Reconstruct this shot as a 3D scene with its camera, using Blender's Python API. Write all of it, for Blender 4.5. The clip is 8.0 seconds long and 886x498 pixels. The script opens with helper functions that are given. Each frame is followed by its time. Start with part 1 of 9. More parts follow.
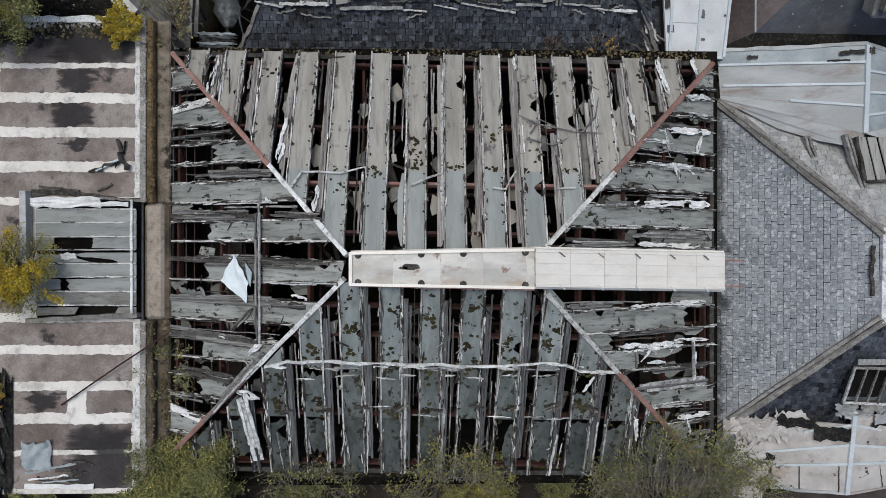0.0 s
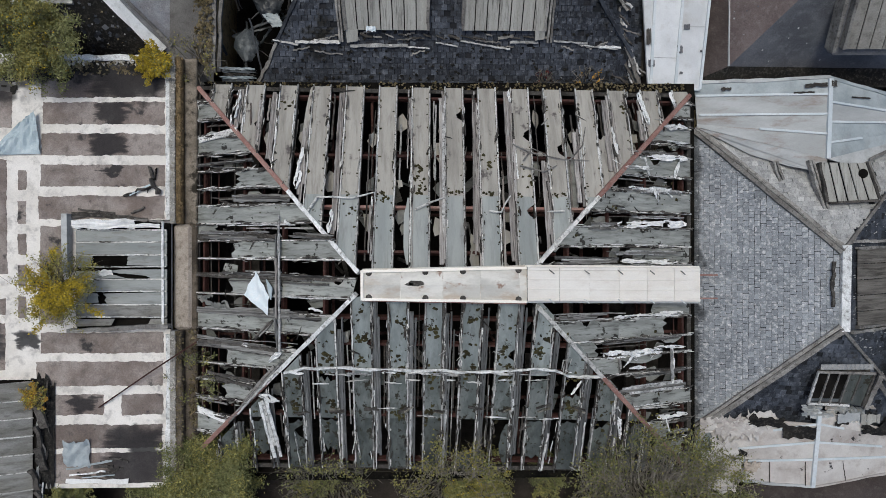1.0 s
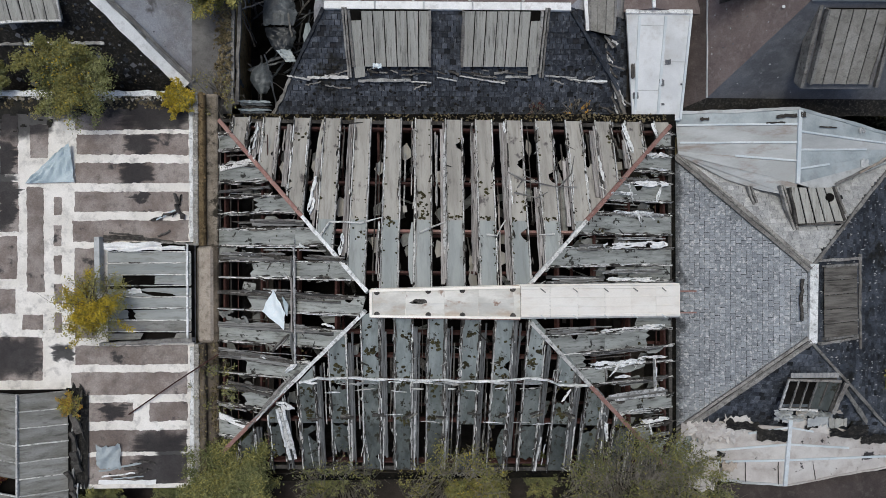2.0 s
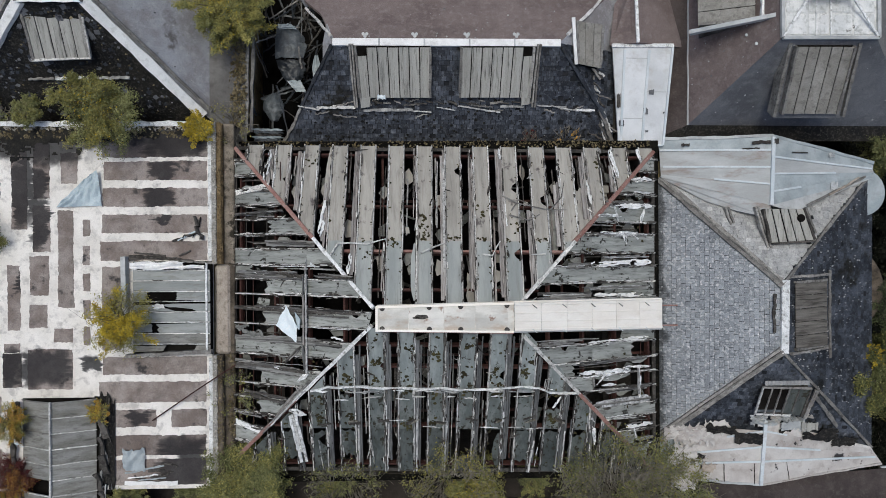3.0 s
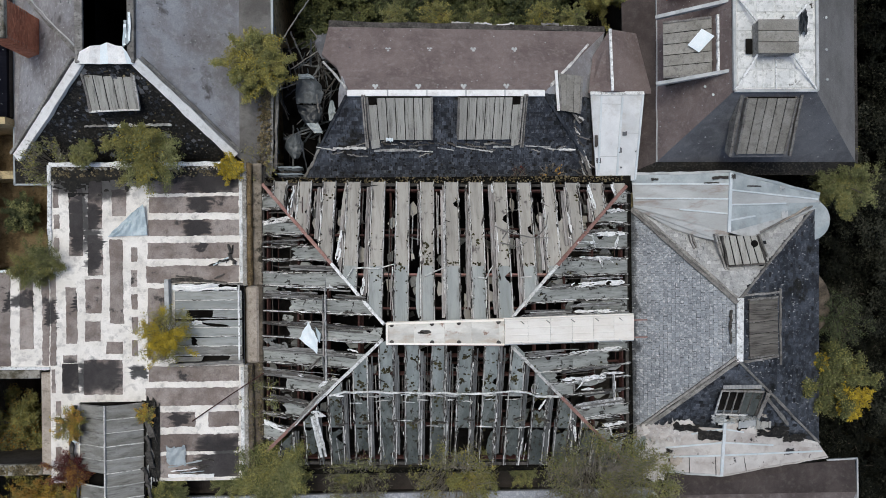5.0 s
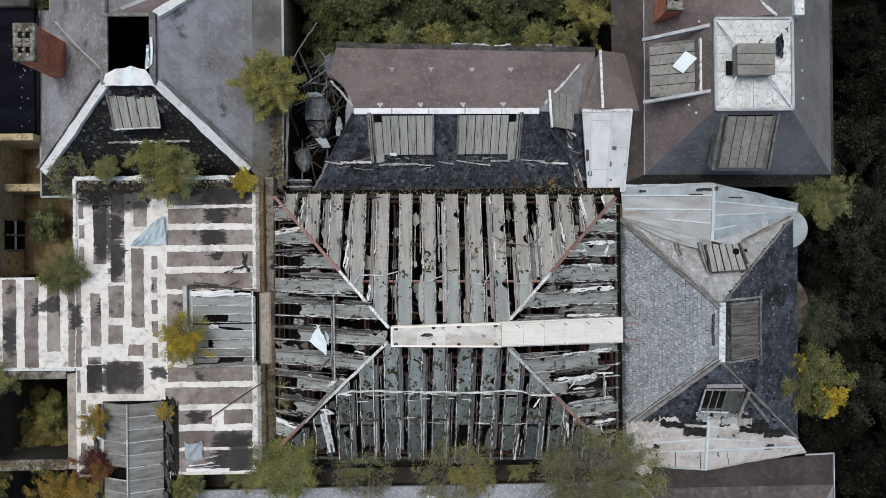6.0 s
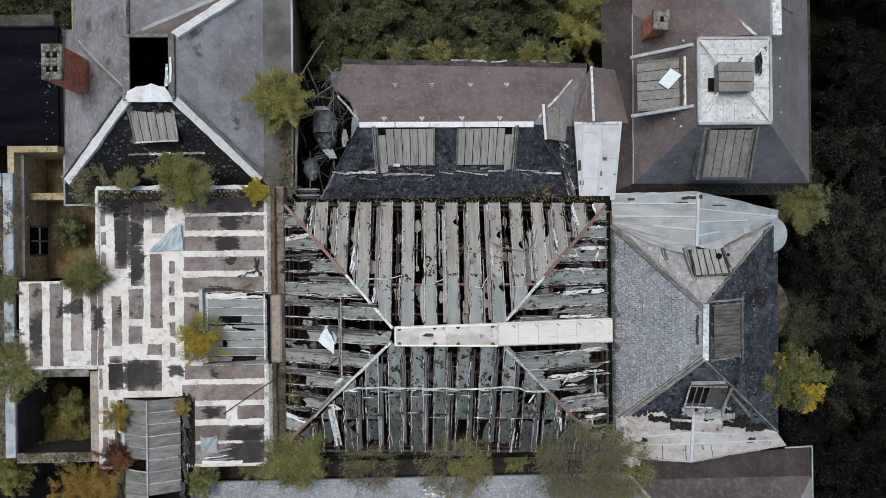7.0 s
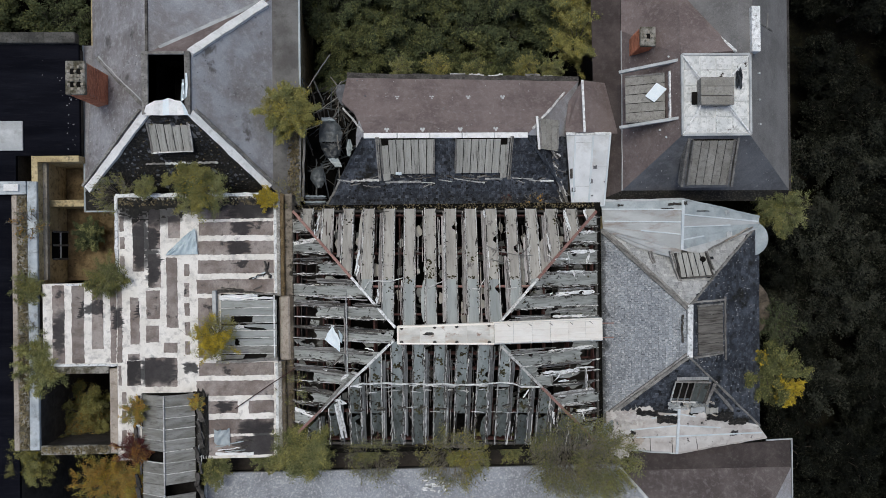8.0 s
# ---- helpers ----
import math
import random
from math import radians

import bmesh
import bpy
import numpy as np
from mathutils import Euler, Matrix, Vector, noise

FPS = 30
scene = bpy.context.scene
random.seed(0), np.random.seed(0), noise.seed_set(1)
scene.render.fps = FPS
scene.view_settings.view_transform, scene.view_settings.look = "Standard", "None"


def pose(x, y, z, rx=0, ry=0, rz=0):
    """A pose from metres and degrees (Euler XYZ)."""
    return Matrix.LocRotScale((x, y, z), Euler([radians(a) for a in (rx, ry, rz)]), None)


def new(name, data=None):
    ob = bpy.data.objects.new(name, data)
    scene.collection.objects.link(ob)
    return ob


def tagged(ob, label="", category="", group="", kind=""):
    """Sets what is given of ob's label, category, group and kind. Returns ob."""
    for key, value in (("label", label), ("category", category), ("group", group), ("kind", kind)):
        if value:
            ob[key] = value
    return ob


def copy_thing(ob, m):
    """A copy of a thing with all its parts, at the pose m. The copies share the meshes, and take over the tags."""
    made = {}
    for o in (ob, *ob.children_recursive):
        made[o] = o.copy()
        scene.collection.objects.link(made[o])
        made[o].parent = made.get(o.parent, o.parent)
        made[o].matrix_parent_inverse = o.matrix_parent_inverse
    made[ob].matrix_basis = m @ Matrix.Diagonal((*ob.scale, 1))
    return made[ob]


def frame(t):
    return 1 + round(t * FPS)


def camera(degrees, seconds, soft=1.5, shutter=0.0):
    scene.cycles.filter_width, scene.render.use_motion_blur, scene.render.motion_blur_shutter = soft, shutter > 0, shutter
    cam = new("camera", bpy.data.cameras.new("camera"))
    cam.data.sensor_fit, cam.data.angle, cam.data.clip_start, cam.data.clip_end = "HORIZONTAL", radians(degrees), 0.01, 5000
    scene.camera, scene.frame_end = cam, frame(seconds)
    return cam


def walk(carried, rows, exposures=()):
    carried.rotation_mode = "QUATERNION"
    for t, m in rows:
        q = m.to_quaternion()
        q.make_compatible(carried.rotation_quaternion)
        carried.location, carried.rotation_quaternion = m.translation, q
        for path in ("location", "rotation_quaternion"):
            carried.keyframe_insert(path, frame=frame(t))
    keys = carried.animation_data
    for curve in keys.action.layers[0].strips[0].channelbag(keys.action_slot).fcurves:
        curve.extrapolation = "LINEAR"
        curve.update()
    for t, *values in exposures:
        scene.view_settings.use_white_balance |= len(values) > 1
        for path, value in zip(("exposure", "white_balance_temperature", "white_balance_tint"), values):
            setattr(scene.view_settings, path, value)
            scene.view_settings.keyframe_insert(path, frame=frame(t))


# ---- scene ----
cam = camera(62.0, 8.0, soft=0.7)
METRES, EYE, TILT, LEAN, TURN = 17.0, 31.0, -90.0, -1.5, 0.0
ROWS = [
    (0.0, 0.0, 0.0, 0.0, -0.0, 0.0, -0.0),
    (0.5, 0.0003, -0.063, 0.0142, -0.05, -0.0, 0.02),
    (1.0, -0.0037, -0.1253, 0.0303, -0.04, -0.03, 0.11),
    (1.5, -0.0061, -0.1863, 0.0489, -0.08, -0.04, 0.19),
    (3.0, -0.0061, -0.3641, 0.107, -0.08, -0.04, 0.38),
    (3.5, -0.0063, -0.4239, 0.1242, -0.08, -0.04, 0.42),
    (4.0, -0.0067, -0.4842, 0.1396, -0.08, -0.06, 0.48),
    (4.5, -0.0073, -0.5448, 0.1528, -0.1, -0.08, 0.52),
    (6.0, -0.0121, -0.7271, 0.1823, -0.17, 0.03, 0.62),
    (6.5, -0.0135, -0.7885, 0.1909, -0.18, 0.03, 0.64),
    (7.0, -0.0142, -0.85, 0.1974, -0.2, 0.01, 0.67),
    (7.5, -0.0147, -0.912, 0.2034, -0.21, 0.0, 0.7),
    (8.0, -0.014, -0.9744, 0.2087, -0.23, -0.0, 0.72),
]
walk(cam, [(t, pose(0, 0, EYE, TILT, LEAN, TURN) @ pose(METRES * x, METRES * y, METRES * z, 90 + pitch, roll, yaw)) for t, x, y, z, yaw, pitch, roll in ROWS],
     exposures=((0.0, -0.15), (1.5, -0.12), (3.5, -0.06), (4.5, -0.02), (6.0, 0.0), (7.0, -0.04), (8.0, -0.12)))

# ---- world, sun, exposure ----
world = bpy.data.worlds.new("overcast_sky")
scene.world = world
world.use_nodes = True
wn = world.node_tree
wn.nodes.clear()
sky = wn.nodes.new("ShaderNodeTexSky")
sky.sky_type = 'NISHITA'
sky.sun_disc = False
SUN_EL, SUN_AZ = 76.0, 320.0
sky.sun_elevation, sky.sun_rotation = radians(SUN_EL), radians(SUN_AZ)
sky.air_density, sky.dust_density, sky.ozone_density = 1.0, 3.0, 0.6
bg = wn.nodes.new("ShaderNodeBackground")
bg.inputs["Strength"].default_value = 0.12
wo = wn.nodes.new("ShaderNodeOutputWorld")
wn.links.new(sky.outputs[0], bg.inputs[0])
wn.links.new(bg.outputs[0], wo.inputs[0])
sun_data = bpy.data.lights.new("sun", 'SUN')
sun_data.energy, sun_data.angle, sun_data.color = 1.35, radians(22), (0.97, 1.0, 0.92)
sun = new("sun", sun_data)
sun.rotation_euler = (radians(90 - SUN_EL), 0, radians(180 - SUN_AZ))


# ---- materials ----
def mk(name, c1, c2, c3=None, s1=0.7, s2=9.0, rough=0.85, bump=0.25, rand=0.12, metal=0.0, stain=None, stretch=(1, 1, 1), isl=0.0, fine=60.0, wet=(), soak=0.9, grain=0.22, spec=0.25, lo=0.35, hi=0.65, amount=0.6, streak=0.9):
    """Two scales of mottling, an optional stain (colour, scale, threshold, softness), grain bump, a shift of value from piece to piece."""
    m = bpy.data.materials.new(name)
    m.use_nodes = True
    nt = m.node_tree
    N, L = nt.nodes, nt.links
    N.clear()
    out = N.new("ShaderNodeOutputMaterial")
    bs = N.new("ShaderNodeBsdfPrincipled")
    L.new(bs.outputs[0], out.inputs[0])
    co = N.new("ShaderNodeTexCoord")
    mp = N.new("ShaderNodeMapping")
    mp.inputs["Scale"].default_value = stretch
    L.new(co.outputs["Object"], mp.inputs[0])
    info = N.new("ShaderNodeObjectInfo")
    shift = N.new("ShaderNodeVectorMath")
    shift.operation = 'MULTIPLY_ADD'
    L.new(info.outputs["Random"], shift.inputs[0])
    shift.inputs[1].default_value = (37.0, 53.0, 11.0) if rand > 0 else (0, 0, 0)
    L.new(mp.outputs[0], shift.inputs[2])

    def noise_at(scale, detail, src):
        n = N.new("ShaderNodeTexNoise")
        n.inputs["Scale"].default_value, n.inputs["Detail"].default_value, n.inputs["Roughness"].default_value = scale, detail, 0.65
        L.new(src, n.inputs["Vector"])
        return n.outputs[0]

    def ramp(src, a, b):
        r = N.new("ShaderNodeMapRange")
        r.interpolation_type = 'SMOOTHSTEP'
        r.inputs["From Min"].default_value, r.inputs["From Max"].default_value = a, b
        L.new(src, r.inputs[0])
        return r.outputs[0]

    def mix(fac, a, b):
        x = N.new("ShaderNodeMix")
        x.data_type = 'RGBA'
        L.new(fac, x.inputs[0])
        for v, s in ((a, x.inputs[6]), (b, x.inputs[7])):
            if isinstance(v, tuple):
                s.default_value = v
            else:
                L.new(v, s)
        return x.outputs[2]

    col = mix(ramp(noise_at(s1, 5, shift.outputs[0]), lo, hi), c1, c2)
    n2 = noise_at(s2, 6, shift.outputs[0])
    if c3:
        f = N.new("ShaderNodeMath")
        f.operation = 'MULTIPLY'
        L.new(ramp(n2, 0.48, 0.7), f.inputs[0])
        f.inputs[1].default_value = amount
        col = mix(f.outputs[0], col, c3)
    if stain:
        colour, scale, thr, soft = stain
        a = noise_at(scale, 4, co.outputs["Object"])
        b = N.new("ShaderNodeMath")
        b.operation = 'MULTIPLY_ADD'
        L.new(n2, b.inputs[0])
        b.inputs[1].default_value = 0.25
        L.new(a, b.inputs[2])
        col = mix(ramp(b.outputs[0], thr + 0.125, thr + 0.125 + soft), col, colour)
    if wet:
        # damp dark patches where water stands: (x, y, half width, half length), ragged by noise
        sep = N.new("ShaderNodeSeparateXYZ")
        wob = N.new("ShaderNodeTexNoise")
        wob.inputs["Scale"].default_value, wob.inputs["Detail"].default_value = 1.7, 6
        L.new(co.outputs["Object"], wob.inputs["Vector"])
        warp = N.new("ShaderNodeVectorMath")
        warp.operation = 'MULTIPLY_ADD'
        L.new(wob.outputs["Color"], warp.inputs[0])
        warp.inputs[1].default_value = (0.9, 1.1, 0)
        L.new(co.outputs["Object"], warp.inputs[2])
        L.new(warp.outputs[0], sep.inputs[0])
        total = None

        def op(kind, a, b):
            x = N.new("ShaderNodeMath")
            x.operation = kind
            for k, q in enumerate((a, b)):
                if isinstance(q, (int, float)):
                    x.inputs[k].default_value = q
                else:
                    L.new(q, x.inputs[k])
            return x.outputs[0]
        comb = N.new("ShaderNodeMapping")
        comb.inputs["Scale"].default_value = (0.8, 7.0, 1.0)
        L.new(co.outputs["Object"], comb.inputs[0])
        sx = op('ADD', sep.outputs[0], op('MULTIPLY', op('SUBTRACT', noise_at(1.0, 4, comb.outputs[0]), 0.5), streak))
        for px, py, hw, hl in wet:
            dx = op('DIVIDE', op('SUBTRACT', sx, px + 0.45), hw)
            dy = op('DIVIDE', op('SUBTRACT', sep.outputs[1], py + 0.55), hl)
            dx, dy = op('MULTIPLY', dx, dx), op('MULTIPLY', dy, dy)
            d = op('ADD', op('MULTIPLY', dx, dx), op('MULTIPLY', dy, dy))
            total = d if total is None else op('MINIMUM', total, d)
        fade = op('ADD', total, op('MULTIPLY', n2, 0.9))
        damp = N.new("ShaderNodeMapRange")
        damp.interpolation_type = 'SMOOTHSTEP'
        damp.inputs["From Min"].default_value, damp.inputs["From Max"].default_value = 2.2, 0.6
        damp.inputs["To Max"].default_value = soak
        L.new(fade, damp.inputs[0])
        col = mix(damp.outputs[0], col, WET)
    gr = N.new("ShaderNodeMapRange")
    gr.inputs["From Min"].default_value, gr.inputs["From Max"].default_value = 0.3, 0.7
    gr.inputs["To Min"].default_value, gr.inputs["To Max"].default_value = 1 - grain, 1 + grain
    L.new(noise_at(26.0, 4, shift.outputs[0]), gr.inputs[0])
    hsv = N.new("ShaderNodeHueSaturation")
    L.new(col, hsv.inputs["Color"])
    val = N.new("ShaderNodeMath")
    val.operation = 'MULTIPLY_ADD'
    L.new(info.outputs["Random"], val.inputs[0])
    val.inputs[1].default_value, val.inputs[2].default_value = 2 * rand, 1 - rand
    v = val.outputs[0]
    if isl:
        geo = N.new("ShaderNodeNewGeometry")
        iv = N.new("ShaderNodeMath")
        iv.operation = 'MULTIPLY_ADD'
        L.new(geo.outputs["Random Per Island"], iv.inputs[0])
        iv.inputs[1].default_value, iv.inputs[2].default_value = 2 * isl, 1 - isl
        mul = N.new("ShaderNodeMath")
        mul.operation = 'MULTIPLY'
        L.new(v, mul.inputs[0])
        L.new(iv.outputs[0], mul.inputs[1])
        v = mul.outputs[0]
    gm = N.new("ShaderNodeMath")
    gm.operation = 'MULTIPLY'
    L.new(v, gm.inputs[0])
    L.new(gr.outputs[0], gm.inputs[1])
    L.new(gm.outputs[0], hsv.inputs["Value"])
    L.new(hsv.outputs[0], bs.inputs["Base Color"])
    rr = N.new("ShaderNodeMapRange")
    rr.inputs["To Min"].default_value, rr.inputs["To Max"].default_value = max(0.05, rough - 0.12), min(1, rough + 0.12)
    L.new(n2, rr.inputs[0])
    L.new(rr.outputs[0], bs.inputs["Roughness"])
    bs.inputs["Metallic"].default_value = metal
    bs.inputs["Specular IOR Level"].default_value = spec
    if bump:
        fb = noise_at(fine, 3, mp.outputs[0])
        ad = N.new("ShaderNodeMath")
        ad.operation = 'ADD'
        L.new(fb, ad.inputs[0])
        L.new(n2, ad.inputs[1])
        bp = N.new("ShaderNodeBump")
        bp.inputs["Strength"].default_value, bp.inputs["Distance"].default_value = bump, 0.03
        L.new(ad.outputs[0], bp.inputs["Height"])
        L.new(bp.outputs[0], bs.inputs["Normal"])
    return m


def g(v, warm=0.0):
    return (v * (1 + warm), v, v * (1 - warm), 1)


WET = (0.012, 0.013, 0.016, 1)
M_SLATE = mk("slate_grey", (0.18, 0.197, 0.216, 1), (0.295, 0.316, 0.337, 1), (0.6, 0.595, 0.595, 1), 0.5, 9, 0.55, 0.35, 0.05, isl=0.15, amount=0.85, wet=((8.5, -0.6, 0.5, 8.5),), soak=0.8, streak=0.0)
M_SLATE_D = mk("slate_dark", (0.020, 0.023, 0.030, 1), (0.062, 0.070, 0.086, 1), (0.17, 0.182, 0.20, 1), 0.8, 7, 0.5, 0.4, 0.4, isl=0.45, amount=0.55, stain=((0.012, 0.011, 0.008, 1), 0.8, 0.56, 0.12))
M_SLATE_L = mk("slate_pale_lichen", (0.34, 0.34, 0.335, 1), (0.50, 0.50, 0.485, 1), (0.17, 0.172, 0.175, 1), 0.8, 7, 0.75, 0.4, 0.15, isl=0.15)
M_SHING_D = mk("dark_slate_grey_felt", (0.105, 0.107, 0.116, 1), (0.165, 0.168, 0.18, 1), (0.25, 0.25, 0.255, 1), 0.6, 4, 0.85, 0.4, 0.04, amount=0.4, fine=25)
M_SHING_W = mk("brown_grey_felt_shingle", (0.185, 0.172, 0.172, 1), (0.295, 0.292, 0.31, 1), (0.48, 0.48, 0.48, 1), 0.5, 4.0, 0.85, 0.5, 0.05, amount=0.4, fine=25, stain=((0.11, 0.105, 0.105, 1), 0.8, 0.58, 0.14))
M_EAVE_G = mk("dark_grey_eave_felt", (0.115, 0.108, 0.102, 1), (0.2, 0.193, 0.184, 1), (0.09, 0.086, 0.075, 1), 0.5, 3, 0.9, 0.4, 0.04, amount=0.5)
M_EAVE = mk("dark_brown_eave_felt", (0.05, 0.039, 0.036, 1), (0.085, 0.068, 0.063, 1), (0.12, 0.105, 0.10, 1), 0.6, 5, 0.9, 0.4, 0.04, amount=0.4)
M_BAR_D = mk("grey_weathered_bar", (0.24, 0.24, 0.235, 1), (0.56, 0.56, 0.55, 1), (0.07, 0.07, 0.065, 1), 1.8, 8, 0.8, 0.3, 0.25, amount=0.9)
M_UNDER = mk("slate_underlay", (0.015, 0.017, 0.02, 1), (0.03, 0.03, 0.034, 1), None, 1, 9, 0.9, 0.2, 0)
M_SHING = mk("felt_shingle_grey", (0.255, 0.238, 0.236, 1), (0.385, 0.395, 0.425, 1), (0.55, 0.55, 0.555, 1), 0.45, 4.0, 0.85, 0.5, 0.06, amount=0.38, fine=25, stain=((0.15, 0.142, 0.14, 1), 0.8, 0.58, 0.14))
M_SHING_E = mk("warm_grey_felt_shingle", (0.14, 0.135, 0.132, 1), (0.205, 0.20, 0.196, 1), (0.28, 0.275, 0.27, 1), 0.5, 6, 0.85, 0.4, 0.04, amount=0.35, fine=25)
M_SHING_B = mk("felt_shingle_brown", (0.138, 0.107, 0.102, 1), (0.20, 0.16, 0.152, 1), (0.29, 0.26, 0.245, 1), 0.6, 5, 0.85, 0.5, 0.05, amount=0.45, fine=25)
# Near black: the shadow between the eaves is put into the gutter colour.
M_GUTTER = mk("black_shadowed_gutter", (0.004, 0.004, 0.004, 1), (0.012, 0.011, 0.009, 1), (0.035, 0.03, 0.02, 1), 1.2, 8, 0.95, 0.6, 0.0, amount=0.4, spec=0.05)
M_MOSSY = mk("mossy_black_roof", (0.008, 0.008, 0.009, 1), (0.022, 0.02, 0.017, 1), (0.16, 0.15, 0.13, 1), 1.2, 11, 0.9, 0.6, 0.05, amount=0.35)
DAMP = ((-14.83, 3.86, 0.31, 1.31), (-14.08, 4.3, 0.26, 0.52), (-14.15, 2.59, 0.29, 0.84), (-14.81, 0.79, 0.18, 0.42), (-15.15, -2.53, 0.37, 0.68), (-13.8, -2.45, 0.84, 0.71), (-9.27, 5.65, 1.05, 0.58), (-9.78, 4.69, 0.52, 0.34),
        (-9.84, 3.78, 0.58, 0.34), (-9.7, 2.95, 0.31, 0.13), (-10.58, -4.26, 0.37, 0.29), (-9.02, -5.86, 0.92, 0.99), (-17.59, 0.82, 0.16, 0.45), (-16.73, 0.69, 0.16, 0.42), (-15.99, 0.3, 0.18, 0.58), (-18.79, -0.41, 0.37, 0.99))
DAMP_TOP = ((-14.9, 5.75, 1.0, 0.6), (-13.6, 5.65, 0.95, 0.75), (-11.5, 6.0, 1.3, 0.4), (-9.2, 5.9, 1.2, 0.4), (-14.6, 4.9, 0.2, 0.6), (-14.45, 3.9, 0.24, 1.1), (-14.1, 3.0, 0.28, 0.9), (-14.4, -2.45, 0.5, 0.7), (-12.3, -2.3, 0.35, 0.3), (-8.7, -5.7, 0.5, 0.8), (-15.9, 0.3, 0.22, 0.6), (-17.2, 0.75, 0.4, 0.35))
M_FELT = mk("brown_roof_felt", (0.19, 0.152, 0.134, 1), (0.33, 0.288, 0.262, 1), (0.13, 0.112, 0.104, 1), 0.9, 4, 0.8, 0.2, 0.14, stain=((0.05, 0.046, 0.045, 1), 0.9, 0.60, 0.10), wet=DAMP + DAMP_TOP, soak=0.86)
M_WHITE = mk("white_coated_strip", (0.74, 0.70, 0.64, 1), (0.87, 0.83, 0.775, 1), (0.45, 0.42, 0.39, 1), 0.8, 3, 0.75, 0.15, 0.0, stain=((0.30, 0.28, 0.27, 1), 0.9, 0.62, 0.12), wet=DAMP_TOP, amount=0.75, grain=0.07, soak=0.92)
M_ZINC = mk("pale_zinc_sheet", (0.36, 0.375, 0.38, 1), (0.54, 0.555, 0.555, 1), (0.24, 0.235, 0.225, 1), 0.7, 3, 0.5, 0.1, 0.08, metal=0.0, amount=0.45, grain=0.07)
M_ZINC_BL = mk("bluish_zinc_sheet", (0.29, 0.335, 0.352, 1), (0.43, 0.475, 0.49, 1), (0.25, 0.255, 0.255, 1), 0.8, 3, 0.5, 0.1, 0.06, amount=0.4, grain=0.07)
# Paler than the sheets: highlight lines on the seams are put into the colour.
M_SEAM = mk("pale_blue_seam", (0.52, 0.58, 0.61, 1), (0.66, 0.70, 0.72, 1), (0.35, 0.36, 0.36, 1), 1.0, 4, 0.5, 0.1, 0.05, amount=0.4, grain=0.06)
M_SHEET_W = mk("stained_pale_sheet", (0.34, 0.352, 0.352, 1), (0.46, 0.475, 0.478, 1), (0.25, 0.2, 0.17, 1), 0.6, 1.3, 0.5, 0.08, 0.06, amount=0.95, grain=0.06, stretch=(0.5, 1.6, 1))
M_ZINC_BG = mk("beige_weathered_sheet", (0.44, 0.405, 0.38, 1), (0.60, 0.575, 0.545, 1), (0.30, 0.25, 0.22, 1), 0.6, 2, 0.6, 0.12, 0.07, amount=0.6, grain=0.07, stain=((0.04, 0.036, 0.036, 1), 1.3, 0.63, 0.04))
M_CREAM = mk("cream_metal_cover", (0.9, 0.84, 0.755, 1), (0.96, 0.915, 0.84, 1), (0.70, 0.61, 0.52, 1), 0.7, 3, 0.38, 0.05, 0.03, amount=0.3, grain=0.04, spec=0.45, stretch=(0.4, 1.5, 1))
M_RIDGE = mk("rusty_white_ridge", (0.53, 0.515, 0.475, 1), (0.74, 0.72, 0.67, 1), (0.42, 0.31, 0.22, 1), 0.9, 1.5, 0.5, 0.08, 0.06, amount=0.65, grain=0.05, stretch=(0.7, 1.6, 1), stain=((0.30, 0.20, 0.15, 1), 1.6, 0.60, 0.10))
M_WCLEAN = mk("white_painted_board", (0.78, 0.775, 0.755, 1), (0.90, 0.895, 0.88, 1), (0.42, 0.40, 0.37, 1), 1.2, 4, 0.7, 0.2, 0.04, amount=0.4, grain=0.08)
M_WDIRTY = mk("peeling_white_panel", (0.62, 0.63, 0.62, 1), (0.80, 0.80, 0.78, 1), (0.35, 0.36, 0.34, 1), 1.6, 5, 0.7, 0.2, 0.08, stain=((0.05, 0.04, 0.03, 1), 2.0, 0.64, 0.06), amount=0.8, grain=0.08)
M_WPAINT = mk("flaking_white_paint", (0.66, 0.67, 0.66, 1), (0.87, 0.87, 0.86, 1), (0.22, 0.215, 0.20, 1), 2, 7, 0.7, 0.2, 0.1, amount=0.85)
M_BAR = mk("weathered_glazing_bar", (0.50, 0.49, 0.47, 1), (0.74, 0.73, 0.70, 1), (0.10, 0.10, 0.09, 1), 1.5, 9, 0.8, 0.3, 0.25, amount=0.9)
M_WOOD = mk("grey_weathered_timber", (0.16, 0.15, 0.14, 1), (0.30, 0.29, 0.27, 1), (0.06, 0.055, 0.05, 1), 1.5, 10, 0.85, 0.4, 0.3, stretch=(1, 1, 1), amount=0.8)
M_WOOD_D = mk("dark_rotten_timber", (0.03, 0.027, 0.024, 1), (0.09, 0.082, 0.075, 1), (0.2, 0.19, 0.17, 1), 2, 10, 0.9, 0.4, 0.3, amount=0.5)
M_STEEL = mk("red_oxide_steel", (0.036, 0.0145, 0.012, 1), (0.07, 0.029, 0.024, 1), (0.15, 0.10, 0.085, 1), 1.5, 10, 0.75, 0.2, 0.15, amount=0.4)
M_STEEL_P = mk("faded_red_steel", (0.26, 0.13, 0.11, 1), (0.34, 0.2, 0.17, 1), (0.4, 0.35, 0.32, 1), 1.5, 10, 0.75, 0.2, 0.08, amount=0.5)
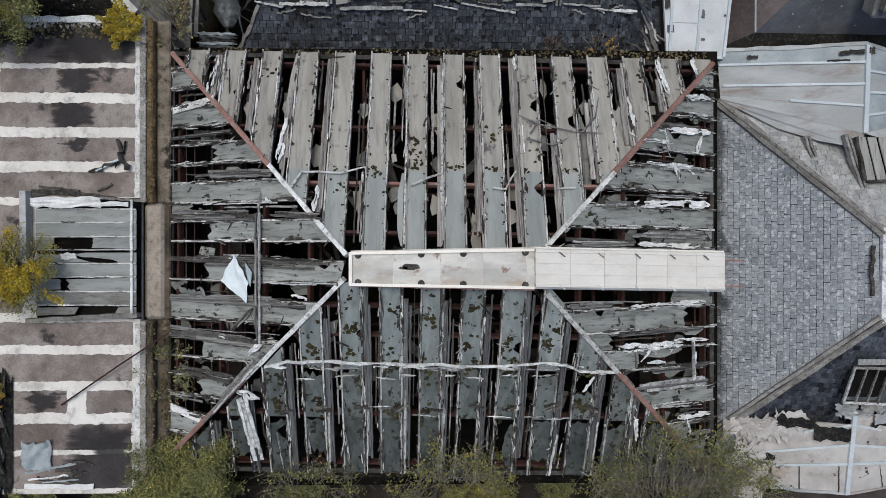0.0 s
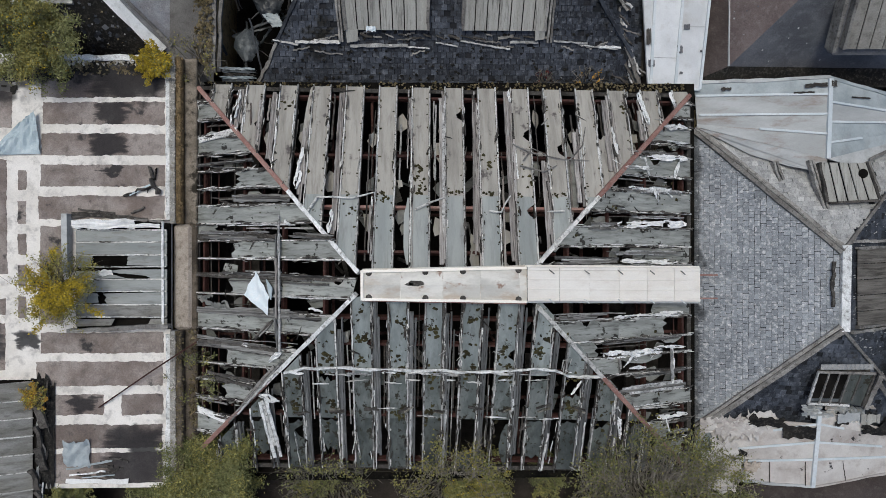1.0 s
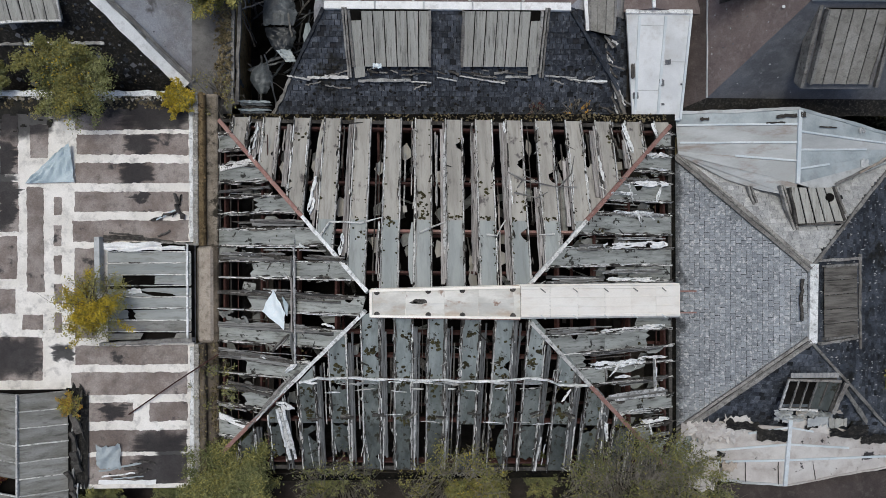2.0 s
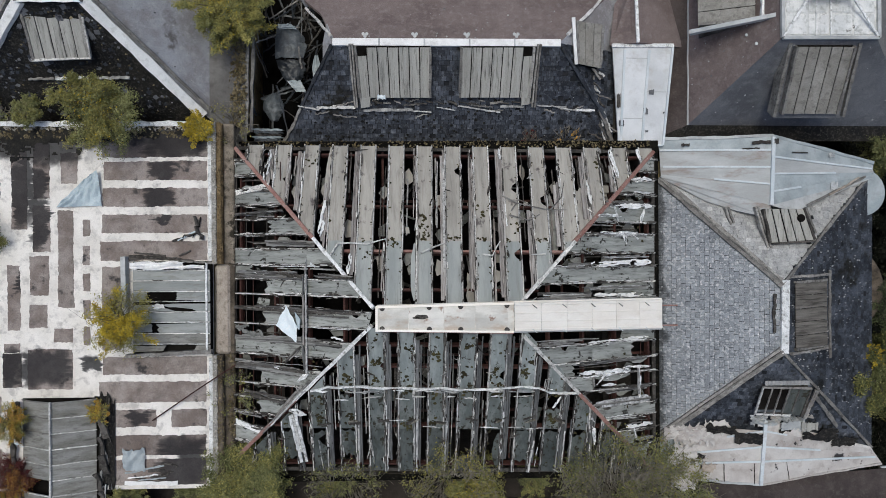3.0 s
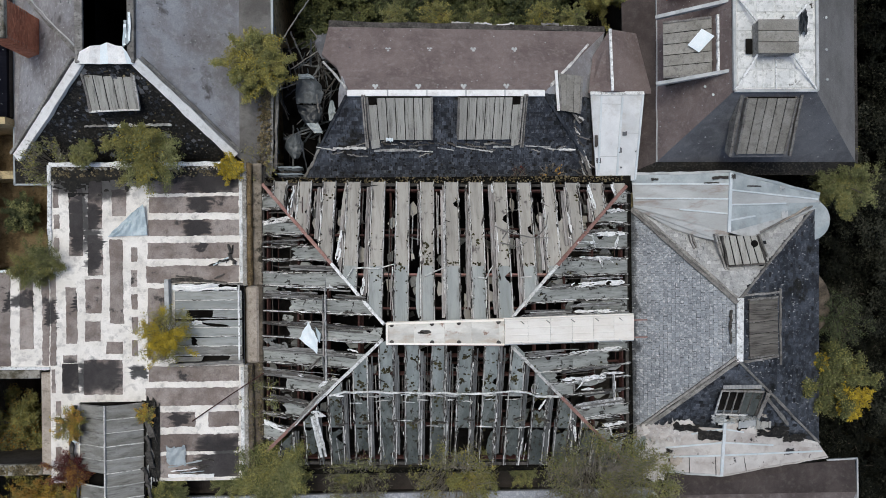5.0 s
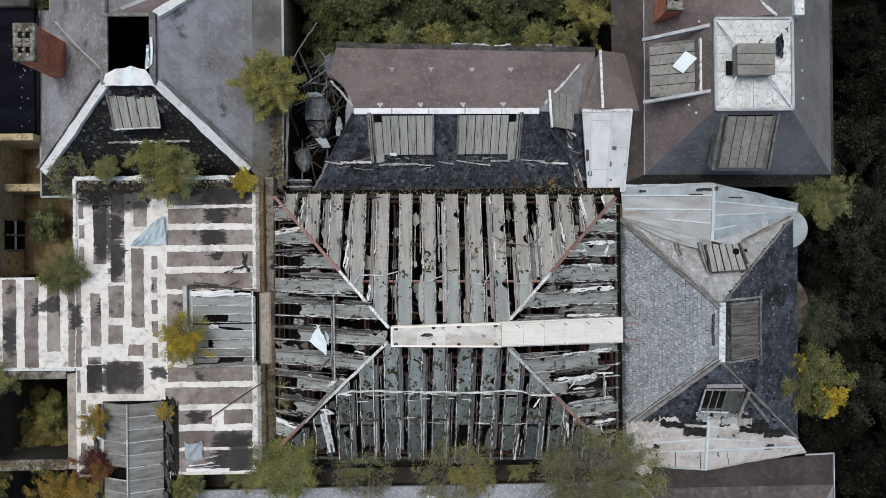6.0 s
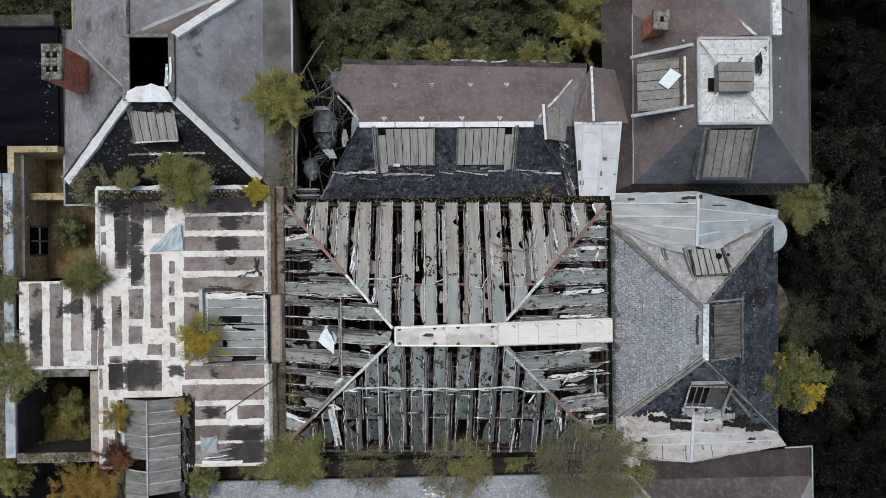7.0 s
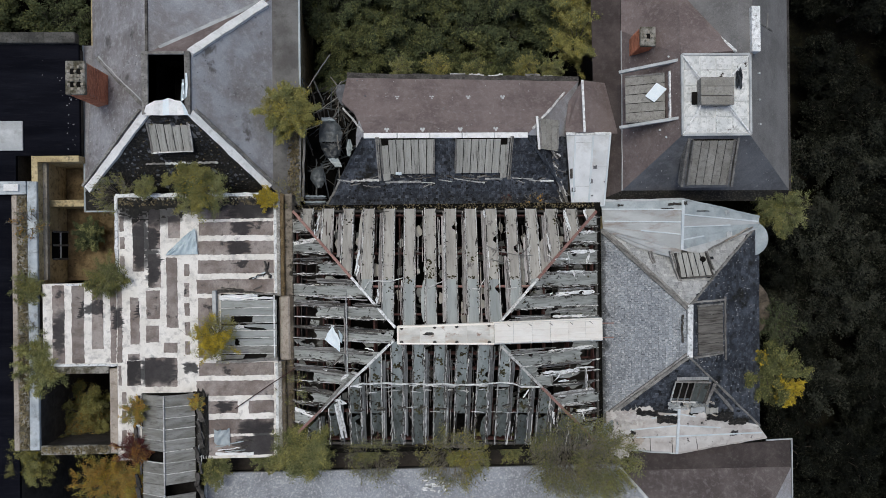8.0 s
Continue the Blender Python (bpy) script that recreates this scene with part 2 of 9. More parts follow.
M_GLASS_N = mk("dusty_wired_glass", (0.325, 0.305, 0.268, 1), (0.435, 0.412, 0.366, 1), (0.17, 0.152, 0.137, 1), 0.8, 2.2, 0.42, 0.08, 0.10, stretch=(4.0, 0.5, 0.5), amount=0.5, stain=((0.12, 0.105, 0.10, 1), 1.6, 0.60, 0.10), spec=0.3, grain=0.07)
M_GLASS_N2 = mk("washed_wired_glass", (0.29, 0.312, 0.30, 1), (0.39, 0.408, 0.39, 1), (0.17, 0.17, 0.155, 1), 0.7, 2.0, 0.38, 0.05, 0.10, stretch=(3.0, 0.45, 0.45), amount=0.4, stain=((0.06, 0.055, 0.04, 1), 3.5, 0.70, 0.04), spec=0.35, grain=0.05)
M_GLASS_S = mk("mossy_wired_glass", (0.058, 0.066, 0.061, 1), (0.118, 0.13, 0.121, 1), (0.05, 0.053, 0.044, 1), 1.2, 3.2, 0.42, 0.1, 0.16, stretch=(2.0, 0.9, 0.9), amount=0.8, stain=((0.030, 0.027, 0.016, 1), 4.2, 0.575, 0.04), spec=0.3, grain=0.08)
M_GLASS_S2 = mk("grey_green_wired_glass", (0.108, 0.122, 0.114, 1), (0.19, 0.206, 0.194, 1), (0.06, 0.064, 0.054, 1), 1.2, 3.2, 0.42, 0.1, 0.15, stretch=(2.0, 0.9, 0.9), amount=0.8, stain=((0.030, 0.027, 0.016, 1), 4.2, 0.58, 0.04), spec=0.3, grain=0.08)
# Top-tier panes: the sky's reflection is put into this paler colour.
M_GLASS_S3 = mk("sky_tinted_grey_green_glass", (0.19, 0.214, 0.207, 1), (0.305, 0.332, 0.322, 1), (0.12, 0.132, 0.125, 1), 1.0, 2.6, 0.36, 0.08, 0.13, stretch=(2.0, 0.7, 0.7), amount=0.6, stain=((0.035, 0.031, 0.02, 1), 3.8, 0.62, 0.04), spec=0.4, grain=0.06)
M_GLASS_W = mk("green_grey_wired_glass", (0.24, 0.25, 0.232, 1), (0.38, 0.39, 0.365, 1), (0.055, 0.055, 0.045, 1), 1.1, 2.8, 0.4, 0.1, 0.14, stretch=(0.7, 4.0, 0.7), amount=0.75, stain=((0.035, 0.033, 0.026, 1), 2.6, 0.61, 0.03), spec=0.3, grain=0.08)
M_BOARD = mk("grey_skylight_panel", (0.34, 0.332, 0.30, 1), (0.44, 0.432, 0.395, 1), (0.03, 0.028, 0.024, 1), 1.0, 2.0, 0.7, 0.2, 0.08, stretch=(7.0, 0.5, 0.5), amount=0.75)
M_BOARD_B = mk("brown_skylight_panel", (0.235, 0.222, 0.195, 1), (0.32, 0.305, 0.275, 1), (0.08, 0.075, 0.065, 1), 1.1, 6, 0.7, 0.2, 0.09, amount=0.5)
M_BOARD_D = mk("dark_brown_rotten_panel", (0.11, 0.10, 0.088, 1), (0.20, 0.185, 0.165, 1), (0.03, 0.027, 0.022, 1), 0.9, 2.0, 0.75, 0.2, 0.1, stretch=(0.5, 7, 0.5), amount=0.8)
M_CONC = mk("weathered_concrete", (0.31, 0.262, 0.215, 1), (0.46, 0.4, 0.34, 1), (0.12, 0.10, 0.07, 1), 0.9, 6, 0.9, 0.35, 0.05, amount=0.6)
M_MOSSC = mk("mossy_coping", (0.09, 0.078, 0.05, 1), (0.36, 0.34, 0.30, 1), (0.04, 0.036, 0.022, 1), 1.8, 5, 0.95, 0.9, 0.05, amount=0.9)
M_MOSS = mk("moss", (0.032, 0.027, 0.013, 1), (0.075, 0.066, 0.026, 1), (0.018, 0.016, 0.009, 1), 1.2, 14, 0.95, 0.8, 0.0, isl=0.4)
M_BRICK = mk("red_brick", (0.42, 0.15, 0.085, 1), (0.58, 0.24, 0.14, 1), (0.30, 0.12, 0.08, 1), 3, 12, 0.9, 0.4, 0.22)
M_MORTAR = mk("mortar", (0.28, 0.25, 0.2, 1), (0.4, 0.36, 0.3, 1), (0.12, 0.1, 0.08, 1), 2, 10, 0.95, 0.5, 0)
M_YELLOW = mk("ochre_plaster", (0.42, 0.325, 0.17, 1), (0.58, 0.475, 0.28, 1), (0.10, 0.08, 0.055, 1), 0.8, 4, 0.9, 0.3, 0.04, amount=0.8)
M_WALL = mk("dark_rendered_wall", (0.05, 0.043, 0.038, 1), (0.09, 0.08, 0.07, 1), (0.03, 0.028, 0.025, 1), 0.7, 5, 0.9, 0.3, 0.05)
# Near-black: the darkness of holes, insides and skylight kerbs is in the colour.
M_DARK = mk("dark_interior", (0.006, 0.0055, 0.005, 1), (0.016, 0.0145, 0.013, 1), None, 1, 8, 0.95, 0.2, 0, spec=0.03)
M_BLACKROOF = mk("black_bitumen_roof", (0.003, 0.0033, 0.006, 1), (0.008, 0.0085, 0.013, 1), (0.03, 0.03, 0.036, 1), 0.4, 3, 0.9, 0.1, 0, amount=0.2, spec=0.06, stretch=(0.4, 3.0, 1))
M_GRAVEL = mk("pale_mineral_felt", (0.23, 0.24, 0.26, 1), (0.33, 0.345, 0.375, 1), (0.62, 0.62, 0.62, 1), 0.6, 9, 0.9, 0.4, 0, amount=0.8, grain=0.4)
# Soil is near black: shade round trees and buildings is put into the colour.
M_GROUND = mk("leaf_litter_soil", (0.008, 0.008, 0.006, 1), (0.020, 0.018, 0.013, 1), (0.03, 0.03, 0.014, 1), 0.3, 4, 0.95, 0.6, 0, spec=0.03)
M_TARP = mk("pale_blue_tarpaulin", (0.74, 0.82, 0.85, 1), (0.84, 0.90, 0.92, 1), (0.90, 0.92, 0.92, 1), 1.2, 6, 0.45, 0.1, 0.03, grain=0.06)
M_TARP2 = mk("dull_blue_tarpaulin", (0.40, 0.48, 0.52, 1), (0.52, 0.61, 0.64, 1), (0.66, 0.72, 0.74, 1), 1.2, 4, 0.5, 0.1, 0.03, grain=0.06)
M_BARK = mk("bark", (0.06, 0.05, 0.04, 1), (0.13, 0.11, 0.09, 1), None, 3, 12, 0.95, 0.4, 0.1)
M_TWIG = mk("dry_twigs", (0.13, 0.115, 0.09, 1), (0.27, 0.245, 0.205, 1), None, 3, 12, 0.95, 0.2, 0.2)


def leaf_mat(name, a, b, c):
    m = mk(name, a, b, c, 1.2, 5.0, 0.8, 0, 0.15, isl=0.32, amount=0.8, grain=0.0, spec=0.12)
    return m


M_LEAF = leaf_mat("olive_leaves", (0.115, 0.125, 0.05, 1), (0.235, 0.24, 0.102, 1), (0.33, 0.325, 0.155, 1))
M_LEAF_Y = leaf_mat("yellow_leaves", (0.36, 0.27, 0.03, 1), (0.56, 0.41, 0.045, 1), (0.22, 0.19, 0.04, 1))
M_LEAF_YG = leaf_mat("yellow_green_leaves", (0.20, 0.19, 0.062, 1), (0.36, 0.32, 0.105, 1), (0.14, 0.14, 0.055, 1))
M_LEAF_D = leaf_mat("dark_green_leaves", (0.042, 0.054, 0.028, 1), (0.095, 0.112, 0.055, 1), (0.15, 0.16, 0.075, 1))
M_LEAF_G = leaf_mat("mid_green_leaves", (0.065, 0.075, 0.03, 1), (0.14, 0.148, 0.058, 1), (0.19, 0.185, 0.075, 1))
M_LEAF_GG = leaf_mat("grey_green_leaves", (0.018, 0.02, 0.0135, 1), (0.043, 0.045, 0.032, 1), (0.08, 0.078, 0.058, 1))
# Near-black leaves: the shade of the wood is put into the colour.
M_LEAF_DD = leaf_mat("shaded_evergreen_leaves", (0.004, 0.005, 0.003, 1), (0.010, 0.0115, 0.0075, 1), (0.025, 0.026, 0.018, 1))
M_LEAF_O = leaf_mat("orange_leaves", (0.36, 0.18, 0.05, 1), (0.48, 0.28, 0.06, 1), (0.24, 0.17, 0.06, 1))
M_LEAF_R = leaf_mat("purple_red_leaves", (0.07, 0.018, 0.02, 1), (0.12, 0.035, 0.03, 1), (0.06, 0.03, 0.02, 1))


# ---- mesh helpers ----
def V(*a):
    return Vector(a)


def part(name, bm, material, parent, label=""):
    me = bpy.data.meshes.new(name)
    bm.to_mesh(me)
    bm.free()
    me.materials.append(material)
    ob = new(name, me)
    ob.parent = parent
    if label:
        ob["label"] = label
    return ob


def thing(name, label, category, at=(0, 0, 0), group="", kind=""):
    ob = new(name)
    ob.location = at
    ob.empty_display_size = 0.2
    return tagged(ob, label, category, group, kind)


def slab(bm, pts, th=0.12):
    """A flat polygon with thickness below it."""
    pts = [Vector(p) for p in pts]
    n = Vector((0, 0, 0))
    for i in range(len(pts)):
        n += pts[i].cross(pts[(i + 1) % len(pts)])
    if n.z < 0:
        pts.reverse()
        n = -n
    n.normalize()
    a = [bm.verts.new(p) for p in pts]
    b = [bm.verts.new(p - n * th) for p in pts]
    bm.faces.new(a)
    bm.faces.new(b[::-1])
    for i in range(len(a)):
        j = (i + 1) % len(a)
        bm.faces.new((a[i], b[i], b[j], a[j]))
    return bm


def beam(bm, p, q, w, h, up=(0, 0, 1), bend=0.0, steps=1, rng=None):
    """A square bar from p to q, w wide, h high, its top on the line; bent unevenly if wanted."""
    p, q, up = Vector(p), Vector(q), Vector(up)
    d = (q - p).normalized()
    s = d.cross(up).normalized()
    u = s.cross(d).normalized()
    rings = []
    for i in range(steps + 1):
        c = p.lerp(q, i / steps)
        k, l = w, h
        if rng:
            c = c + s * rng.uniform(-bend, bend) + u * rng.uniform(-bend, bend) * 0.5
            k = w * (1 + rng.uniform(-0.3, 0.2) * min(1.0, bend / 0.012))
        rings.append([bm.verts.new(c + s * a * k / 2 + u * b * l) for a, b in ((-1, 0), (1, 0), (1, -1), (-1, -1))])
    for r0, r1 in zip(rings, rings[1:]):
        for i in range(4):
            j = (i + 1) % 4
            bm.faces.new((r0[i], r0[j], r1[j], r1[i]))
    bm.faces.new(rings[0][::-1])
    bm.faces.new(rings[-1])
    return bm


def box(bm, x0, x1, y0, y1, z0, z1, bevel=0.0):
    vs = [bm.verts.new((x, y, z)) for z in (z0, z1) for x, y in ((x0, y0), (x1, y0), (x1, y1), (x0, y1))]
    fs = [(3, 2, 1, 0), (4, 5, 6, 7), (0, 1, 5, 4), (1, 2, 6, 5), (2, 3, 7, 6), (3, 0, 4, 7)]
    made = [bm.faces.new([vs[i] for i in f]) for f in fs]
    if bevel:
        es = list({e for f in made for e in f.edges})
        bmesh.ops.bevel(bm, geom=es, offset=bevel, segments=1, affect='EDGES')
    return bm


def B():
    return bmesh.new()


def tube(bm, pts, r0, r1, n=5):
    rings = []
    for i, p in enumerate(pts):
        p = Vector(p)
        d = (Vector(pts[min(i + 1, len(pts) - 1)]) - Vector(pts[max(i - 1, 0)])).normalized()
        a = d.orthogonal().normalized()
        b = d.cross(a)
        r = r0 + (r1 - r0) * i / max(1, len(pts) - 1)
        rings.append([bm.verts.new(p + (a * math.cos(2 * math.pi * k / n) + b * math.sin(2 * math.pi * k / n)) * r) for k in range(n)])
    for q0, q1 in zip(rings, rings[1:]):
        for k in range(n):
            l = (k + 1) % n
            bm.faces.new((q0[k], q0[l], q1[l], q1[k]))
    bm.faces.new(rings[0][::-1])
    bm.faces.new(rings[-1])
    return bm


def inside(poly, x, y):
    c, n = False, len(poly)
    for i in range(n):
        (x0, y0), (x1, y1) = poly[i], poly[i - 1]
        if (y0 > y) != (y1 > y) and x < (x1 - x0) * (y - y0) / (y1 - y0) + x0:
            c = not c
    return c


def ribbon(bm, pts, w, th=0.03, seed=1, ragged=0.3, side=(0, 1, 0)):
    """A crumpled strip of flashing along a line, its edges torn unevenly."""
    rng = random.Random(seed)
    side = Vector(side)
    prev = None
    o = seed * 7.3
    for i, p in enumerate(pts):
        q = Vector(p)
        q += side * w * 0.5 * ragged * noise.noise(V(q.x * 1.3, q.y * 1.3, o))
        l = w * (0.5 + ragged * 0.55 * noise.noise(V(i * 0.35, o, 1)) + rng.uniform(-0.08, 0.08))
        r = w * (0.5 + ragged * 0.55 * noise.noise(V(i * 0.35, o, 9)) + rng.uniform(-0.08, 0.08))
        l, r = max(l, 0.06 * w), max(r, 0.06 * w)
        lift = th * (1 + noise.noise(V(i * 0.5, o, 4)))
        row = [bm.verts.new(q + side * a + V(0, 0, z)) for a, z in ((-l, rng.uniform(0, th)), (-l * 0.4, lift), (r * 0.35, lift * 0.7 + rng.uniform(0, th)), (r, rng.uniform(0, th)))]
        row += [bm.verts.new(q + side * a - V(0, 0, 0.03)) for a in (r, -l)]
        if prev:
            for k in range(6):
                m = (k + 1) % 6
                bm.faces.new((prev[k], prev[m], row[m], row[k]))
        else:
            bm.faces.new(row[::-1])
        prev = row
    bm.faces.new(prev)
    return bm


def along(p, q, n, seed=0, jit=0.0):
    rng = random.Random(seed)
    p, q = Vector(p), Vector(q)
    return [p.lerp(q, i / n) + V(rng.uniform(-jit, jit), rng.uniform(-jit, jit), 0) for i in range(n + 1)]


def thicken(bm, t):
    """Gives a sheet of faces, seen from above, its thickness."""
    bm.normal_update()
    for f in [f for f in bm.faces if f.normal.z < 0]:
        f.normal_flip()
    top = list(bm.faces)
    rim = [e for e in bm.edges if len(e.link_faces) == 1]
    low = {v: bm.verts.new(v.co - V(0, 0, t)) for f in top for v in f.verts}
    for e in rim:
        a, b = (l.vert for l in (e.link_loops[0], e.link_loops[0].link_loop_next))
        bm.faces.new((b, a, low[a], low[b]))
    for f in top:
        bm.faces.new([low[v] for v in reversed(f.verts)])


def crumple(parent, name, c, sx, sy, material, seed, amp=0.35, tilt=(0, 0), ragged=0.4):
    """A torn, crumpled sheet."""
    b = B()
    n = 12

    def edge(i, k):
        return 1 + ragged * (noise.noise(V(i * 0.55, seed * 3.1, k)) * 1.3 + noise.noise(V(i * 1.7, seed * 3.1, k + 5)) * 0.5)
    gridv = []
    for i in range(n + 1):
        up, dn = edge(i, 1.5), edge(i, 7.5)
        row = []
        for j in range(n + 1):
            t = j / n - 0.5
            row.append(b.verts.new(Vector(c) + V(sx * (i / n - 0.5) * (1 + 0.3 * ragged * noise.noise(V(j * 0.8, seed, 3))), sy * t * (up if t > 0 else dn), amp * noise.noise(V(i * 0.28, j * 0.28, seed)) + tilt[0] * (i / n - 0.5) + tilt[1] * t)))
        gridv.append(row)
    for i in range(n):
        for j in range(n):
            b.faces.new((gridv[i][j], gridv[i + 1][j], gridv[i + 1][j + 1], gridv[i][j + 1]))
    thicken(b, 0.015)
    return part(name, b, material, parent)


# ---- ground ----
bm = B()
bmesh.ops.create_grid(bm, x_segments=60, y_segments=60, size=1500)
for v in bm.verts:
    v.co.z = 0.25 * noise.noise(v.co * 0.02) if v.co.length > 80 else 0.0
ground = part("ground", bm, M_GROUND, None)
tagged(ground, "soil with leaf litter round the buildings, near black for shade", "ground", kind="structure")


# ---- slates ----
def slates(parent, poly, eave_a, eave_b, w, h, material, near, seed, gone=0.02, tight=0.481):
    """Slates in staggered courses on a plane polygon; those where near(x, y) holds are pieces of their own."""
    rng = random.Random(seed)
    P = [Vector(p) for p in poly]
    O = Vector(eave_a)
    u = (Vector(eave_b) - O).normalized()
    n = Vector((0, 0, 0))
    for i in range(len(P)):
        n += P[i].cross(P[(i + 1) % len(P)])
    n.normalize()
    if n.z < 0:
        n = -n
    v = n.cross(u)
    if v.z < 0:
        u, v = -u, -v
    flat = [((p - O).dot(u), (p - O).dot(v)) for p in P]
    u0, u1 = min(f[0] for f in flat), max(f[0] for f in flat)
    v0, v1 = min(f[1] for f in flat), max(f[1] for f in flat)
    base = Matrix((u, v, n)).transposed()
    shapes = []
    for k in range(6):
        a, j = w * tight, 0.009
        low = [(-a + rng.uniform(0, j) * 0.5, -h * 0.455 + rng.uniform(-j, j) * 0.5), (a - rng.uniform(0, j) * 0.5, -h * 0.455 + rng.uniform(-j, j) * 0.5)]
        lift = 0.04 + rng.uniform(-0.008, 0.012)
        top = [(low[0][0], low[0][1], lift), (low[1][0], low[1][1], lift), (a, h * 0.49, 0.024), (-a, h * 0.49, 0.024)]
        shapes.append([Vector(q) for q in top] + [Vector((q[0], q[1], q[2] - 0.018)) for q in top])
    faces = [(0, 1, 2, 3), (0, 4, 5, 1), (1, 5, 6, 2), (3, 2, 6, 7), (0, 3, 7, 4)]
    meshes = []
    for s in shapes:
        me = bpy.data.meshes.new("slate")
        me.from_pydata([tuple(q) for q in s], [], faces)
        me.materials.append(material)
        meshes.append(me)
    vs, fs, count = [], [], 0
    for r in range(int((v1 - v0) / h) + 1):
        cv = v0 + (r + 0.5) * h
        cu = u0 - w * (0.5 if r % 2 else 0.0)
        while cu < u1 + w:
            cu += w
            if not inside(flat, cu, cv) or rng.random() < gone:
                continue
            k = rng.randrange(6)
            at = O + u * (cu + rng.uniform(-0.006, 0.006)) + v * (cv + rng.uniform(-0.005, 0.005))
            turn = base @ Euler((rng.uniform(-0.02, 0.02), rng.uniform(-0.02, 0.02), rng.uniform(-0.015, 0.015))).to_matrix()
            if near(at.x, at.y) and count < 300:
                ob = new("slate", meshes[k])
                ob.parent = parent
                ob.matrix_local = Matrix.Translation(at) @ turn.to_4x4()
                count += 1
            else:
                b0 = len(vs)
                vs.extend(tuple(at + turn @ q) for q in shapes[k])
                fs.extend(tuple(b0 + i for i in f) for f in faces)
    me = bpy.data.meshes.new("slates")
    me.from_pydata(vs, [], fs)
    me.materials.append(material)
    ob = new("slate_field", me)
    ob.parent = parent
    ob["kind"] = "stuff"
    return ob


# ---- glass roof of the atrium ----
AW, AE = -7.22, 8.46
C_NW, C_NE = V(-7.15, 5.58, 9.78), V(8.4, 5.4, 9.74)
C_SW, C_SE = V(-7.25, -5.9, 9.85), V(8.36, -6.62, 9.82)
S_W, S_E = V(-7.25, -6.25, 9.8), V(8.36, -6.56, 9.82)
TOP_NW, TOP_NE = V(-1.89, -0.2, 12.45), V(3.05, 0.0, 12.42)
TOP_SW, TOP_SE = V(-1.97, -0.72, 12.45), V(3.07, -1.09, 12.42)
atrium = thing("glass_roof", "ruined hipped glass roof with broken dirty panes over a courtyard", "glass roof")


class Slope:
    """One slope of the glass roof: places on it by a metres along the eave and b metres up the slope."""

    def __init__(self, e0, e1, t0, t1):
        self.e0, self.u = e0, (e1 - e0).normalized()
        nrm = self.u.cross(t0 - e0).normalized()
        self.n = nrm if nrm.z > 0 else -nrm
        v = self.n.cross(self.u)
        self.v = v if v.z > 0 else -v
        self.ta, self.tb = (t0 - e0).dot(self.u), (t1 - e0).dot(self.u)
        self.L, self.h = (e1 - e0).length, (t0 - e0).dot(self.v)

    def top(self, a):
        if a < self.ta:
            return max(0, self.h * a / self.ta)
        if a > self.tb:
            return max(0, self.h * (self.L - a) / (self.L - self.tb))
        return self.h

    def at(self, a, b, lift=0.0):
        return self.e0 + self.u * a + self.v * b + self.n * lift

    def over(self, x, y, lift=0.0):
        """The place on the slope above the plan point x, y."""
        d = self.n.dot(self.e0) - self.n.x * x - self.n.y * y
        return V(x, y, d / self.n.z) + self.n * lift


def splintered(sl, p, q, w, seed, mats, n=5, lift=0.09):
    """A rotten timber lying on a slope: a bundle of torn splinters, some still painted. p, q: plan points."""
    rng = random.Random(seed)
    p, q = sl.over(*p, lift), sl.over(*q, lift)
    d = (q - p).normalized()
    s = d.cross(sl.n).normalized()
    for k in range(n):
        f0 = rng.uniform(0, 0.35) if k else 0.0
        f1 = rng.uniform(0.6, 1.0) if k else 1.0
        o = rng.uniform(-0.5, 0.5) * w
        b = B()
        ln = (q - p).length * (f1 - f0)
        beam(b, p.lerp(q, f0) + s * o + sl.n * 0.012 * k, p.lerp(q, f1) + s * (o + rng.uniform(-0.25, 0.25) * w) + sl.n * 0.012 * k, rng.uniform(0.2, 0.5) * w, 0.035, sl.n, 0.012, max(4, int(ln / 0.16)), rng)
        part("splintered_board", b, rng.choice(mats), atrium)


def torn_film(sl, p, q, w, seed, material, holes=0.12, amp=0.07, lift=0.11):
    """Torn, folded roofing film lying along a bar, its edges ragged and some of it gone."""
    rng = random.Random(seed)
    p, q = sl.over(*p, lift), sl.over(*q, lift)
    d = q - p
    n = max(6, int(d.length / 0.09))
    s = d.normalized().cross(sl.n).normalized()
    b = B()
    rows = []
    for i in range(n + 1):
        c = p + d * (i / n) + s * 0.14 * w * noise.noise(V(i * 0.23, seed * 1.7, 2))
        end = min(1.0, 0.35 + 0.65 * min(i, n - i) / 2.5)
        lo = w * (0.5 + 0.42 * noise.noise(V(i * 0.11, seed * 1.3, 4)) + 0.22 * noise.noise(V(i * 0.5, seed * 2.1, 5)) + rng.uniform(-0.12, 0.12)) * end
        hi = w * (0.5 + 0.42 * noise.noise(V(i * 0.09, seed * 1.9, 8)) + 0.22 * noise.noise(V(i * 0.43, seed * 2.7, 9)) + rng.uniform(-0.12, 0.12)) * end
        rows.append([b.verts.new(c + s * (-lo + (lo + hi) * j / 5) + sl.n * (amp * (0.6 + noise.noise(V(i * 0.55, j * 0.8, seed))) + 0.02 * rng.random())) for j in range(6)])
    for i in range(n):
        for j in range(5):
            if noise.noise(V(i * 0.22, j * 0.5, seed * 1.7 + 20)) < 0.34 - holes * 1.5:
                b.faces.new((rows[i][j], rows[i][j + 1], rows[i + 1][j + 1], rows[i + 1][j]))
    for v in [v for v in b.verts if not v.link_faces]:
        b.verts.remove(v)
    thicken(b, 0.012)
    part("torn_film", b, material, atrium)


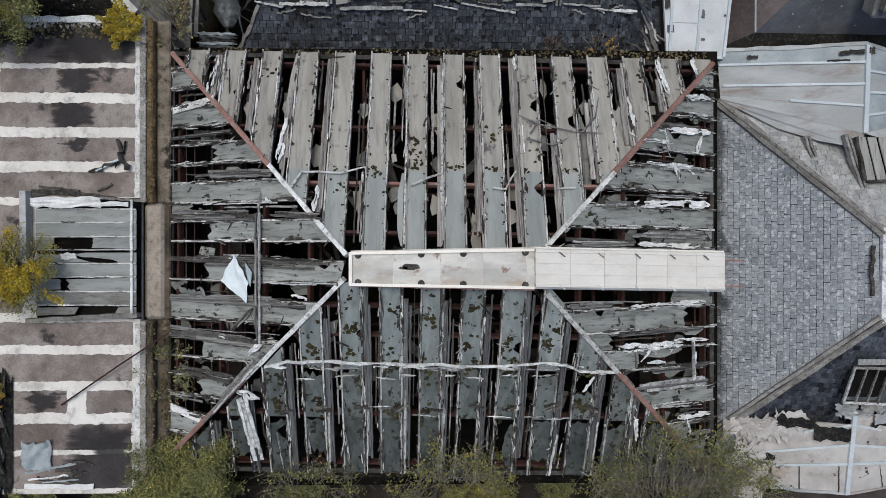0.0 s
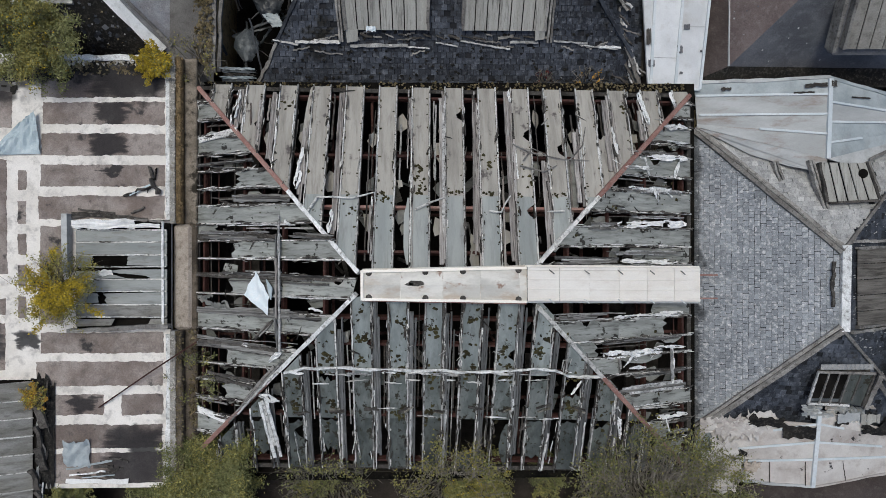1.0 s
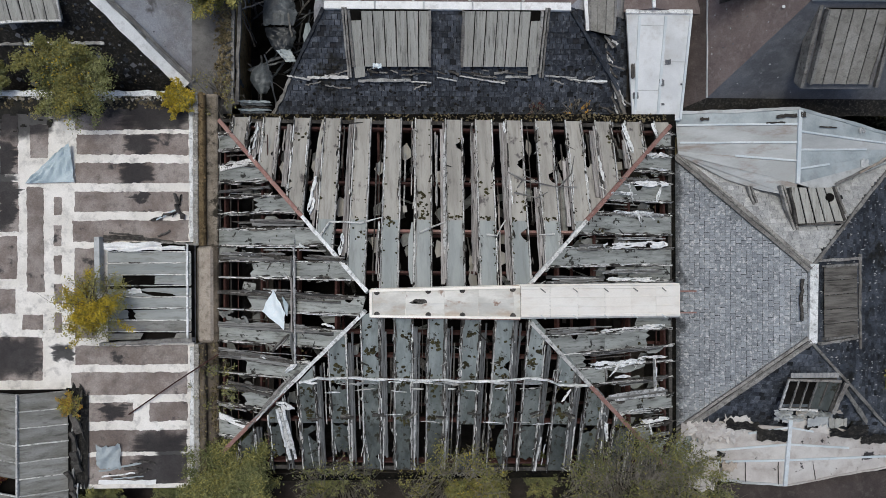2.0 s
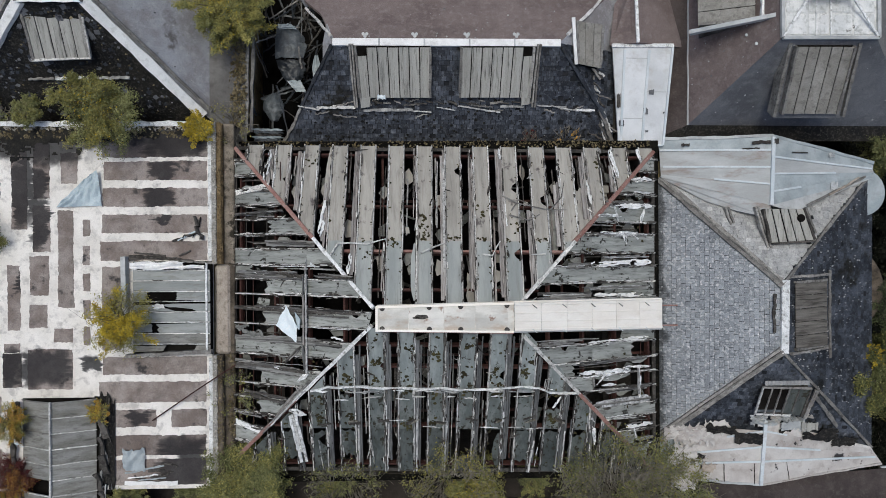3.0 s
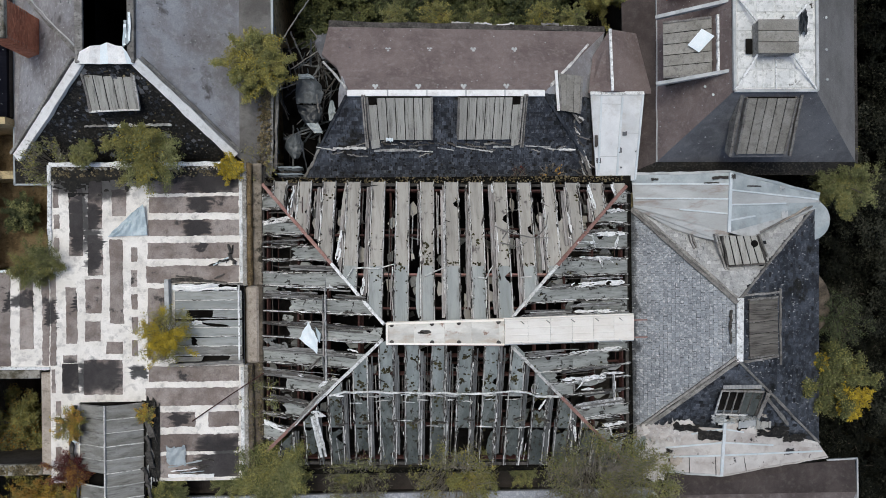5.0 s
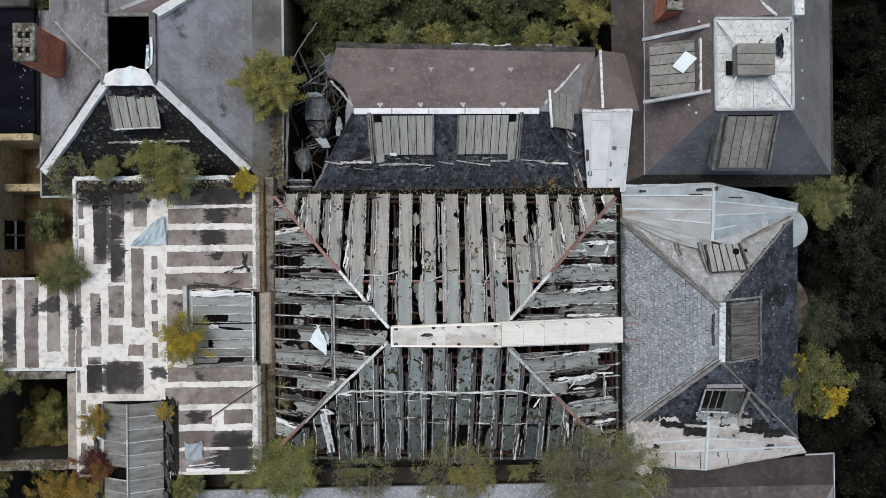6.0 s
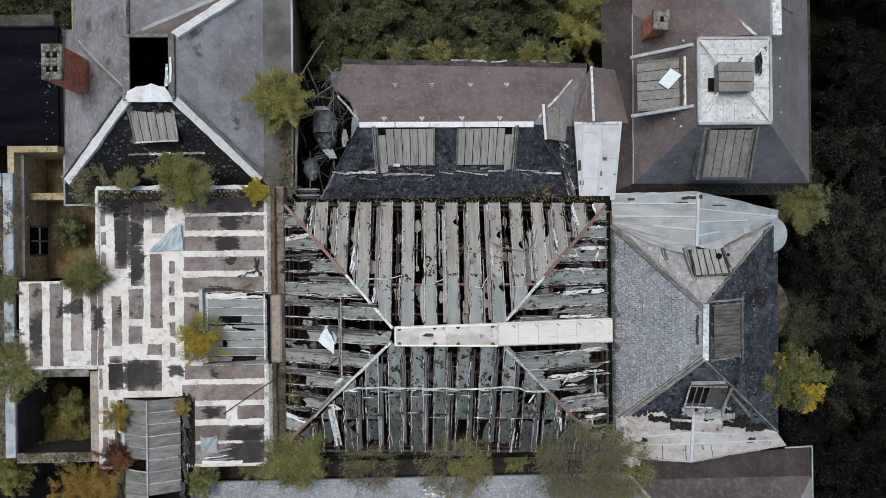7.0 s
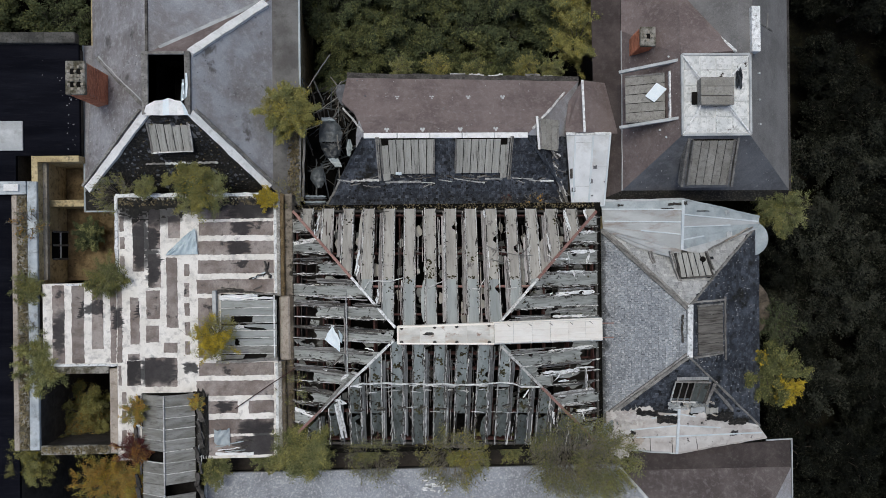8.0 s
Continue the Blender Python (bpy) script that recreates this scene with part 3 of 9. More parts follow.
def roof_slope(sl, bounds, tiers, full, gap, glasses, seed, purlins, low_break, timber, board=(0, 0.0), shards=1.0, bar_mats=None, over=0.0, joint=0.0):
    """Panes, bars, boards and purlins on one slope. bounds: places of the bars along the eave; even bays are glazed, odd ones mostly fallen in.
    over: overhang past the eave. joint: chance that a pane is broken where it meets the one above.
    low_break: chance and depth of a pane broken off above the eave. board: side of the open bay and share that keeps its valley board."""
    rng = random.Random(seed)
    L, hv, at, vmax, nrm = sl.L, sl.h, sl.at, sl.top, sl.n
    bar_mats = bar_mats or (M_BAR, M_BAR_D)
    glass = glasses[0]

    def pane(pts, lift, tier):
        b = B()
        slab(b, [at(x, y, lift) for x, y in pts], 0.012)
        part("pane", b, glasses[tier], atrium)

    def jag(a0, a1, b0, b1, amp):
        k = rng.randint(4, 7)
        return [(a0 + (a1 - a0) * i / k, b0 + (b1 - b0) * i / k + (rng.uniform(-amp, amp) if 0 < i < k else 0)) for i in range(k + 1)]

    for i in range(len(bounds) - 1):
        a0, a1 = max(bounds[i], 0.02) + 0.03, min(bounds[i + 1], L - 0.02) - 0.03
        if a1 - a0 < 0.1:
            continue
        solid = i % 2 == 0
        for up, (lo, hi) in enumerate(zip(tiers, tiers[1:])):
            y0, y1 = lo * hv if lo else -over, hi * hv + 0.04
            m0, m1 = vmax(a0), vmax(a1)
            if max(m0, m1) < y0 + 0.08:
                continue
            t_l, t_r = min(y1, m0), min(y1, m1)
            chance = rng.random()
            lift = 0.03 + 0.014 * (lo > 0)
            ends = min(t_l, t_r)
            if solid and chance < full:
                pts = [(a0, min(y0, t_l)), (a1, min(y0, t_r)), (a1, t_r), (a0, t_l)]
                if lo == 0 and rng.random() < low_break[0] and ends > 0.6:
                    s = min(rng.uniform(*low_break[1]) * hv, ends - 0.3)
                    pts = jag(a0, a1, s, s + rng.uniform(-0.2, 0.2), 0.13) + [(a1, t_r), (a0, t_l)]
                elif rng.random() < 0.2 and t_r - y0 > 0.8 and t_l - y0 > 0.8:
                    c, r = rng.uniform(y0 + 0.4, ends - 0.3), rng.uniform(0.12, 0.3)
                    bite = [(a1 - r * math.sin(math.pi * q / 7) * rng.uniform(0.7, 1.1), c - r + 2 * r * q / 7) for q in range(8)]
                    pts = [(a0, y0), (a1, y0)] + bite + [(a1, t_r), (a0, t_l)]
                if hi < 1.0 and t_l == y1 == t_r and rng.random() < joint:
                    # top edge gone: a jagged bite under the joint
                    d = rng.uniform(0.18, 0.5)
                    pts = pts[:-2] + jag(a0, a1, y1 - d * rng.uniform(0.2, 1.0), y1 - d * rng.uniform(0.2, 1.0), 0.1)[::-1]
                pane(pts, lift, up)
            elif chance < (1.0 if solid else gap) and ends - y0 > 0.5:
                kind = rng.random()
                if kind < 0.3:
                    s = rng.uniform(y0 + 0.3, ends - 0.15)
                    pts = jag(a0, a1, s, s + rng.uniform(-0.3, 0.3), 0.12) + [(a1, t_r), (a0, t_l)]
                elif kind < 0.5:
                    s = rng.uniform(y0 + 0.2, ends - 0.3)
                    pts = [(a0, y0), (a1, y0)] + jag(a0, a1, s, s + rng.uniform(-0.3, 0.3), 0.12)[::-1]
                else:
                    side = rng.random() < 0.5
                    w = (a1 - a0) * rng.uniform(0.3, 0.7)
                    s0 = rng.uniform(y0, y0 + (ends - y0) * 0.4)
                    s1 = rng.uniform(s0 + 0.3, ends) if ends > s0 + 0.35 else ends
                    edge = [(s0 + (s1 - s0) * q / 8, w * math.sin(math.pi * (0.08 + 0.84 * q / 8)) ** 0.8 * rng.uniform(0.85, 1.08)) for q in range(9)]
                    pts = [(a0, s0)] + [(a0 + x, y) for y, x in edge] + [(a0, s1)] if side else [(a1, s1)] + [(a1 - x, y) for y, x in edge[::-1]] + [(a1, s0)]
                pane(pts, 0.012 + rng.uniform(-0.03, 0.006), up)
    for i in range(1, len(bounds) - 1, 2):
        a0, a1 = bounds[i], bounds[i + 1]
        m = min(vmax(max(a0, 0)), vmax(min(a1, L)))
        if m < 0.7 or a1 - a0 < 0.25:
            continue
        # laths and fallen shards in the open bay, lower down
        for q in range(rng.choice((1, 2, 2, 3))):
            a = rng.uniform(a0 + 0.07, a1 - 0.07)
            s = rng.uniform(0, 0.5) * m
            e = min(m - 0.05, s + rng.uniform(0.25, 0.75) * m)
            b = B()
            beam(b, at(a, s, rng.uniform(-0.2, 0.0)), at(a + rng.uniform(-0.06, 0.06), e, rng.uniform(-0.2, 0.0)), rng.uniform(0.02, 0.06), 0.03, nrm, 0.012, 8, rng)
            part("lath", b, rng.choice((timber, M_WOOD_D, M_WOOD_D, M_BAR_D)), atrium)
        for q in range(int(rng.choice((1, 2, 3, 3)) * shards + rng.random())):
            c, d = rng.uniform(a0 + 0.12, a1 - 0.12), rng.uniform(0.08, 0.95) * m
            r = rng.uniform(0.14, 0.38)
            b = B()
            k = rng.randint(4, 6)
            tip = rng.uniform(-0.5, 0.5)
            low = rng.uniform(0.12, 0.5)
            slab(b, [at(c + r * 0.7 * math.cos(6.283 * z / k + 0.6) * rng.uniform(0.5, 1.2), d + r * 1.25 * math.sin(6.283 * z / k + 0.6) * rng.uniform(0.5, 1.2), -low + tip * math.cos(6.283 * z / k) * 0.3) for z in range(k)], 0.01)
            part("shard", b, rng.choice((glass, glass, M_GLASS_G)), atrium)
        # the weathered board that edges the bay
        if rng.random() < board[1]:
            w = rng.uniform(0.15, 0.22)
            a = a0 + 0.04 + w / 2 if board[0] == 0 else a1 - 0.04 - w / 2
            m = vmax(a) - 0.1
            if 0.3 < a < L - 0.3 and m > 0.8:
                s = 0 if board[0] == 0 or rng.random() < 0.6 else rng.uniform(0.1, 0.4) * m
                for o, wide in ((-0.16 * w, 0.66 * w), (0.35 * w, 0.3 * w)):
                    # board split along its grain
                    e = m - rng.uniform(0, 0.12) * m
                    b = B()
                    beam(b, at(a + o, s + rng.uniform(0, 0.1) * m, 0.05 + rng.uniform(0, 0.025)), at(a + o + rng.uniform(-0.02, 0.02), e, 0.05 + rng.uniform(0, 0.025)), wide, 0.05, nrm, 0.008, max(5, int((m - s) / 0.22)), rng)
                    part("valley_board", b, timber, atrium)
                if board[0] == 0:
                    e = rng.uniform(0.2, 0.5) * m
                    b = B()
                    beam(b, at(a + w * rng.uniform(-0.4, 0.4), 0.0, 0.1), at(a + w * rng.uniform(-0.4, 0.4), e, 0.1), rng.uniform(0.03, 0.08), 0.02, nrm, 0.012, max(3, int(e / 0.15)), rng)
                    part("peeled_strip", b, rng.choice((M_BAR, M_TIMBER_D, M_BAR_D)), atrium)
    for i, a in enumerate(bounds):
        if a < 0.05 or a > L - 0.05:
            continue
        m = vmax(a)
        if m < 0.25:
            continue
        b = B()
        beam(b, at(a, -0.03 - over, 0.07), at(a, m - 0.03, 0.07), 0.04, 0.06, nrm, 0.007, max(2, int(m / 0.25)), rng)
        part("glazing_bar", b, rng.choice(bar_mats), atrium)
        b = B()
        beam(b, at(a, -over, 0.02), at(a, m - 0.05, 0.02), 0.075, 0.12, nrm)
        part("rafter_bar", b, M_WOOD_D, atrium)
        if rng.random() < 0.6 and m > 1.0:
            # putty and paint peeled off the bar
            s = rng.uniform(0, m * 0.5)
            o = rng.uniform(0.02, 0.06) * rng.choice((-1, 1))
            b = B()
            beam(b, at(a + o, s, 0.065), at(a + o + rng.uniform(-0.03, 0.03), min(m, s + rng.uniform(0.4, m * 0.6)), 0.07), rng.uniform(0.02, 0.05), 0.02, nrm, 0.014, 12, rng)
            part("loose_batten", b, rng.choice((timber, M_WPAINT, M_WOOD_D)), atrium)
    for f in purlins:
        p0, p1 = f * sl.ta, L - f * (L - sl.tb)
        b = B()
        beam(b, at(p0, f * hv, -0.10), at(p1, f * hv, -0.10), 0.08, 0.10, nrm)
        beam(b, at(p0, f * hv, -0.19), at(p1, f * hv, -0.19), 0.03, 0.12, nrm)
        part("purlin", b, M_STEEL_P if abs(f - 0.65) < 0.01 else M_STEEL, atrium)


def bays(first, pitch, k0, k1, width, start):
    """Bars in pairs: glazed bays begin at first + k * pitch."""
    return [first + pitch * k + w - start for k in range(k0, k1 + 1) for w in (0, width)]


M_TIMBER_Y = mk("silvered_brown_timber", (0.23, 0.208, 0.192, 1), (0.46, 0.432, 0.405, 1), (0.06, 0.05, 0.045, 1), 1.2, 2.6, 0.9, 0.5, 0.25, stretch=(14, 0.5, 0.5), amount=0.9, grain=0.15)
M_TIMBER_D = mk("dark_silvered_timber", (0.055, 0.056, 0.055, 1), (0.165, 0.168, 0.166, 1), (0.34, 0.34, 0.335, 1), 1.3, 2.2, 0.9, 0.5, 0.25, stretch=(14, 0.5, 0.5), amount=0.55, grain=0.15)
M_TIMBER_X = mk("splintered_black_timber", (0.035, 0.033, 0.031, 1), (0.14, 0.135, 0.13, 1), (0.5, 0.5, 0.49, 1), 1.4, 2.4, 0.9, 0.5, 0.3, stretch=(0.5, 14, 0.5), amount=0.6, grain=0.15)
M_TIMBER_XG = mk("grey_splintered_timber", (0.13, 0.127, 0.12, 1), (0.30, 0.295, 0.28, 1), (0.03, 0.028, 0.026, 1), 1.4, 2.4, 0.9, 0.5, 0.25, stretch=(0.5, 14, 0.5), amount=0.8, grain=0.15)
M_GLASS_G = mk("grey_fallen_glass", (0.16, 0.163, 0.152, 1), (0.27, 0.272, 0.255, 1), (0.06, 0.056, 0.048, 1), 1.5, 4, 0.45, 0.08, 0.25, amount=0.6, grain=0.06)
N_SL, S_SL = Slope(C_NW, C_NE, TOP_NW, TOP_NE), Slope(S_W, S_E, TOP_SW, TOP_SE)
W_SL, E_SL = Slope(C_SW, C_NW, TOP_SW, TOP_NW), Slope(C_SE, C_NE, TOP_SE, TOP_NE)
nb = bays(0.59, 1.037, -7, 7, 0.545, C_NW.x)
sb = bays(-1.2, 1.045, -5, 8, 0.56, S_W.x)
wb = bays(0.226, 1.0725, -5, 4, 0.555, C_SW.y)
eb = [y - C_SE.y for y in (-6.45, -6.0, -5.44, -4.88, -4.36, -3.9, -3.29, -2.75, -2.24, -1.62, -0.5, 0.0, 0.55, 1.12, 1.6, 2.27, 2.73, 3.38, 3.77, 4.3, 4.62, 5.1)]
roof_slope(N_SL, nb, (0, 0.60, 1.0), 0.99, 0.24, (M_GLASS_N, M_GLASS_N2), 3, (0.03, 0.37, 0.65, 0.88), (0.03, (0.05, 0.2)), M_TIMBER_Y, (1, 0.8), 1.3, (M_BAR, M_BAR, M_BAR_D), 0.12)
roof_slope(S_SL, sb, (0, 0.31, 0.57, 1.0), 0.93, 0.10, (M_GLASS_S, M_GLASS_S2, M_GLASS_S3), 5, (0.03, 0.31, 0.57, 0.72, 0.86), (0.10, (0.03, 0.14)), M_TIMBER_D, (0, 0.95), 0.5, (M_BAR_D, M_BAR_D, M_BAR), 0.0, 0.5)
roof_slope(W_SL, wb, (0, 0.55, 1.0), 0.95, 0.22, (M_GLASS_W, M_GLASS_W), 8, (0.03, 0.3, 0.55, 0.8), (0.92, (0.2, 0.48)), M_TIMBER_XG, (0, 0.0), 0.6, (M_BAR, M_BAR))
roof_slope(E_SL, eb, (0, 0.5, 1.0), 0.97, 0.32, (M_GLASS_W, M_GLASS_W), 12, (0.03, 0.3, 0.55, 0.8), (0.15, (0.1, 0.3)), M_TIMBER_XG, (0, 0.0), 0.8)

# hip rails: red steel below, pale flashing above
for foot, top, cut in ((C_NW, TOP_NW, 0.58), (C_NE, TOP_NE, 0.62), (C_SE, TOP_SE, 0.60), (C_SW, TOP_SW, 0.47)):
    up = V(0, 0, 1)
    mid = foot.lerp(top, cut)
    b = B()
    beam(b, foot + V(0, 0, 0.13), mid + V(0, 0, 0.13), 0.13, 0.2, up)
    beam(b, foot + V(0, 0, 0.16), mid + V(0, 0, 0.16), 0.05, 0.05, up)
    part("hip_rail", b, M_STEEL_P, atrium, "faded red steel hip rail")
    b = B()
    beam(b, mid + V(0, 0, 0.15), foot.lerp(top, 0.99) + V(0, 0, 0.12), 0.12, 0.18, up, 0.006, 10, random.Random(4))
    part("hip_flashing", b, M_WPAINT if cut < 0.6 else M_BAR, atrium, "pale flaking hip flashing")

# lower steel frame seen through the gaps
for y in (-4.3, -2.2, 1.6, 3.6):
    b = B()
    beam(b, (AW, y, 9.35), (AE, y, 9.35), 0.09, 0.16)
    for x in np.arange(-6, 8.1, 2.0):
        z = min(9.95 + (x - AW) * 0.46, 9.9 + (AE - x) * 0.46, 9.95 + (5.6 - y) * 0.43, 9.8 + (y + 6.2) * 0.46) - 0.3
        if z > 9.6:
            beam(b, (x, y, 9.3), (x, y + 0.001, z), 0.06, 0.06, (1, 0, 0))
    part("truss", b, M_STEEL, atrium, "red steel tie beam with hangers")
for x in (-5.2, -3.0, -1.75, 0.6, 2.95, 5.0, 6.8):
    b = B()
    beam(b, (x, -6.1, 9.42), (x, 5.5, 9.42), 0.08, 0.14)
    part("tie_beam", b, M_STEEL, atrium)
for a, c in ((C_NW, C_NE), (C_NE, C_SE), (S_E, S_W), (C_SW, C_NW)):
    b = B()
    beam(b, a + V(0, 0, -0.02), c + V(0, 0, -0.02), 0.12, 0.18)
    part("eave_beam", b, M_WOOD_D, atrium)
for k, x in enumerate((-6.9, -6.62, -6.05, -5.5)):
    # bracing rods seen where the lower panes of the west slope are gone
    b = B()
    beam(b, W_SL.over(x, -5.3, -0.25), W_SL.over(x, 5.0, -0.25), 0.03, 0.04)
    part("bracing_rod", b, M_STEEL if k % 2 else M_WOOD_D, atrium)
for x in (8.25, 7.95):
    b = B()
    beam(b, E_SL.over(x, -6.0, -0.2), E_SL.over(x, 5.2, -0.2), 0.035, 0.04)
    part("bracing_rod", b, M_STEEL, atrium)

# flashing strips across the south slope, bent where they have come loose
b = B()
pts = [S_SL.over(x, y, 0.13) for x, y in ((-4.2, -3.05), (-3.6, -2.93), (-2.6, -2.9), (-1.3, -2.98), (0.0, -3.0), (1.2, -3.06), (2.3, -3.03), (3.1, -2.97), (3.75, -3.02), (4.2, -3.22), (4.7, -3.2), (5.25, -3.24))]
fine = [pts[i].lerp(pts[i + 1], k / 7) for i in range(len(pts) - 1) for k in range(7)] + [pts[-1]]
ribbon(b, fine, 0.075, 0.04, 3, 1.0)
part("flashing", b, M_WPAINT, atrium, "crumpled white lead flashing across the slope")
for k in range(11):
    # torn laps of the flashing, hanging below it
    x = -4.0 + 0.85 * k + 0.2 * math.sin(k * 2.3)
    y = -3.02 - 0.03 * (k % 3) - (0.16 if x > 3.9 else 0.0)
    torn_film(S_SL, (x, y), (x + 0.4 + 0.25 * (k % 3), y - 0.03), 0.1, 300 + k, (M_WPAINT, M_BAR, M_BAR_D)[k % 3], 0.14, 0.05, 0.15)
for k, (xa, xb, y) in enumerate(((-3.4, -2.9, -3.4), (-2.45, -1.75, -3.33), (-1.25, -0.75, -3.36), (-0.65, -0.2, -3.3), (0.1, 0.85, -3.34), (1.15, 1.6, -3.36), (2.1, 2.5, -3.32), (2.9, 3.6, -3.33), (1.75, 2.4, -4.52), (2.75, 3.3, -4.55), (3.4, 4.0, -4.62), (-0.3, 0.3, -4.48), (-1.5, -0.9, -4.22))):
    torn_film(S_SL, (xa, y), (xb, y + 0.05 * math.sin(k * 2.1)), 0.055, 320 + k, (M_WPAINT, M_BAR)[k % 2], 0.16, 0.04)
splintered(S_SL, (-4.9, -3.9), (-4.6, -5.9), 0.24, 21, (M_WPAINT, M_BAR, M_WPAINT, M_BAR_D), 8, 0.12)
torn_film(S_SL, (-5.0, -3.75), (-4.4, -3.95), 0.3, 22, M_WPAINT, 0.12, 0.1)
torn_film(S_SL, (5.75, -4.2), (5.95, -5.3), 0.14, 23, M_WPAINT, 0.15, 0.06)
torn_film(S_SL, (4.55, -3.35), (4.3, -3.8), 0.1, 24, M_WCLEAN, 0.1, 0.05)
for k, (x0, y0, x1, y1) in enumerate(((-3.2, -5.2, -3.15, -6.1), (-2.15, -5.0, -2.1, -6.0), (1.0, -4.7, 0.85, -6.1), (-4.05, -5.0, -3.95, -6.2), (3.9, -5.2, 3.8, -6.2), (-0.1, -5.1, -0.15, -6.1))):
    torn_film(S_SL, (x0, y0), (x1, y1), 0.05, 30 + k, M_BAR, 0.16, 0.03)
for k in range(9):
    # black holes' torn rims and slipped glass in the lower south tiers
    x = -4.1 + 1.045 * k
    splintered(S_SL, (x + 0.1, -4.45 + 0.1 * (k % 3)), (x + 0.55, -4.4 + 0.07 * (k % 4)), 0.16, 60 + k, (M_WOOD_D, M_MOSSC, M_WOOD_D), 3)

# splintered boards and torn film on the west slope
XW = (M_TIMBER_X, M_TIMBER_X, M_TIMBER_XG, M_WOOD_D)
for k, (x0, x1, y0, y1, w) in enumerate(((-5.9, -3.9, 2.05, 1.98, 0.22), (-7.15, -4.4, 0.95, 0.86, 0.26), (-7.15, -2.3, -0.32, -0.38, 0.26), (-7.15, -3.0, -1.3, -1.4, 0.24), (-7.15, -4.3, -2.3, -2.5, 0.24), (-6.8, -5.0, -3.35, -3.55, 0.2), (-4.0, -2.5, 0.95, 0.8, 0.16), (-7.1, -5.2, 3.1, 3.2, 0.12))):
    splintered(W_SL, (x0, y0), (x1, y1), w, 100 + k, XW, 8)
for k, (x0, y0, x1, y1, w) in enumerate(((-6.3, 1.0, -5.6, 1.02, 0.14), (-5.2, -0.25, -4.9, -0.15, 0.12), (-5.5, -2.35, -5.2, -2.4, 0.12), (-3.35, -1.2, -2.9, -1.3, 0.12), (-4.1, 1.35, -3.9, 1.2, 0.12), (-7.1, -0.9, -5.9, -1.3, 0.3))):
    torn_film(W_SL, (x0, y0), (x1, y1), w, 120 + k, M_WPAINT if k < 5 else M_GLASS_G, 0.1, 0.06)
splintered(W_SL, (-4.3, 1.5), (-4.28, -2.55), 0.14, 131, (M_TIMBER_D, M_BAR_D, M_TIMBER_Y), 6, 0.16)
splintered(W_SL, (-4.45, -1.2), (-4.3, -2.5), 0.12, 132, (M_TIMBER_D, M_BAR_D), 4, 0.14)
splintered(W_SL, (-6.0, -4.75), (-4.15, -2.75), 0.22, 133, (M_TIMBER_XG, M_BAR_D, M_WOOD), 7, 0.14)
splintered(W_SL, (-5.1, -2.2), (-4.5, -1.6), 0.12, 134, (M_WOOD, M_WOOD_D), 4, 0.12)
torn_film(W_SL, (-4.55, -2.8), (-4.15, -2.5), 0.2, 135, M_WPAINT, 0.1, 0.1, 0.16)
b = B()
slab(b, [W_SL.over(x, y, 0.1) for x, y in ((-7.1, -4.35), (-6.1, -4.62), (-6.12, -4.8), (-7.1, -4.55))], 0.05)
part("flashing", b, M_WCLEAN, atrium)
b = B()
slab(b, [W_SL.over(x, y, 0.1) for x, y in ((-7.05, 4.0), (-5.75, 4.22), (-5.7, 4.02), (-7.05, 3.82))], 0.04)
part("flashing", b, M_BAR, atrium)

# white roofing film and boards on the east slope
for k, (x0, x1, y, w, m) in enumerate(((5.6, 8.15, 1.24, 0.26, M_WCLEAN), (5.7, 7.8, 0.12, 0.2, M_WCLEAN), (6.4, 8.2, 3.3, 0.2, M_WCLEAN), (6.0, 7.5, 2.36, 0.14, M_WPAINT), (7.3, 8.2, 4.3, 0.22, M_WPAINT), (7.4, 8.2, 3.85, 0.12, M_WPAINT), (5.5, 8.0, -1.54, 0.18, M_WCLEAN), (5.1, 7.2, -2.64, 0.26, M_WPAINT), (7.0, 8.15, -4.72, 0.2, M_WCLEAN), (6.0, 6.6, -3.1, 0.14, M_WPAINT), (5.9, 6.9, 2.95, 0.2, M_WPAINT), (6.9, 8.1, -2.55, 0.14, M_WCLEAN))):
    torn_film(E_SL, (x0, y), (x1, y + 0.03 * (-1) ** k), 0.72 * w, 150 + k, m, 0.1, 0.06)
for k, (x0, y0, x1, y1) in enumerate(((6.6, 3.3, 6.75, 2.75), (7.9, 3.3, 7.7, 2.7), (6.9, 2.4, 7.1, 1.95), (7.2, 2.35, 7.6, 2.1), (7.3, -4.7, 7.45, -5.2), (5.9, -2.65, 6.3, -2.9), (6.3, -2.6, 5.8, -3.05))):
    torn_film(E_SL, (x0, y0), (x1, y1), 0.12, 170 + k, M_WPAINT, 0.15, 0.06)
EW = (M_TIMBER_XG, M_TIMBER_XG, M_TIMBER_X, M_BAR_D)
for k, (x0, x1, y0, y1, w) in enumerate(((3.6, 5.7, 0.16, 0.14, 0.2), (4.7, 5.7, 1.15, 1.2, 0.18), (3.6, 5.3, -1.5, -1.48, 0.2), (5.7, 8.15, -3.78, -3.72, 0.2), (6.1, 8.1, 1.5, 1.46, 0.12), (5.9, 8.15, 2.3, 2.28, 0.16), (6.3, 8.15, 3.5, 3.42, 0.12), (5.3, 8.1, 0.42, 0.38, 0.14), (4.9, 8.1, -2.3, -2.28, 0.12), (6.2, 8.1, -3.35, -3.3, 0.12), (7.5, 8.2, -5.3, -5.25, 0.1))):
    splintered(E_SL, (x0, y0), (x1, y1), w, 190 + k, EW, 6)
splintered(E_SL, (7.58, -2.55), (7.64, -3.7), 0.2, 207, (M_BAR, M_WPAINT, M_BAR_D), 5, 0.14)
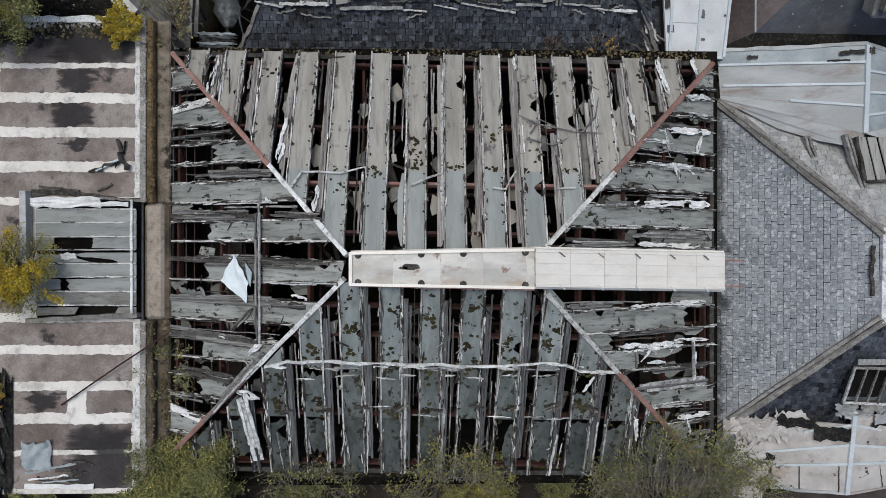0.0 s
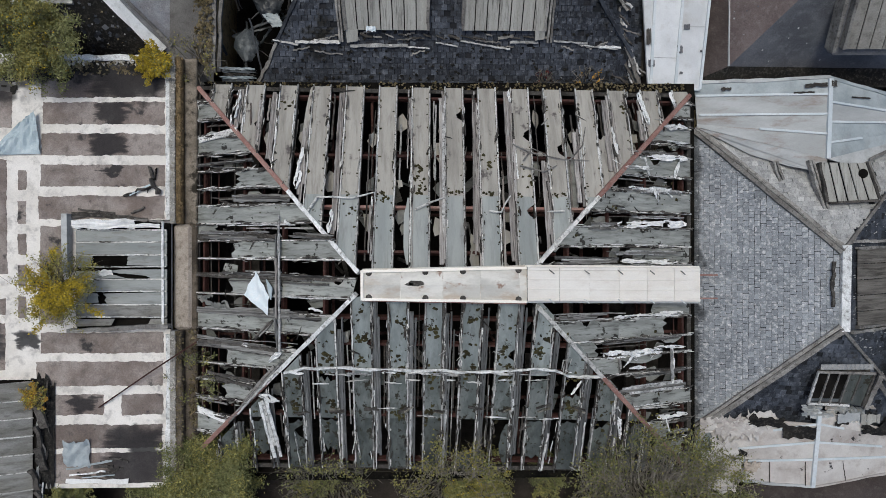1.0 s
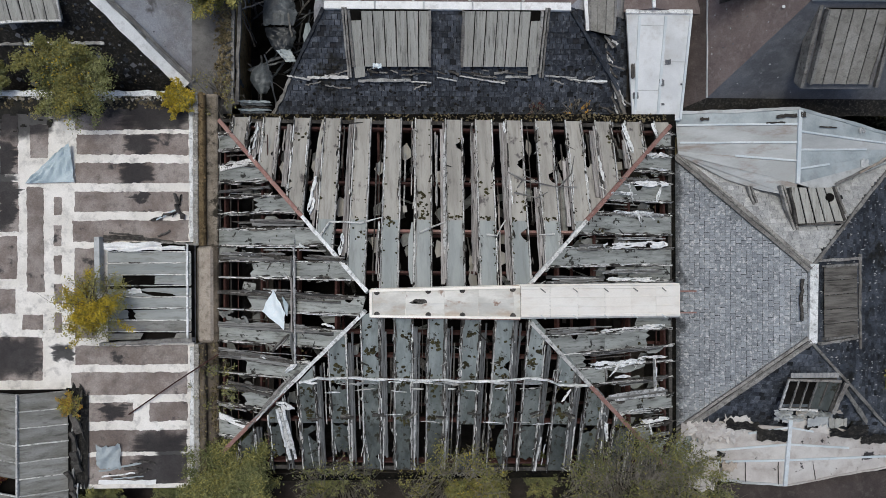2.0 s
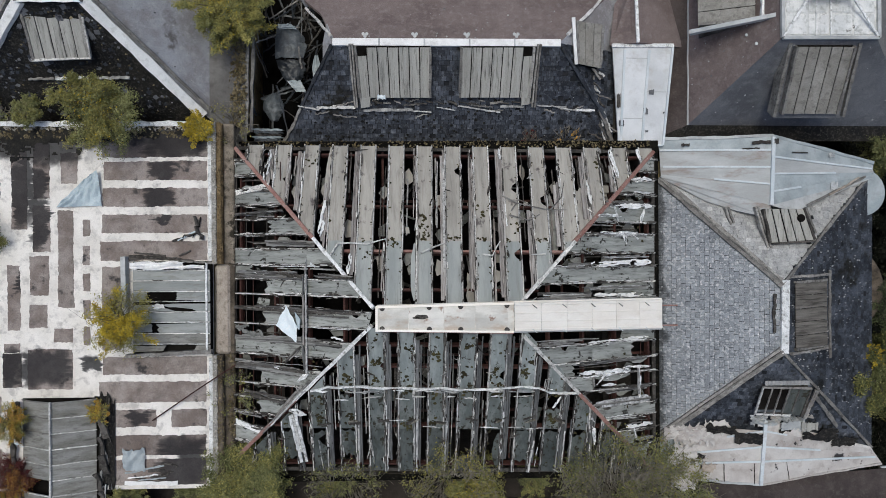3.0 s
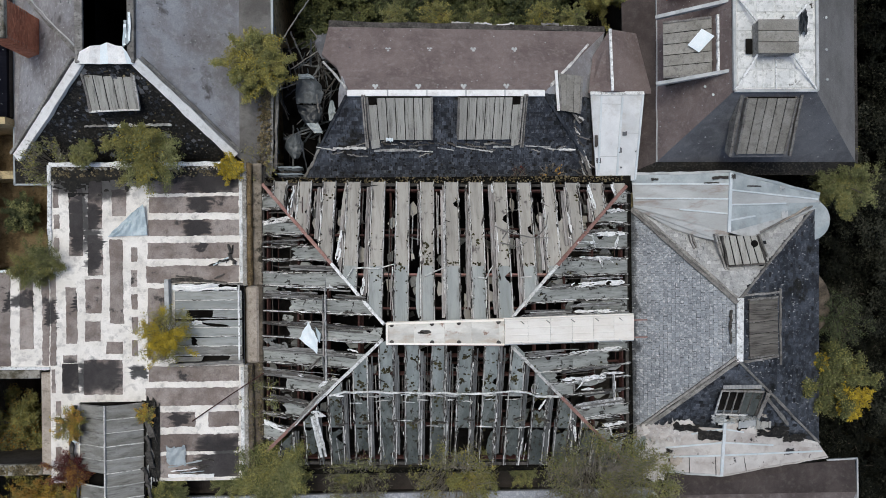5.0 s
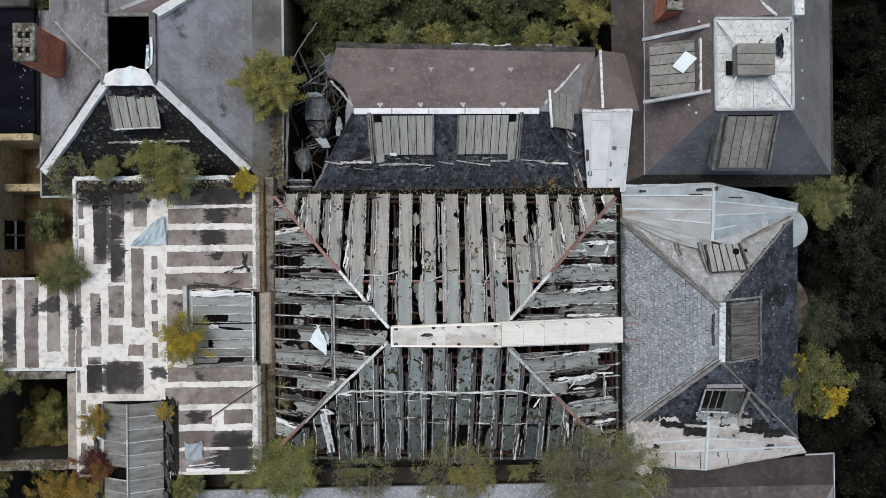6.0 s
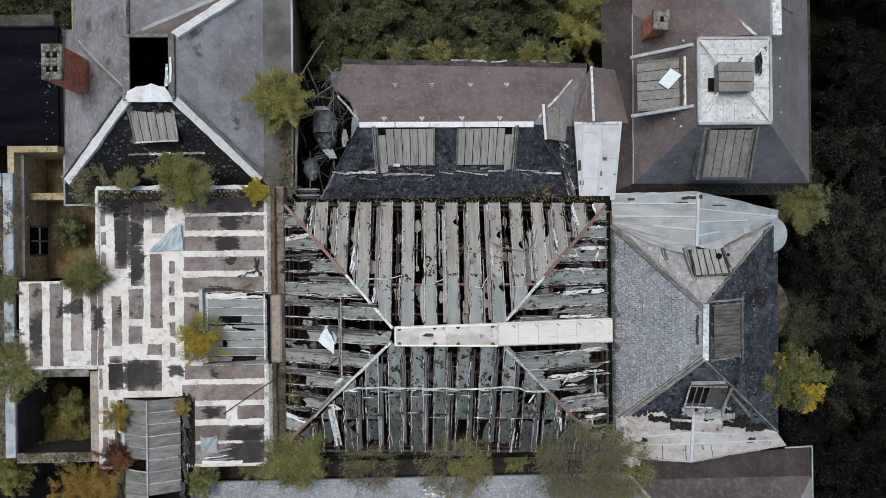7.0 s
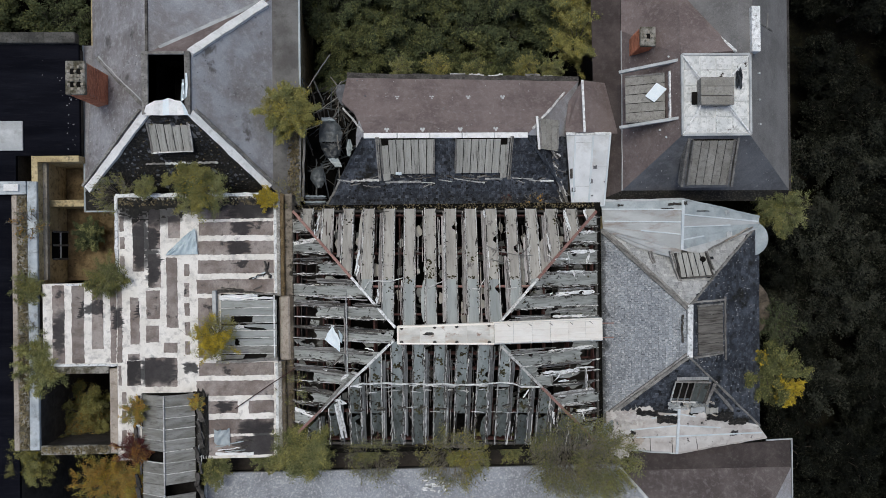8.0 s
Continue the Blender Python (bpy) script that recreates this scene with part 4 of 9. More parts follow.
splintered(E_SL, (5.65, -2.75), (5.7, -3.2), 0.14, 208, (M_WOOD_D, M_WOOD), 4, 0.13)

# boards, hooks and fallen branches on the north slope
for k, (x0, y0, x1, y1, w) in enumerate(((-0.53, 5.5, -0.56, 2.9, 0.15), (0.45, 5.45, 0.4, 0.2, 0.2), (1.53, 5.45, 1.4, 0.3, 0.16), (2.62, 5.4, 2.48, 0.2, 0.2), (-1.66, 2.0, -1.7, 0.15, 0.16), (3.68, 5.4, 3.66, 4.7, 0.16), (3.55, 2.6, 3.58, 0.9, 0.2), (5.75, 5.2, 5.85, 2.7, 0.16), (6.72, 5.2, 6.85, 4.0, 0.14), (-3.65, 3.5, -3.7, 1.75, 0.12), (-5.1, 5.2, -5.15, 3.3, 0.14))):
    splintered(N_SL, (x0, y0), (x1, y1), w, 220 + k, (M_TIMBER_Y, M_TIMBER_Y, M_BAR, M_WOOD_D), 4, 0.08)
for k, (x0, y0, x1, y1, w) in enumerate(((-3.72, 3.5, -3.85, 2.2, 0.18), (-5.82, 5.4, -5.95, 4.2, 0.16), (5.72, 4.2, 5.82, 3.3, 0.12), (6.72, 5.4, 6.9, 4.3, 0.16), (7.72, 5.4, 7.85, 4.9, 0.18), (2.6, 5.45, 2.62, 5.05, 0.2), (-2.75, 1.6, -2.8, 0.9, 0.14))):
    torn_film(N_SL, (x0, y0), (x1, y1), w, 240 + k, M_WCLEAN if k % 2 == 0 else M_WPAINT, 0.12, 0.07)
for k, pts in enumerate((((-3.45, 1.55), (-3.2, 1.95), (-2.75, 1.98), (-2.2, 1.92), (-1.9, 2.02), (-1.55, 2.1), (-1.5, 1.8)), ((-0.35, 1.6), (0.1, 1.8), (0.5, 1.95), (0.55, 1.85)), ((1.8, 1.55), (2.15, 1.5), (2.3, 1.8), (2.45, 2.0)), ((4.0, 1.55), (3.5, 1.52)))):
    b = B()
    tube(b, [N_SL.over(x, y, 0.13 + 0.03 * (i % 2)) for i, (x, y) in enumerate(pts)], 0.035, 0.022, 6)
    part("torn_strip", b, M_BAR, atrium)
for k, pts in enumerate((((2.6, 3.65), (3.2, 3.35), (4.1, 3.15), (4.9, 3.12)), ((2.9, 3.1), (3.2, 3.5), (3.6, 3.3)), ((2.8, 2.95), (3.5, 2.75), (3.9, 2.95)), ((4.3, 3.1), (4.75, 3.6), (4.9, 4.2)))):
    b = B()
    tube(b, [N_SL.over(x, y, 0.14) for x, y in pts], 0.03, 0.014, 5)
    part("loose_branch", b, M_WOOD, atrium)
b = B()
slab(b, [N_SL.over(x, y, l) for x, y, l in ((4.35, 3.9, -0.1), (4.62, 3.0, -0.15), (4.55, 1.9, -0.3), (4.25, 1.6, -0.35), (4.2, 2.8, -0.25))], 0.02)
part("shard", b, M_GLASS_G, atrium)

# splinters, putty and slivers of glass that lie loose along the bars
def splinter_litter(sl, bounds, n, seed, material, lo, hi, long=0.5):
    rng = random.Random(seed)
    vs, fs = [], []
    for k in range(n):
        a = rng.choice(bounds) + rng.gauss(0, 0.038)
        if not 0.1 < a < sl.L - 0.1:
            continue
        b = rng.uniform(0, sl.top(a))
        if noise.noise(V(a * 0.8, b * 0.8, seed)) < rng.uniform(-0.5, 0.3):
            continue
        l, w = rng.uniform(0.06, long) * rng.uniform(0.4, 1), rng.uniform(lo, hi)
        t = rng.gauss(0, 0.07) if rng.random() < 0.93 else rng.uniform(-1.5, 1.5)
        da, db = math.sin(t) * l / 2, math.cos(t) * l / 2
        wa, wb = math.cos(t) * w / 2, -math.sin(t) * w / 2
        up = rng.uniform(0.075, 0.12)
        tilt = rng.uniform(-0.04, 0.04)
        b0 = len(vs)
        for z in (0.0, -0.018):
            vs += [tuple(sl.at(a + da * f + wa * g * h, b + db * f + wb * g * h, up + z + tilt * f)) for f, g, h in ((-1, -1, 0.4), (-1, 1, 0.6), (0.2, 1, 1.2), (1, 1, 0.3), (1, -1, 0.2), (0.1, -1, 1.0))]
        fs += [tuple(b0 + i for i in range(6)), tuple(b0 + 11 - i for i in range(6))]
        fs += [(b0 + i, b0 + 6 + i, b0 + 6 + (i + 1) % 6, b0 + (i + 1) % 6) for i in range(6)]
    me = bpy.data.meshes.new("splinters")
    me.from_pydata(vs, [], fs)
    me.materials.append(material)
    ob = new("splinters", me)
    ob.parent = atrium
    ob["kind"] = "stuff"


M_SPLINT = mk("pale_splinters", (0.36, 0.35, 0.33, 1), (0.68, 0.67, 0.64, 1), (0.12, 0.11, 0.10, 1), 2, 7, 0.85, 0.3, 0, isl=0.45, amount=0.7)
M_SPLINT_D = mk("dark_splinters", (0.022, 0.02, 0.018, 1), (0.085, 0.078, 0.07, 1), (0.2, 0.18, 0.16, 1), 2, 7, 0.9, 0.4, 0, isl=0.5, amount=0.5)
for k, (sl, bounds, n) in enumerate(((N_SL, nb, 420), (S_SL, sb, 1000), (W_SL, wb, 560), (E_SL, eb, 700))):
    splinter_litter(sl, bounds, n, 400 + k, M_SPLINT, 0.012, 0.04)
    splinter_litter(sl, bounds, int(n * 1.2), 410 + k, M_SPLINT_D, 0.015, 0.07, 0.7)

# moss cushions on the panes
rm = random.Random(21)


def moss_bed(sl, spots, name):
    """Ragged cushions of moss on one slope. spots: rows of a, b, radius."""
    vs, fs = [], []
    for a, q, r in spots:
        if not 0.02 < q < sl.top(a) - 0.05:
            continue
        n, b0 = 8, len(vs)
        vs.append(tuple(sl.at(a, q, 0.055 + 0.25 * r)))
        for i in range(n):
            k = r * rm.uniform(0.45, 1.25)
            vs.append(tuple(sl.at(a + k * math.cos(6.2832 * i / n), q + k * math.sin(6.2832 * i / n), 0.044)))
        fs += [(b0, b0 + 1 + i, b0 + 1 + (i + 1) % n) for i in range(n)]
    me = bpy.data.meshes.new(name)
    me.from_pydata(vs, [], fs)
    me.materials.append(M_MOSS)
    ob = new(name, me)
    ob.parent = atrium
    ob["kind"] = "stuff"


spots = []
for i, a in enumerate(nb):
    # dots along the edges of every glazed bay
    for q in range(16):
        s = rm.uniform(0.2, 6.0)
        if noise.noise(V(a, s * 0.7, 3.3)) > -0.15:
            spots.append((a + (rm.uniform(0.03, 0.09) if i % 2 == 0 else -rm.uniform(0.03, 0.09)), s, rm.uniform(0.016, 0.045)))
for x, w in ((-4.55, 0.1), (-1.35, 0.12), (-0.28, 0.22), (0.62, 0.45), (1.65, 0.42), (2.7, 0.25), (3.75, 0.4), (-2.35, 0.1)):
    for q in range(int(3 + w * 15)):
        spots.append((x - C_NW.x + rm.uniform(0, w), 3.72 + rm.gauss(0, 0.04), rm.uniform(0.025, 0.06)))
for x, y, n, r in ((-0.2, 2.75, 14, 0.16), (-0.15, 2.3, 9, 0.12), (-1.25, 2.0, 8, 0.1), (2.95, 2.7, 10, 0.2), (6.25, 5.1, 9, 0.1), (-4.4, 5.0, 7, 0.12), (1.85, 3.2, 8, 0.14), (-2.2, 1.6, 6, 0.12)):
    for q in range(n):
        spots.append((x - C_NW.x + rm.gauss(0, r), (5.55 - y) / 0.916 + rm.gauss(0, r), rm.uniform(0.03, 0.075)))
moss_bed(N_SL, spots, "moss_dots")
spots = []
for i in range(0, len(sb), 2):
    for q in range(26):
        s = rm.choice((rm.uniform(3.3, 6.0), rm.uniform(0.3, 6.0), rm.gauss(2.0, 0.15), rm.gauss(3.45, 0.15)))
        if noise.noise(V(sb[i] * 1.3, s * 0.8, 7.1)) > -0.2:
            spots.append((sb[i] + rm.uniform(0.04, 0.52), s, rm.uniform(0.025, 0.085)))
    for q in range(3):
        a, s = sb[i] + rm.uniform(0.1, 0.45), rm.choice((rm.uniform(3.6, 5.6), rm.uniform(1.6, 5.8)))
        for z in range(9):
            spots.append((a + rm.gauss(0, 0.07), s + rm.gauss(0, 0.1), rm.uniform(0.03, 0.08)))
moss_bed(S_SL, spots, "moss_dots")
for sl, lo, hi in ((E_SL, 0.2, 5.0), (W_SL, 1.8, 5.0)):
    spots = []
    for q in range(170):
        a, s = rm.uniform(0.4, sl.L - 0.4), rm.uniform(lo, hi)
        if noise.noise(V(a * 0.9, s * 0.6, 11.0)) > 0.05:
            spots.append((a, s, rm.uniform(0.02, 0.07)))
    moss_bed(sl, spots, "moss_dots")

# ridge cap and the cream cover that runs down the east slope
ridge = thing("ridge_cap", "rusty white sheet metal ridge cap along the glass roof", "ridge cap")


def on_cap(x, f, up=0.0):
    """A place on the ridge cap: f across it from south (-1) to north (1); the cap widens eastward."""
    t = (x + 1.78) / 4.5
    return V(x, -0.49 + f * (0.385 + 0.085 * t), 12.78 + up)


xs = (-1.78, -0.75, 0.42, 1.46, 2.55, 2.74)
for x0, x1 in zip(xs, xs[1:]):
    b = B()
    # shallow tray: two flat sides that meet in a low ridge
    for f0, f1, z0, z1 in ((-1, 0, -0.03, 0.02), (0, 1, 0.02, -0.03)):
        slab(b, [on_cap(x0 + 0.003, f0, z0), on_cap(x1 - 0.003, f0, z0), on_cap(x1 - 0.003, f1, z1), on_cap(x0 + 0.003, f1, z1)], 0.2)
    part("cap_panel", b, M_RIDGE, ridge)
    b = B()
    beam(b, on_cap(x1, -1, 0.0), on_cap(x1, 1, 0.0), 0.03, 0.03)
    part("cap_joint", b, M_RIDGE, ridge)
for f in (-1, 1):
    b = B()
    beam(b, on_cap(-1.8, f, 0.06), on_cap(2.74, f, 0.06), 0.07, 0.16, (0, 0, 1), 0.004, 14, random.Random(6))
    part("cap_rim", b, M_CREAM, ridge)
    b = B()
    beam(b, on_cap(-1.8, f * 1.1, -0.03), on_cap(2.74, f * 1.1, -0.03), 0.05, 0.1, (0, 0, 1), 0.006, 14, random.Random(7))
    part("cap_edge", b, M_STEEL_P if f < 0 else M_RIDGE, ridge, "rusty lower edge of the cap" if f < 0 else "")
b = B()
beam(b, on_cap(-1.8, -1.08, 0.07), on_cap(-1.8, 1.08, 0.07), 0.08, 0.2)
part("cap_end", b, M_CREAM, ridge)
for x in (-1.62, -0.06, 0.98, 2.52):
    for f in (-0.87, 0.87):
        b = B()
        bmesh.ops.create_cone(b, cap_ends=True, segments=9, radius1=0.09, radius2=0.05, depth=0.05, matrix=Matrix.Translation(on_cap(x, f, 0.02)))
        part("bolt", b, M_WOOD_D, ridge, "rusted bolt plate")
for k, (x, f, sx, sy) in enumerate(((-0.32, 0.12, 0.55, 0.1), (-0.5, 0.05, 0.3, 0.05))):
    b = B()
    n = 14
    c = on_cap(x, f, 0.012)
    ring = [b.verts.new(c + V(sx * 0.5 * math.cos(6.2832 * i / n) * (0.8 + 0.3 * noise.noise(V(i * 0.9, k, 2))), sy * math.sin(6.2832 * i / n) * (0.8 + 0.4 * noise.noise(V(i * 0.9, k, 5))), 0.012)) for i in range(n)]
    b.faces.new(ring)
    thicken(b, 0.012)
    part("rust_patch", b, M_WOOD_D, ridge)
cover = thing("metal_cover", "cream painted corrugated metal cover running down the glass slope", "metal cover")
CA, CB = V(2.75, -0.465, 12.9), V(8.5, -0.63, 10.4)


def on_cover(t, f, up=0.0):
    p = CA.lerp(CB, t)
    return V(p.x, p.y + f * (0.49 + 0.055 * t), p.z + up)


for k in range(6):
    t0, t1 = k / 6 + 0.0008, (k + 1) / 6 - 0.0008
    b = B()
    rib = [(-1, -0.06), (-0.94, 0.03), (-0.82, 0.03), (-0.78, 0.0), (-0.34, 0.0), (-0.31, 0.009), (-0.27, 0.009), (-0.24, 0.0), (0.22, 0.0), (0.25, 0.009), (0.29, 0.009), (0.32, 0.0), (0.76, 0.0), (0.8, 0.03), (0.93, 0.03), (1, -0.06)]
    rows = [[b.verts.new(on_cover(t, f, z + 0.004 * (k % 2))) for f, z in rib] for t in (t0, t1)]
    for i in range(len(rib) - 1):
        b.faces.new((rows[0][i], rows[1][i], rows[1][i + 1], rows[0][i + 1]))
    thicken(b, 0.03)
    part("cover_panel", b, M_CREAM, cover)
for f in (-1.02, 1.02):
    b = B()
    beam(b, on_cover(0, f, -0.06), on_cover(1, f, -0.06), 0.05, 0.24)
    part("cover_side", b, M_CREAM if f > 0 else M_ZINC, cover)
for k in range(5):
    for f in (-0.93, 0.72):
        c = on_cover(0.12 + k * 0.19, f, 0.06)
        b = B()
        beam(b, c + V(-0.05, 0.05, 0), c + V(0.1, -0.07, 0), 0.03, 0.03)
        part("clip", b, M_WPAINT if f < 0 else M_WOOD, cover)
for y in (-0.32, -1.05):
    b = B()
    beam(b, (8.2, y, 10.42), (9.1, y - 0.01, 10.3), 0.05, 0.05)
    part("pipe", b, M_STEEL_P, cover)

# the blue-white sheet caught on the west slope
sheet = thing("plastic_sheet", "pale blue plastic sheet lying crumpled on the broken glass", "plastic sheet")
b = B()
gx, gy = 14, 16
grid = [[None] * (gy + 1) for _ in range(gx + 1)]
for i in range(gx + 1):
    for j in range(gy + 1):
        s, t = i / gx, j / gy
        p = (V(-4.98, -0.14, 0).lerp(V(-4.56, -0.9, 0), s)).lerp(V(-5.36, -0.86, 0).lerp(V(-4.58, -1.44, 0), s), t)
        p += V(0.04 * noise.noise(V(s * 4, t * 4, 8)), 0.04 * noise.noise(V(s * 4, t * 4, 6)), 0)
        q = W_SL.over(p.x, p.y, 0.2 + 0.08 * noise.noise(V(s * 2.6, t * 2.6, 2)) + 0.05 * abs(s - 0.6) + 0.07 * max(0, t - 0.6))
        grid[i][j] = b.verts.new(q)
for i in range(gx):
    for j in range(gy):
        b.faces.new((grid[i][j], grid[i + 1][j], grid[i + 1][j + 1], grid[i][j + 1]))
thicken(b, 0.01)
part("sheet", b, M_TARP, sheet)
b = B()
slab(b, [W_SL.over(x, y, l) for x, y, l in ((-4.7, -0.35, 0.16), (-4.42, -0.62, 0.25), (-4.5, -1.0, 0.2), (-4.62, -0.9, 0.13))], 0.01)
part("folded_corner", b, M_TARP2, sheet, "folded darker blue corner")

# atrium walls and floor below
walls = thing("atrium_shaft", "dark rendered walls of the ruined atrium under the glass", "courtyard", kind="structure")
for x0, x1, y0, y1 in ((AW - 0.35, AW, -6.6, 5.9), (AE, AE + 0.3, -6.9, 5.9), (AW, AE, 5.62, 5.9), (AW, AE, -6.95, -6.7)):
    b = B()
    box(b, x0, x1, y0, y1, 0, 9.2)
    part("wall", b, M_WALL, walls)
    b = B()
    box(b, x0 + 0.01, x1 - 0.01, y0 + 0.01, y1 - 0.01, 9.2, 9.24)
    part("gutter", b, M_GUTTER, walls, "gutter coloured black for eave shadow")
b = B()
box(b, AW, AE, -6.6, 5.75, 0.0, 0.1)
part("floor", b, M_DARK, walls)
rd = random.Random(31)
for k in range(60):
    x, y = rd.uniform(-6.8, 8), rd.uniform(-6.2, 5.4)
    a = rd.uniform(0, 6.28)
    l = rd.uniform(0.4, 1.8)
    b = B()
    beam(b, (x, y, 0.14 + rd.random() * 0.1), (x + l * math.cos(a), y + l * math.sin(a), 0.16 + rd.random() * 0.3), rd.uniform(0.06, 0.4), 0.04)
    part("debris_board", b, rd.choice((M_WOOD, M_WOOD_D, M_GLASS_W)), walls)
for z in (3.2, 6.4):
    b = B()
    box(b, AW, AW + 1.2, -6.5, 5.7, z - 0.25, z)
    box(b, AE - 1.2, AE, -6.5, 5.7, z - 0.25, z)
    part("gallery", b, M_WALL, walls)


# ---- flat-roofed wing, west ----
M_BOARD_W = mk("brownish_wired_glass", (0.185, 0.18, 0.16, 1), (0.28, 0.278, 0.262, 1), (0.06, 0.056, 0.048, 1), 1.2, 3, 0.6, 0.1, 0.12, stretch=(0.7, 3, 0.7), amount=0.6)
ZF = 10.1
flat = thing("flat_roofed_building", "flat-roofed wing with white strips between brown felt panels", "building")
def walls_of(parent, rects, z0, z1, material):
    for x0, x1, y0, y1 in rects:
        b = B()
        box(b, x0, x1, y0, y1, z0, z1)
        part("wall", b, material, parent)


walls_of(flat, ((-15.85, -8.0, -6.75, 6.4), (-19.4, -15.85, -2.0, 1.95)), 0, ZF - 0.2, M_YELLOW)
b = B()
box(b, -15.95, -7.95, -6.85, 6.5, ZF - 0.25, ZF)
part("roof_deck", b, M_WHITE, flat, "white coated flat roof deck")
b = B()
box(b, -19.6, -15.955, -2.1, 2.05, ZF - 0.25, ZF)
part("roof_deck", b, M_WHITE, flat)
# brown felt panels, one metre apart
def felt(x0, x1, y0, y1):
    # worn edges: the white coating laps unevenly over the felt
    rim = []
    for (xa, ya), (xb, yb) in (((x0, y0), (x1, y0)), ((x1, y0), (x1, y1)), ((x1, y1), (x0, y1)), ((x0, y1), (x0, y0))):
        n = max(3, int(math.hypot(xb - xa, yb - ya) / 0.07))
        for i in range(n):
            x, y = xa + (xb - xa) * i / n, ya + (yb - ya) * i / n
            k = 0.035 * noise.noise(V(x * 5.3, y * 5.3, 1.0)) + 0.022 * noise.noise(V(x * 17, y * 17, 6.0)) + 0.03 * noise.noise(V(x * 0.9, y * 0.9, 9.0))
            if xa == xb:
                x += k
            else:
                y += k
            rim.append((x, y, ZF + 0.012))
    b = B()
    slab(b, rim, 0.011)
    part("felt_panel", b, M_FELT, flat)


for x0, x1, y0, y1 in ((-11.85, -8.09, 5.21, 6.15), (-11.8, -8.09, 4.37, 5.06), (-11.87, -8.09, 3.41, 4.08), (-11.9, -8.1, 2.45, 3.12), (-11.94, -8.1, 1.46, 2.16),
                       (-11.9, -8.16, -2.69, -2.05), (-12.02, -8.17, -3.7, -2.95), (-11.55, -9.98, -4.6, -3.97), (-9.43, -8.18, -4.6, -3.97), (-11.51, -8.19, -5.62, -4.9), (-11.57, -8.2, -6.7, -5.76)):
    felt(x0, x1, y0, y1)
for y0, y1 in ((4.64, 5.38), (3.74, 4.34), (2.81, 3.39), (2.16, 2.48), (-4.05, -3.44), (-4.98, -4.35), (-6.04, -5.35)):
    felt(-15.75, -15.53, y0, y1)
for x0, x1, y0, y1 in ((-15.12, -14.56, 2.6, 5.5), (-14.34, -13.75, 3.72, 5.94), (-14.36, -13.75, 1.78, 3.48), (-15.28, -14.83, -1.05, 1.32), (-14.48, -13.8, 0.22, 1.64), (-14.5, -13.86, -0.96, -0.12),
                       (-15.41, -14.84, -1.85, -1.52), (-15.46, -14.78, -3.11, -1.87), (-14.57, -12.97, -3.19, -1.75), (-13.35, -12.76, 4.26, 5.38), (-13.47, -12.91, -0.24, 3.29), (-13.64, -12.95, -1.5, -0.99), (-11.9, -11.2, -1.78, 1.23)):
    felt(x0, x1, y0, y1)
for y0, y1 in ((2.35, 2.95), (1.31, 2.0), (0.35, 0.99), (-0.63, 0.03), (-1.61, -0.93)):
    felt(-12.57, -12.33, y0, y1)
for x0, x1, y0, y1 in ((-19.13, -18.53, -1.95, 1.95), (-18.17, -17.57, -1.95, 1.95), (-17.18, -16.62, -1.25, 1.95), (-16.27, -15.98, -1.95, 1.81), (-15.93, -15.69, -1.95, 1.81), (-15.9, -15.75, -3.1, -2.11)):
    felt(x0, x1, y0, y1)
# edge flashing and parapet towards the atrium
b = B()
ribbon(b, along((-7.98, 6.35, ZF + 0.05), (-7.98, 1.35, ZF + 0.05), 30, 3, 0.01), 0.16, 0.03, 4, 0.25, (1, 0, 0))
part("edge_flashing", b, M_WPAINT, flat)
b = B()
ribbon(b, along((-7.98, -2.1, ZF + 0.05), (-8.0, -6.8, ZF + 0.05), 30, 3, 0.01), 0.16, 0.03, 5, 0.25, (1, 0, 0))
part("edge_flashing", b, M_WPAINT, flat)
b = B()
ribbon(b, along((-15.9, 6.42, ZF + 0.05), (-8.1, 6.42, ZF + 0.05), 40, 3, 0.01), 0.18, 0.03, 6, 0.3)
part("edge_flashing", b, M_WPAINT, flat)
b = B()
ribbon(b, along((-15.9, 6.4, ZF + 0.05), (-15.9, 2.1, ZF + 0.05), 20, 3, 0.01), 0.16, 0.03, 7, 0.25, (1, 0, 0))
part("edge_flashing", b, M_WPAINT, flat)
b = B()
ribbon(b, along((-19.5, -2.02, ZF + 0.05), (-15.95, -2.05, ZF + 0.05), 20, 3, 0.01), 0.12, 0.03, 8, 0.25)
part("edge_flashing", b, M_WPAINT, flat)
b = B()
ribbon(b, along((-18.4, 2.0, ZF + 0.05), (-15.95, 2.0, ZF + 0.05), 20, 3, 0.01), 0.12, 0.03, 8, 0.25)
part("edge_flashing", b, M_WPAINT, flat)
M_CONC_D = mk("stained_and_shaded_concrete", (0.05, 0.04, 0.03, 1), (0.16, 0.13, 0.10, 1), (0.03, 0.026, 0.018, 1), 1.0, 5, 0.95, 0.5, 0.0, amount=0.7)
M_CONC_M = mk("mossy_concrete", (0.15, 0.125, 0.095, 1), (0.33, 0.28, 0.225, 1), (0.06, 0.05, 0.035, 1), 1.1, 5, 0.95, 0.5, 0.0, amount=0.7, stain=((0.035, 0.03, 0.022, 1), 1.2, 0.5, 0.12))
parapet = thing("parapet", "mossy stone parapet and sandy coping beside the glass roof", "parapet", kind="structure")
M_STONE = mk("pale_worn_stone", (0.24, 0.225, 0.20, 1), (0.40, 0.385, 0.36, 1), (0.12, 0.105, 0.08, 1), 1.6, 6, 0.95, 0.6, 0.05, amount=0.8)
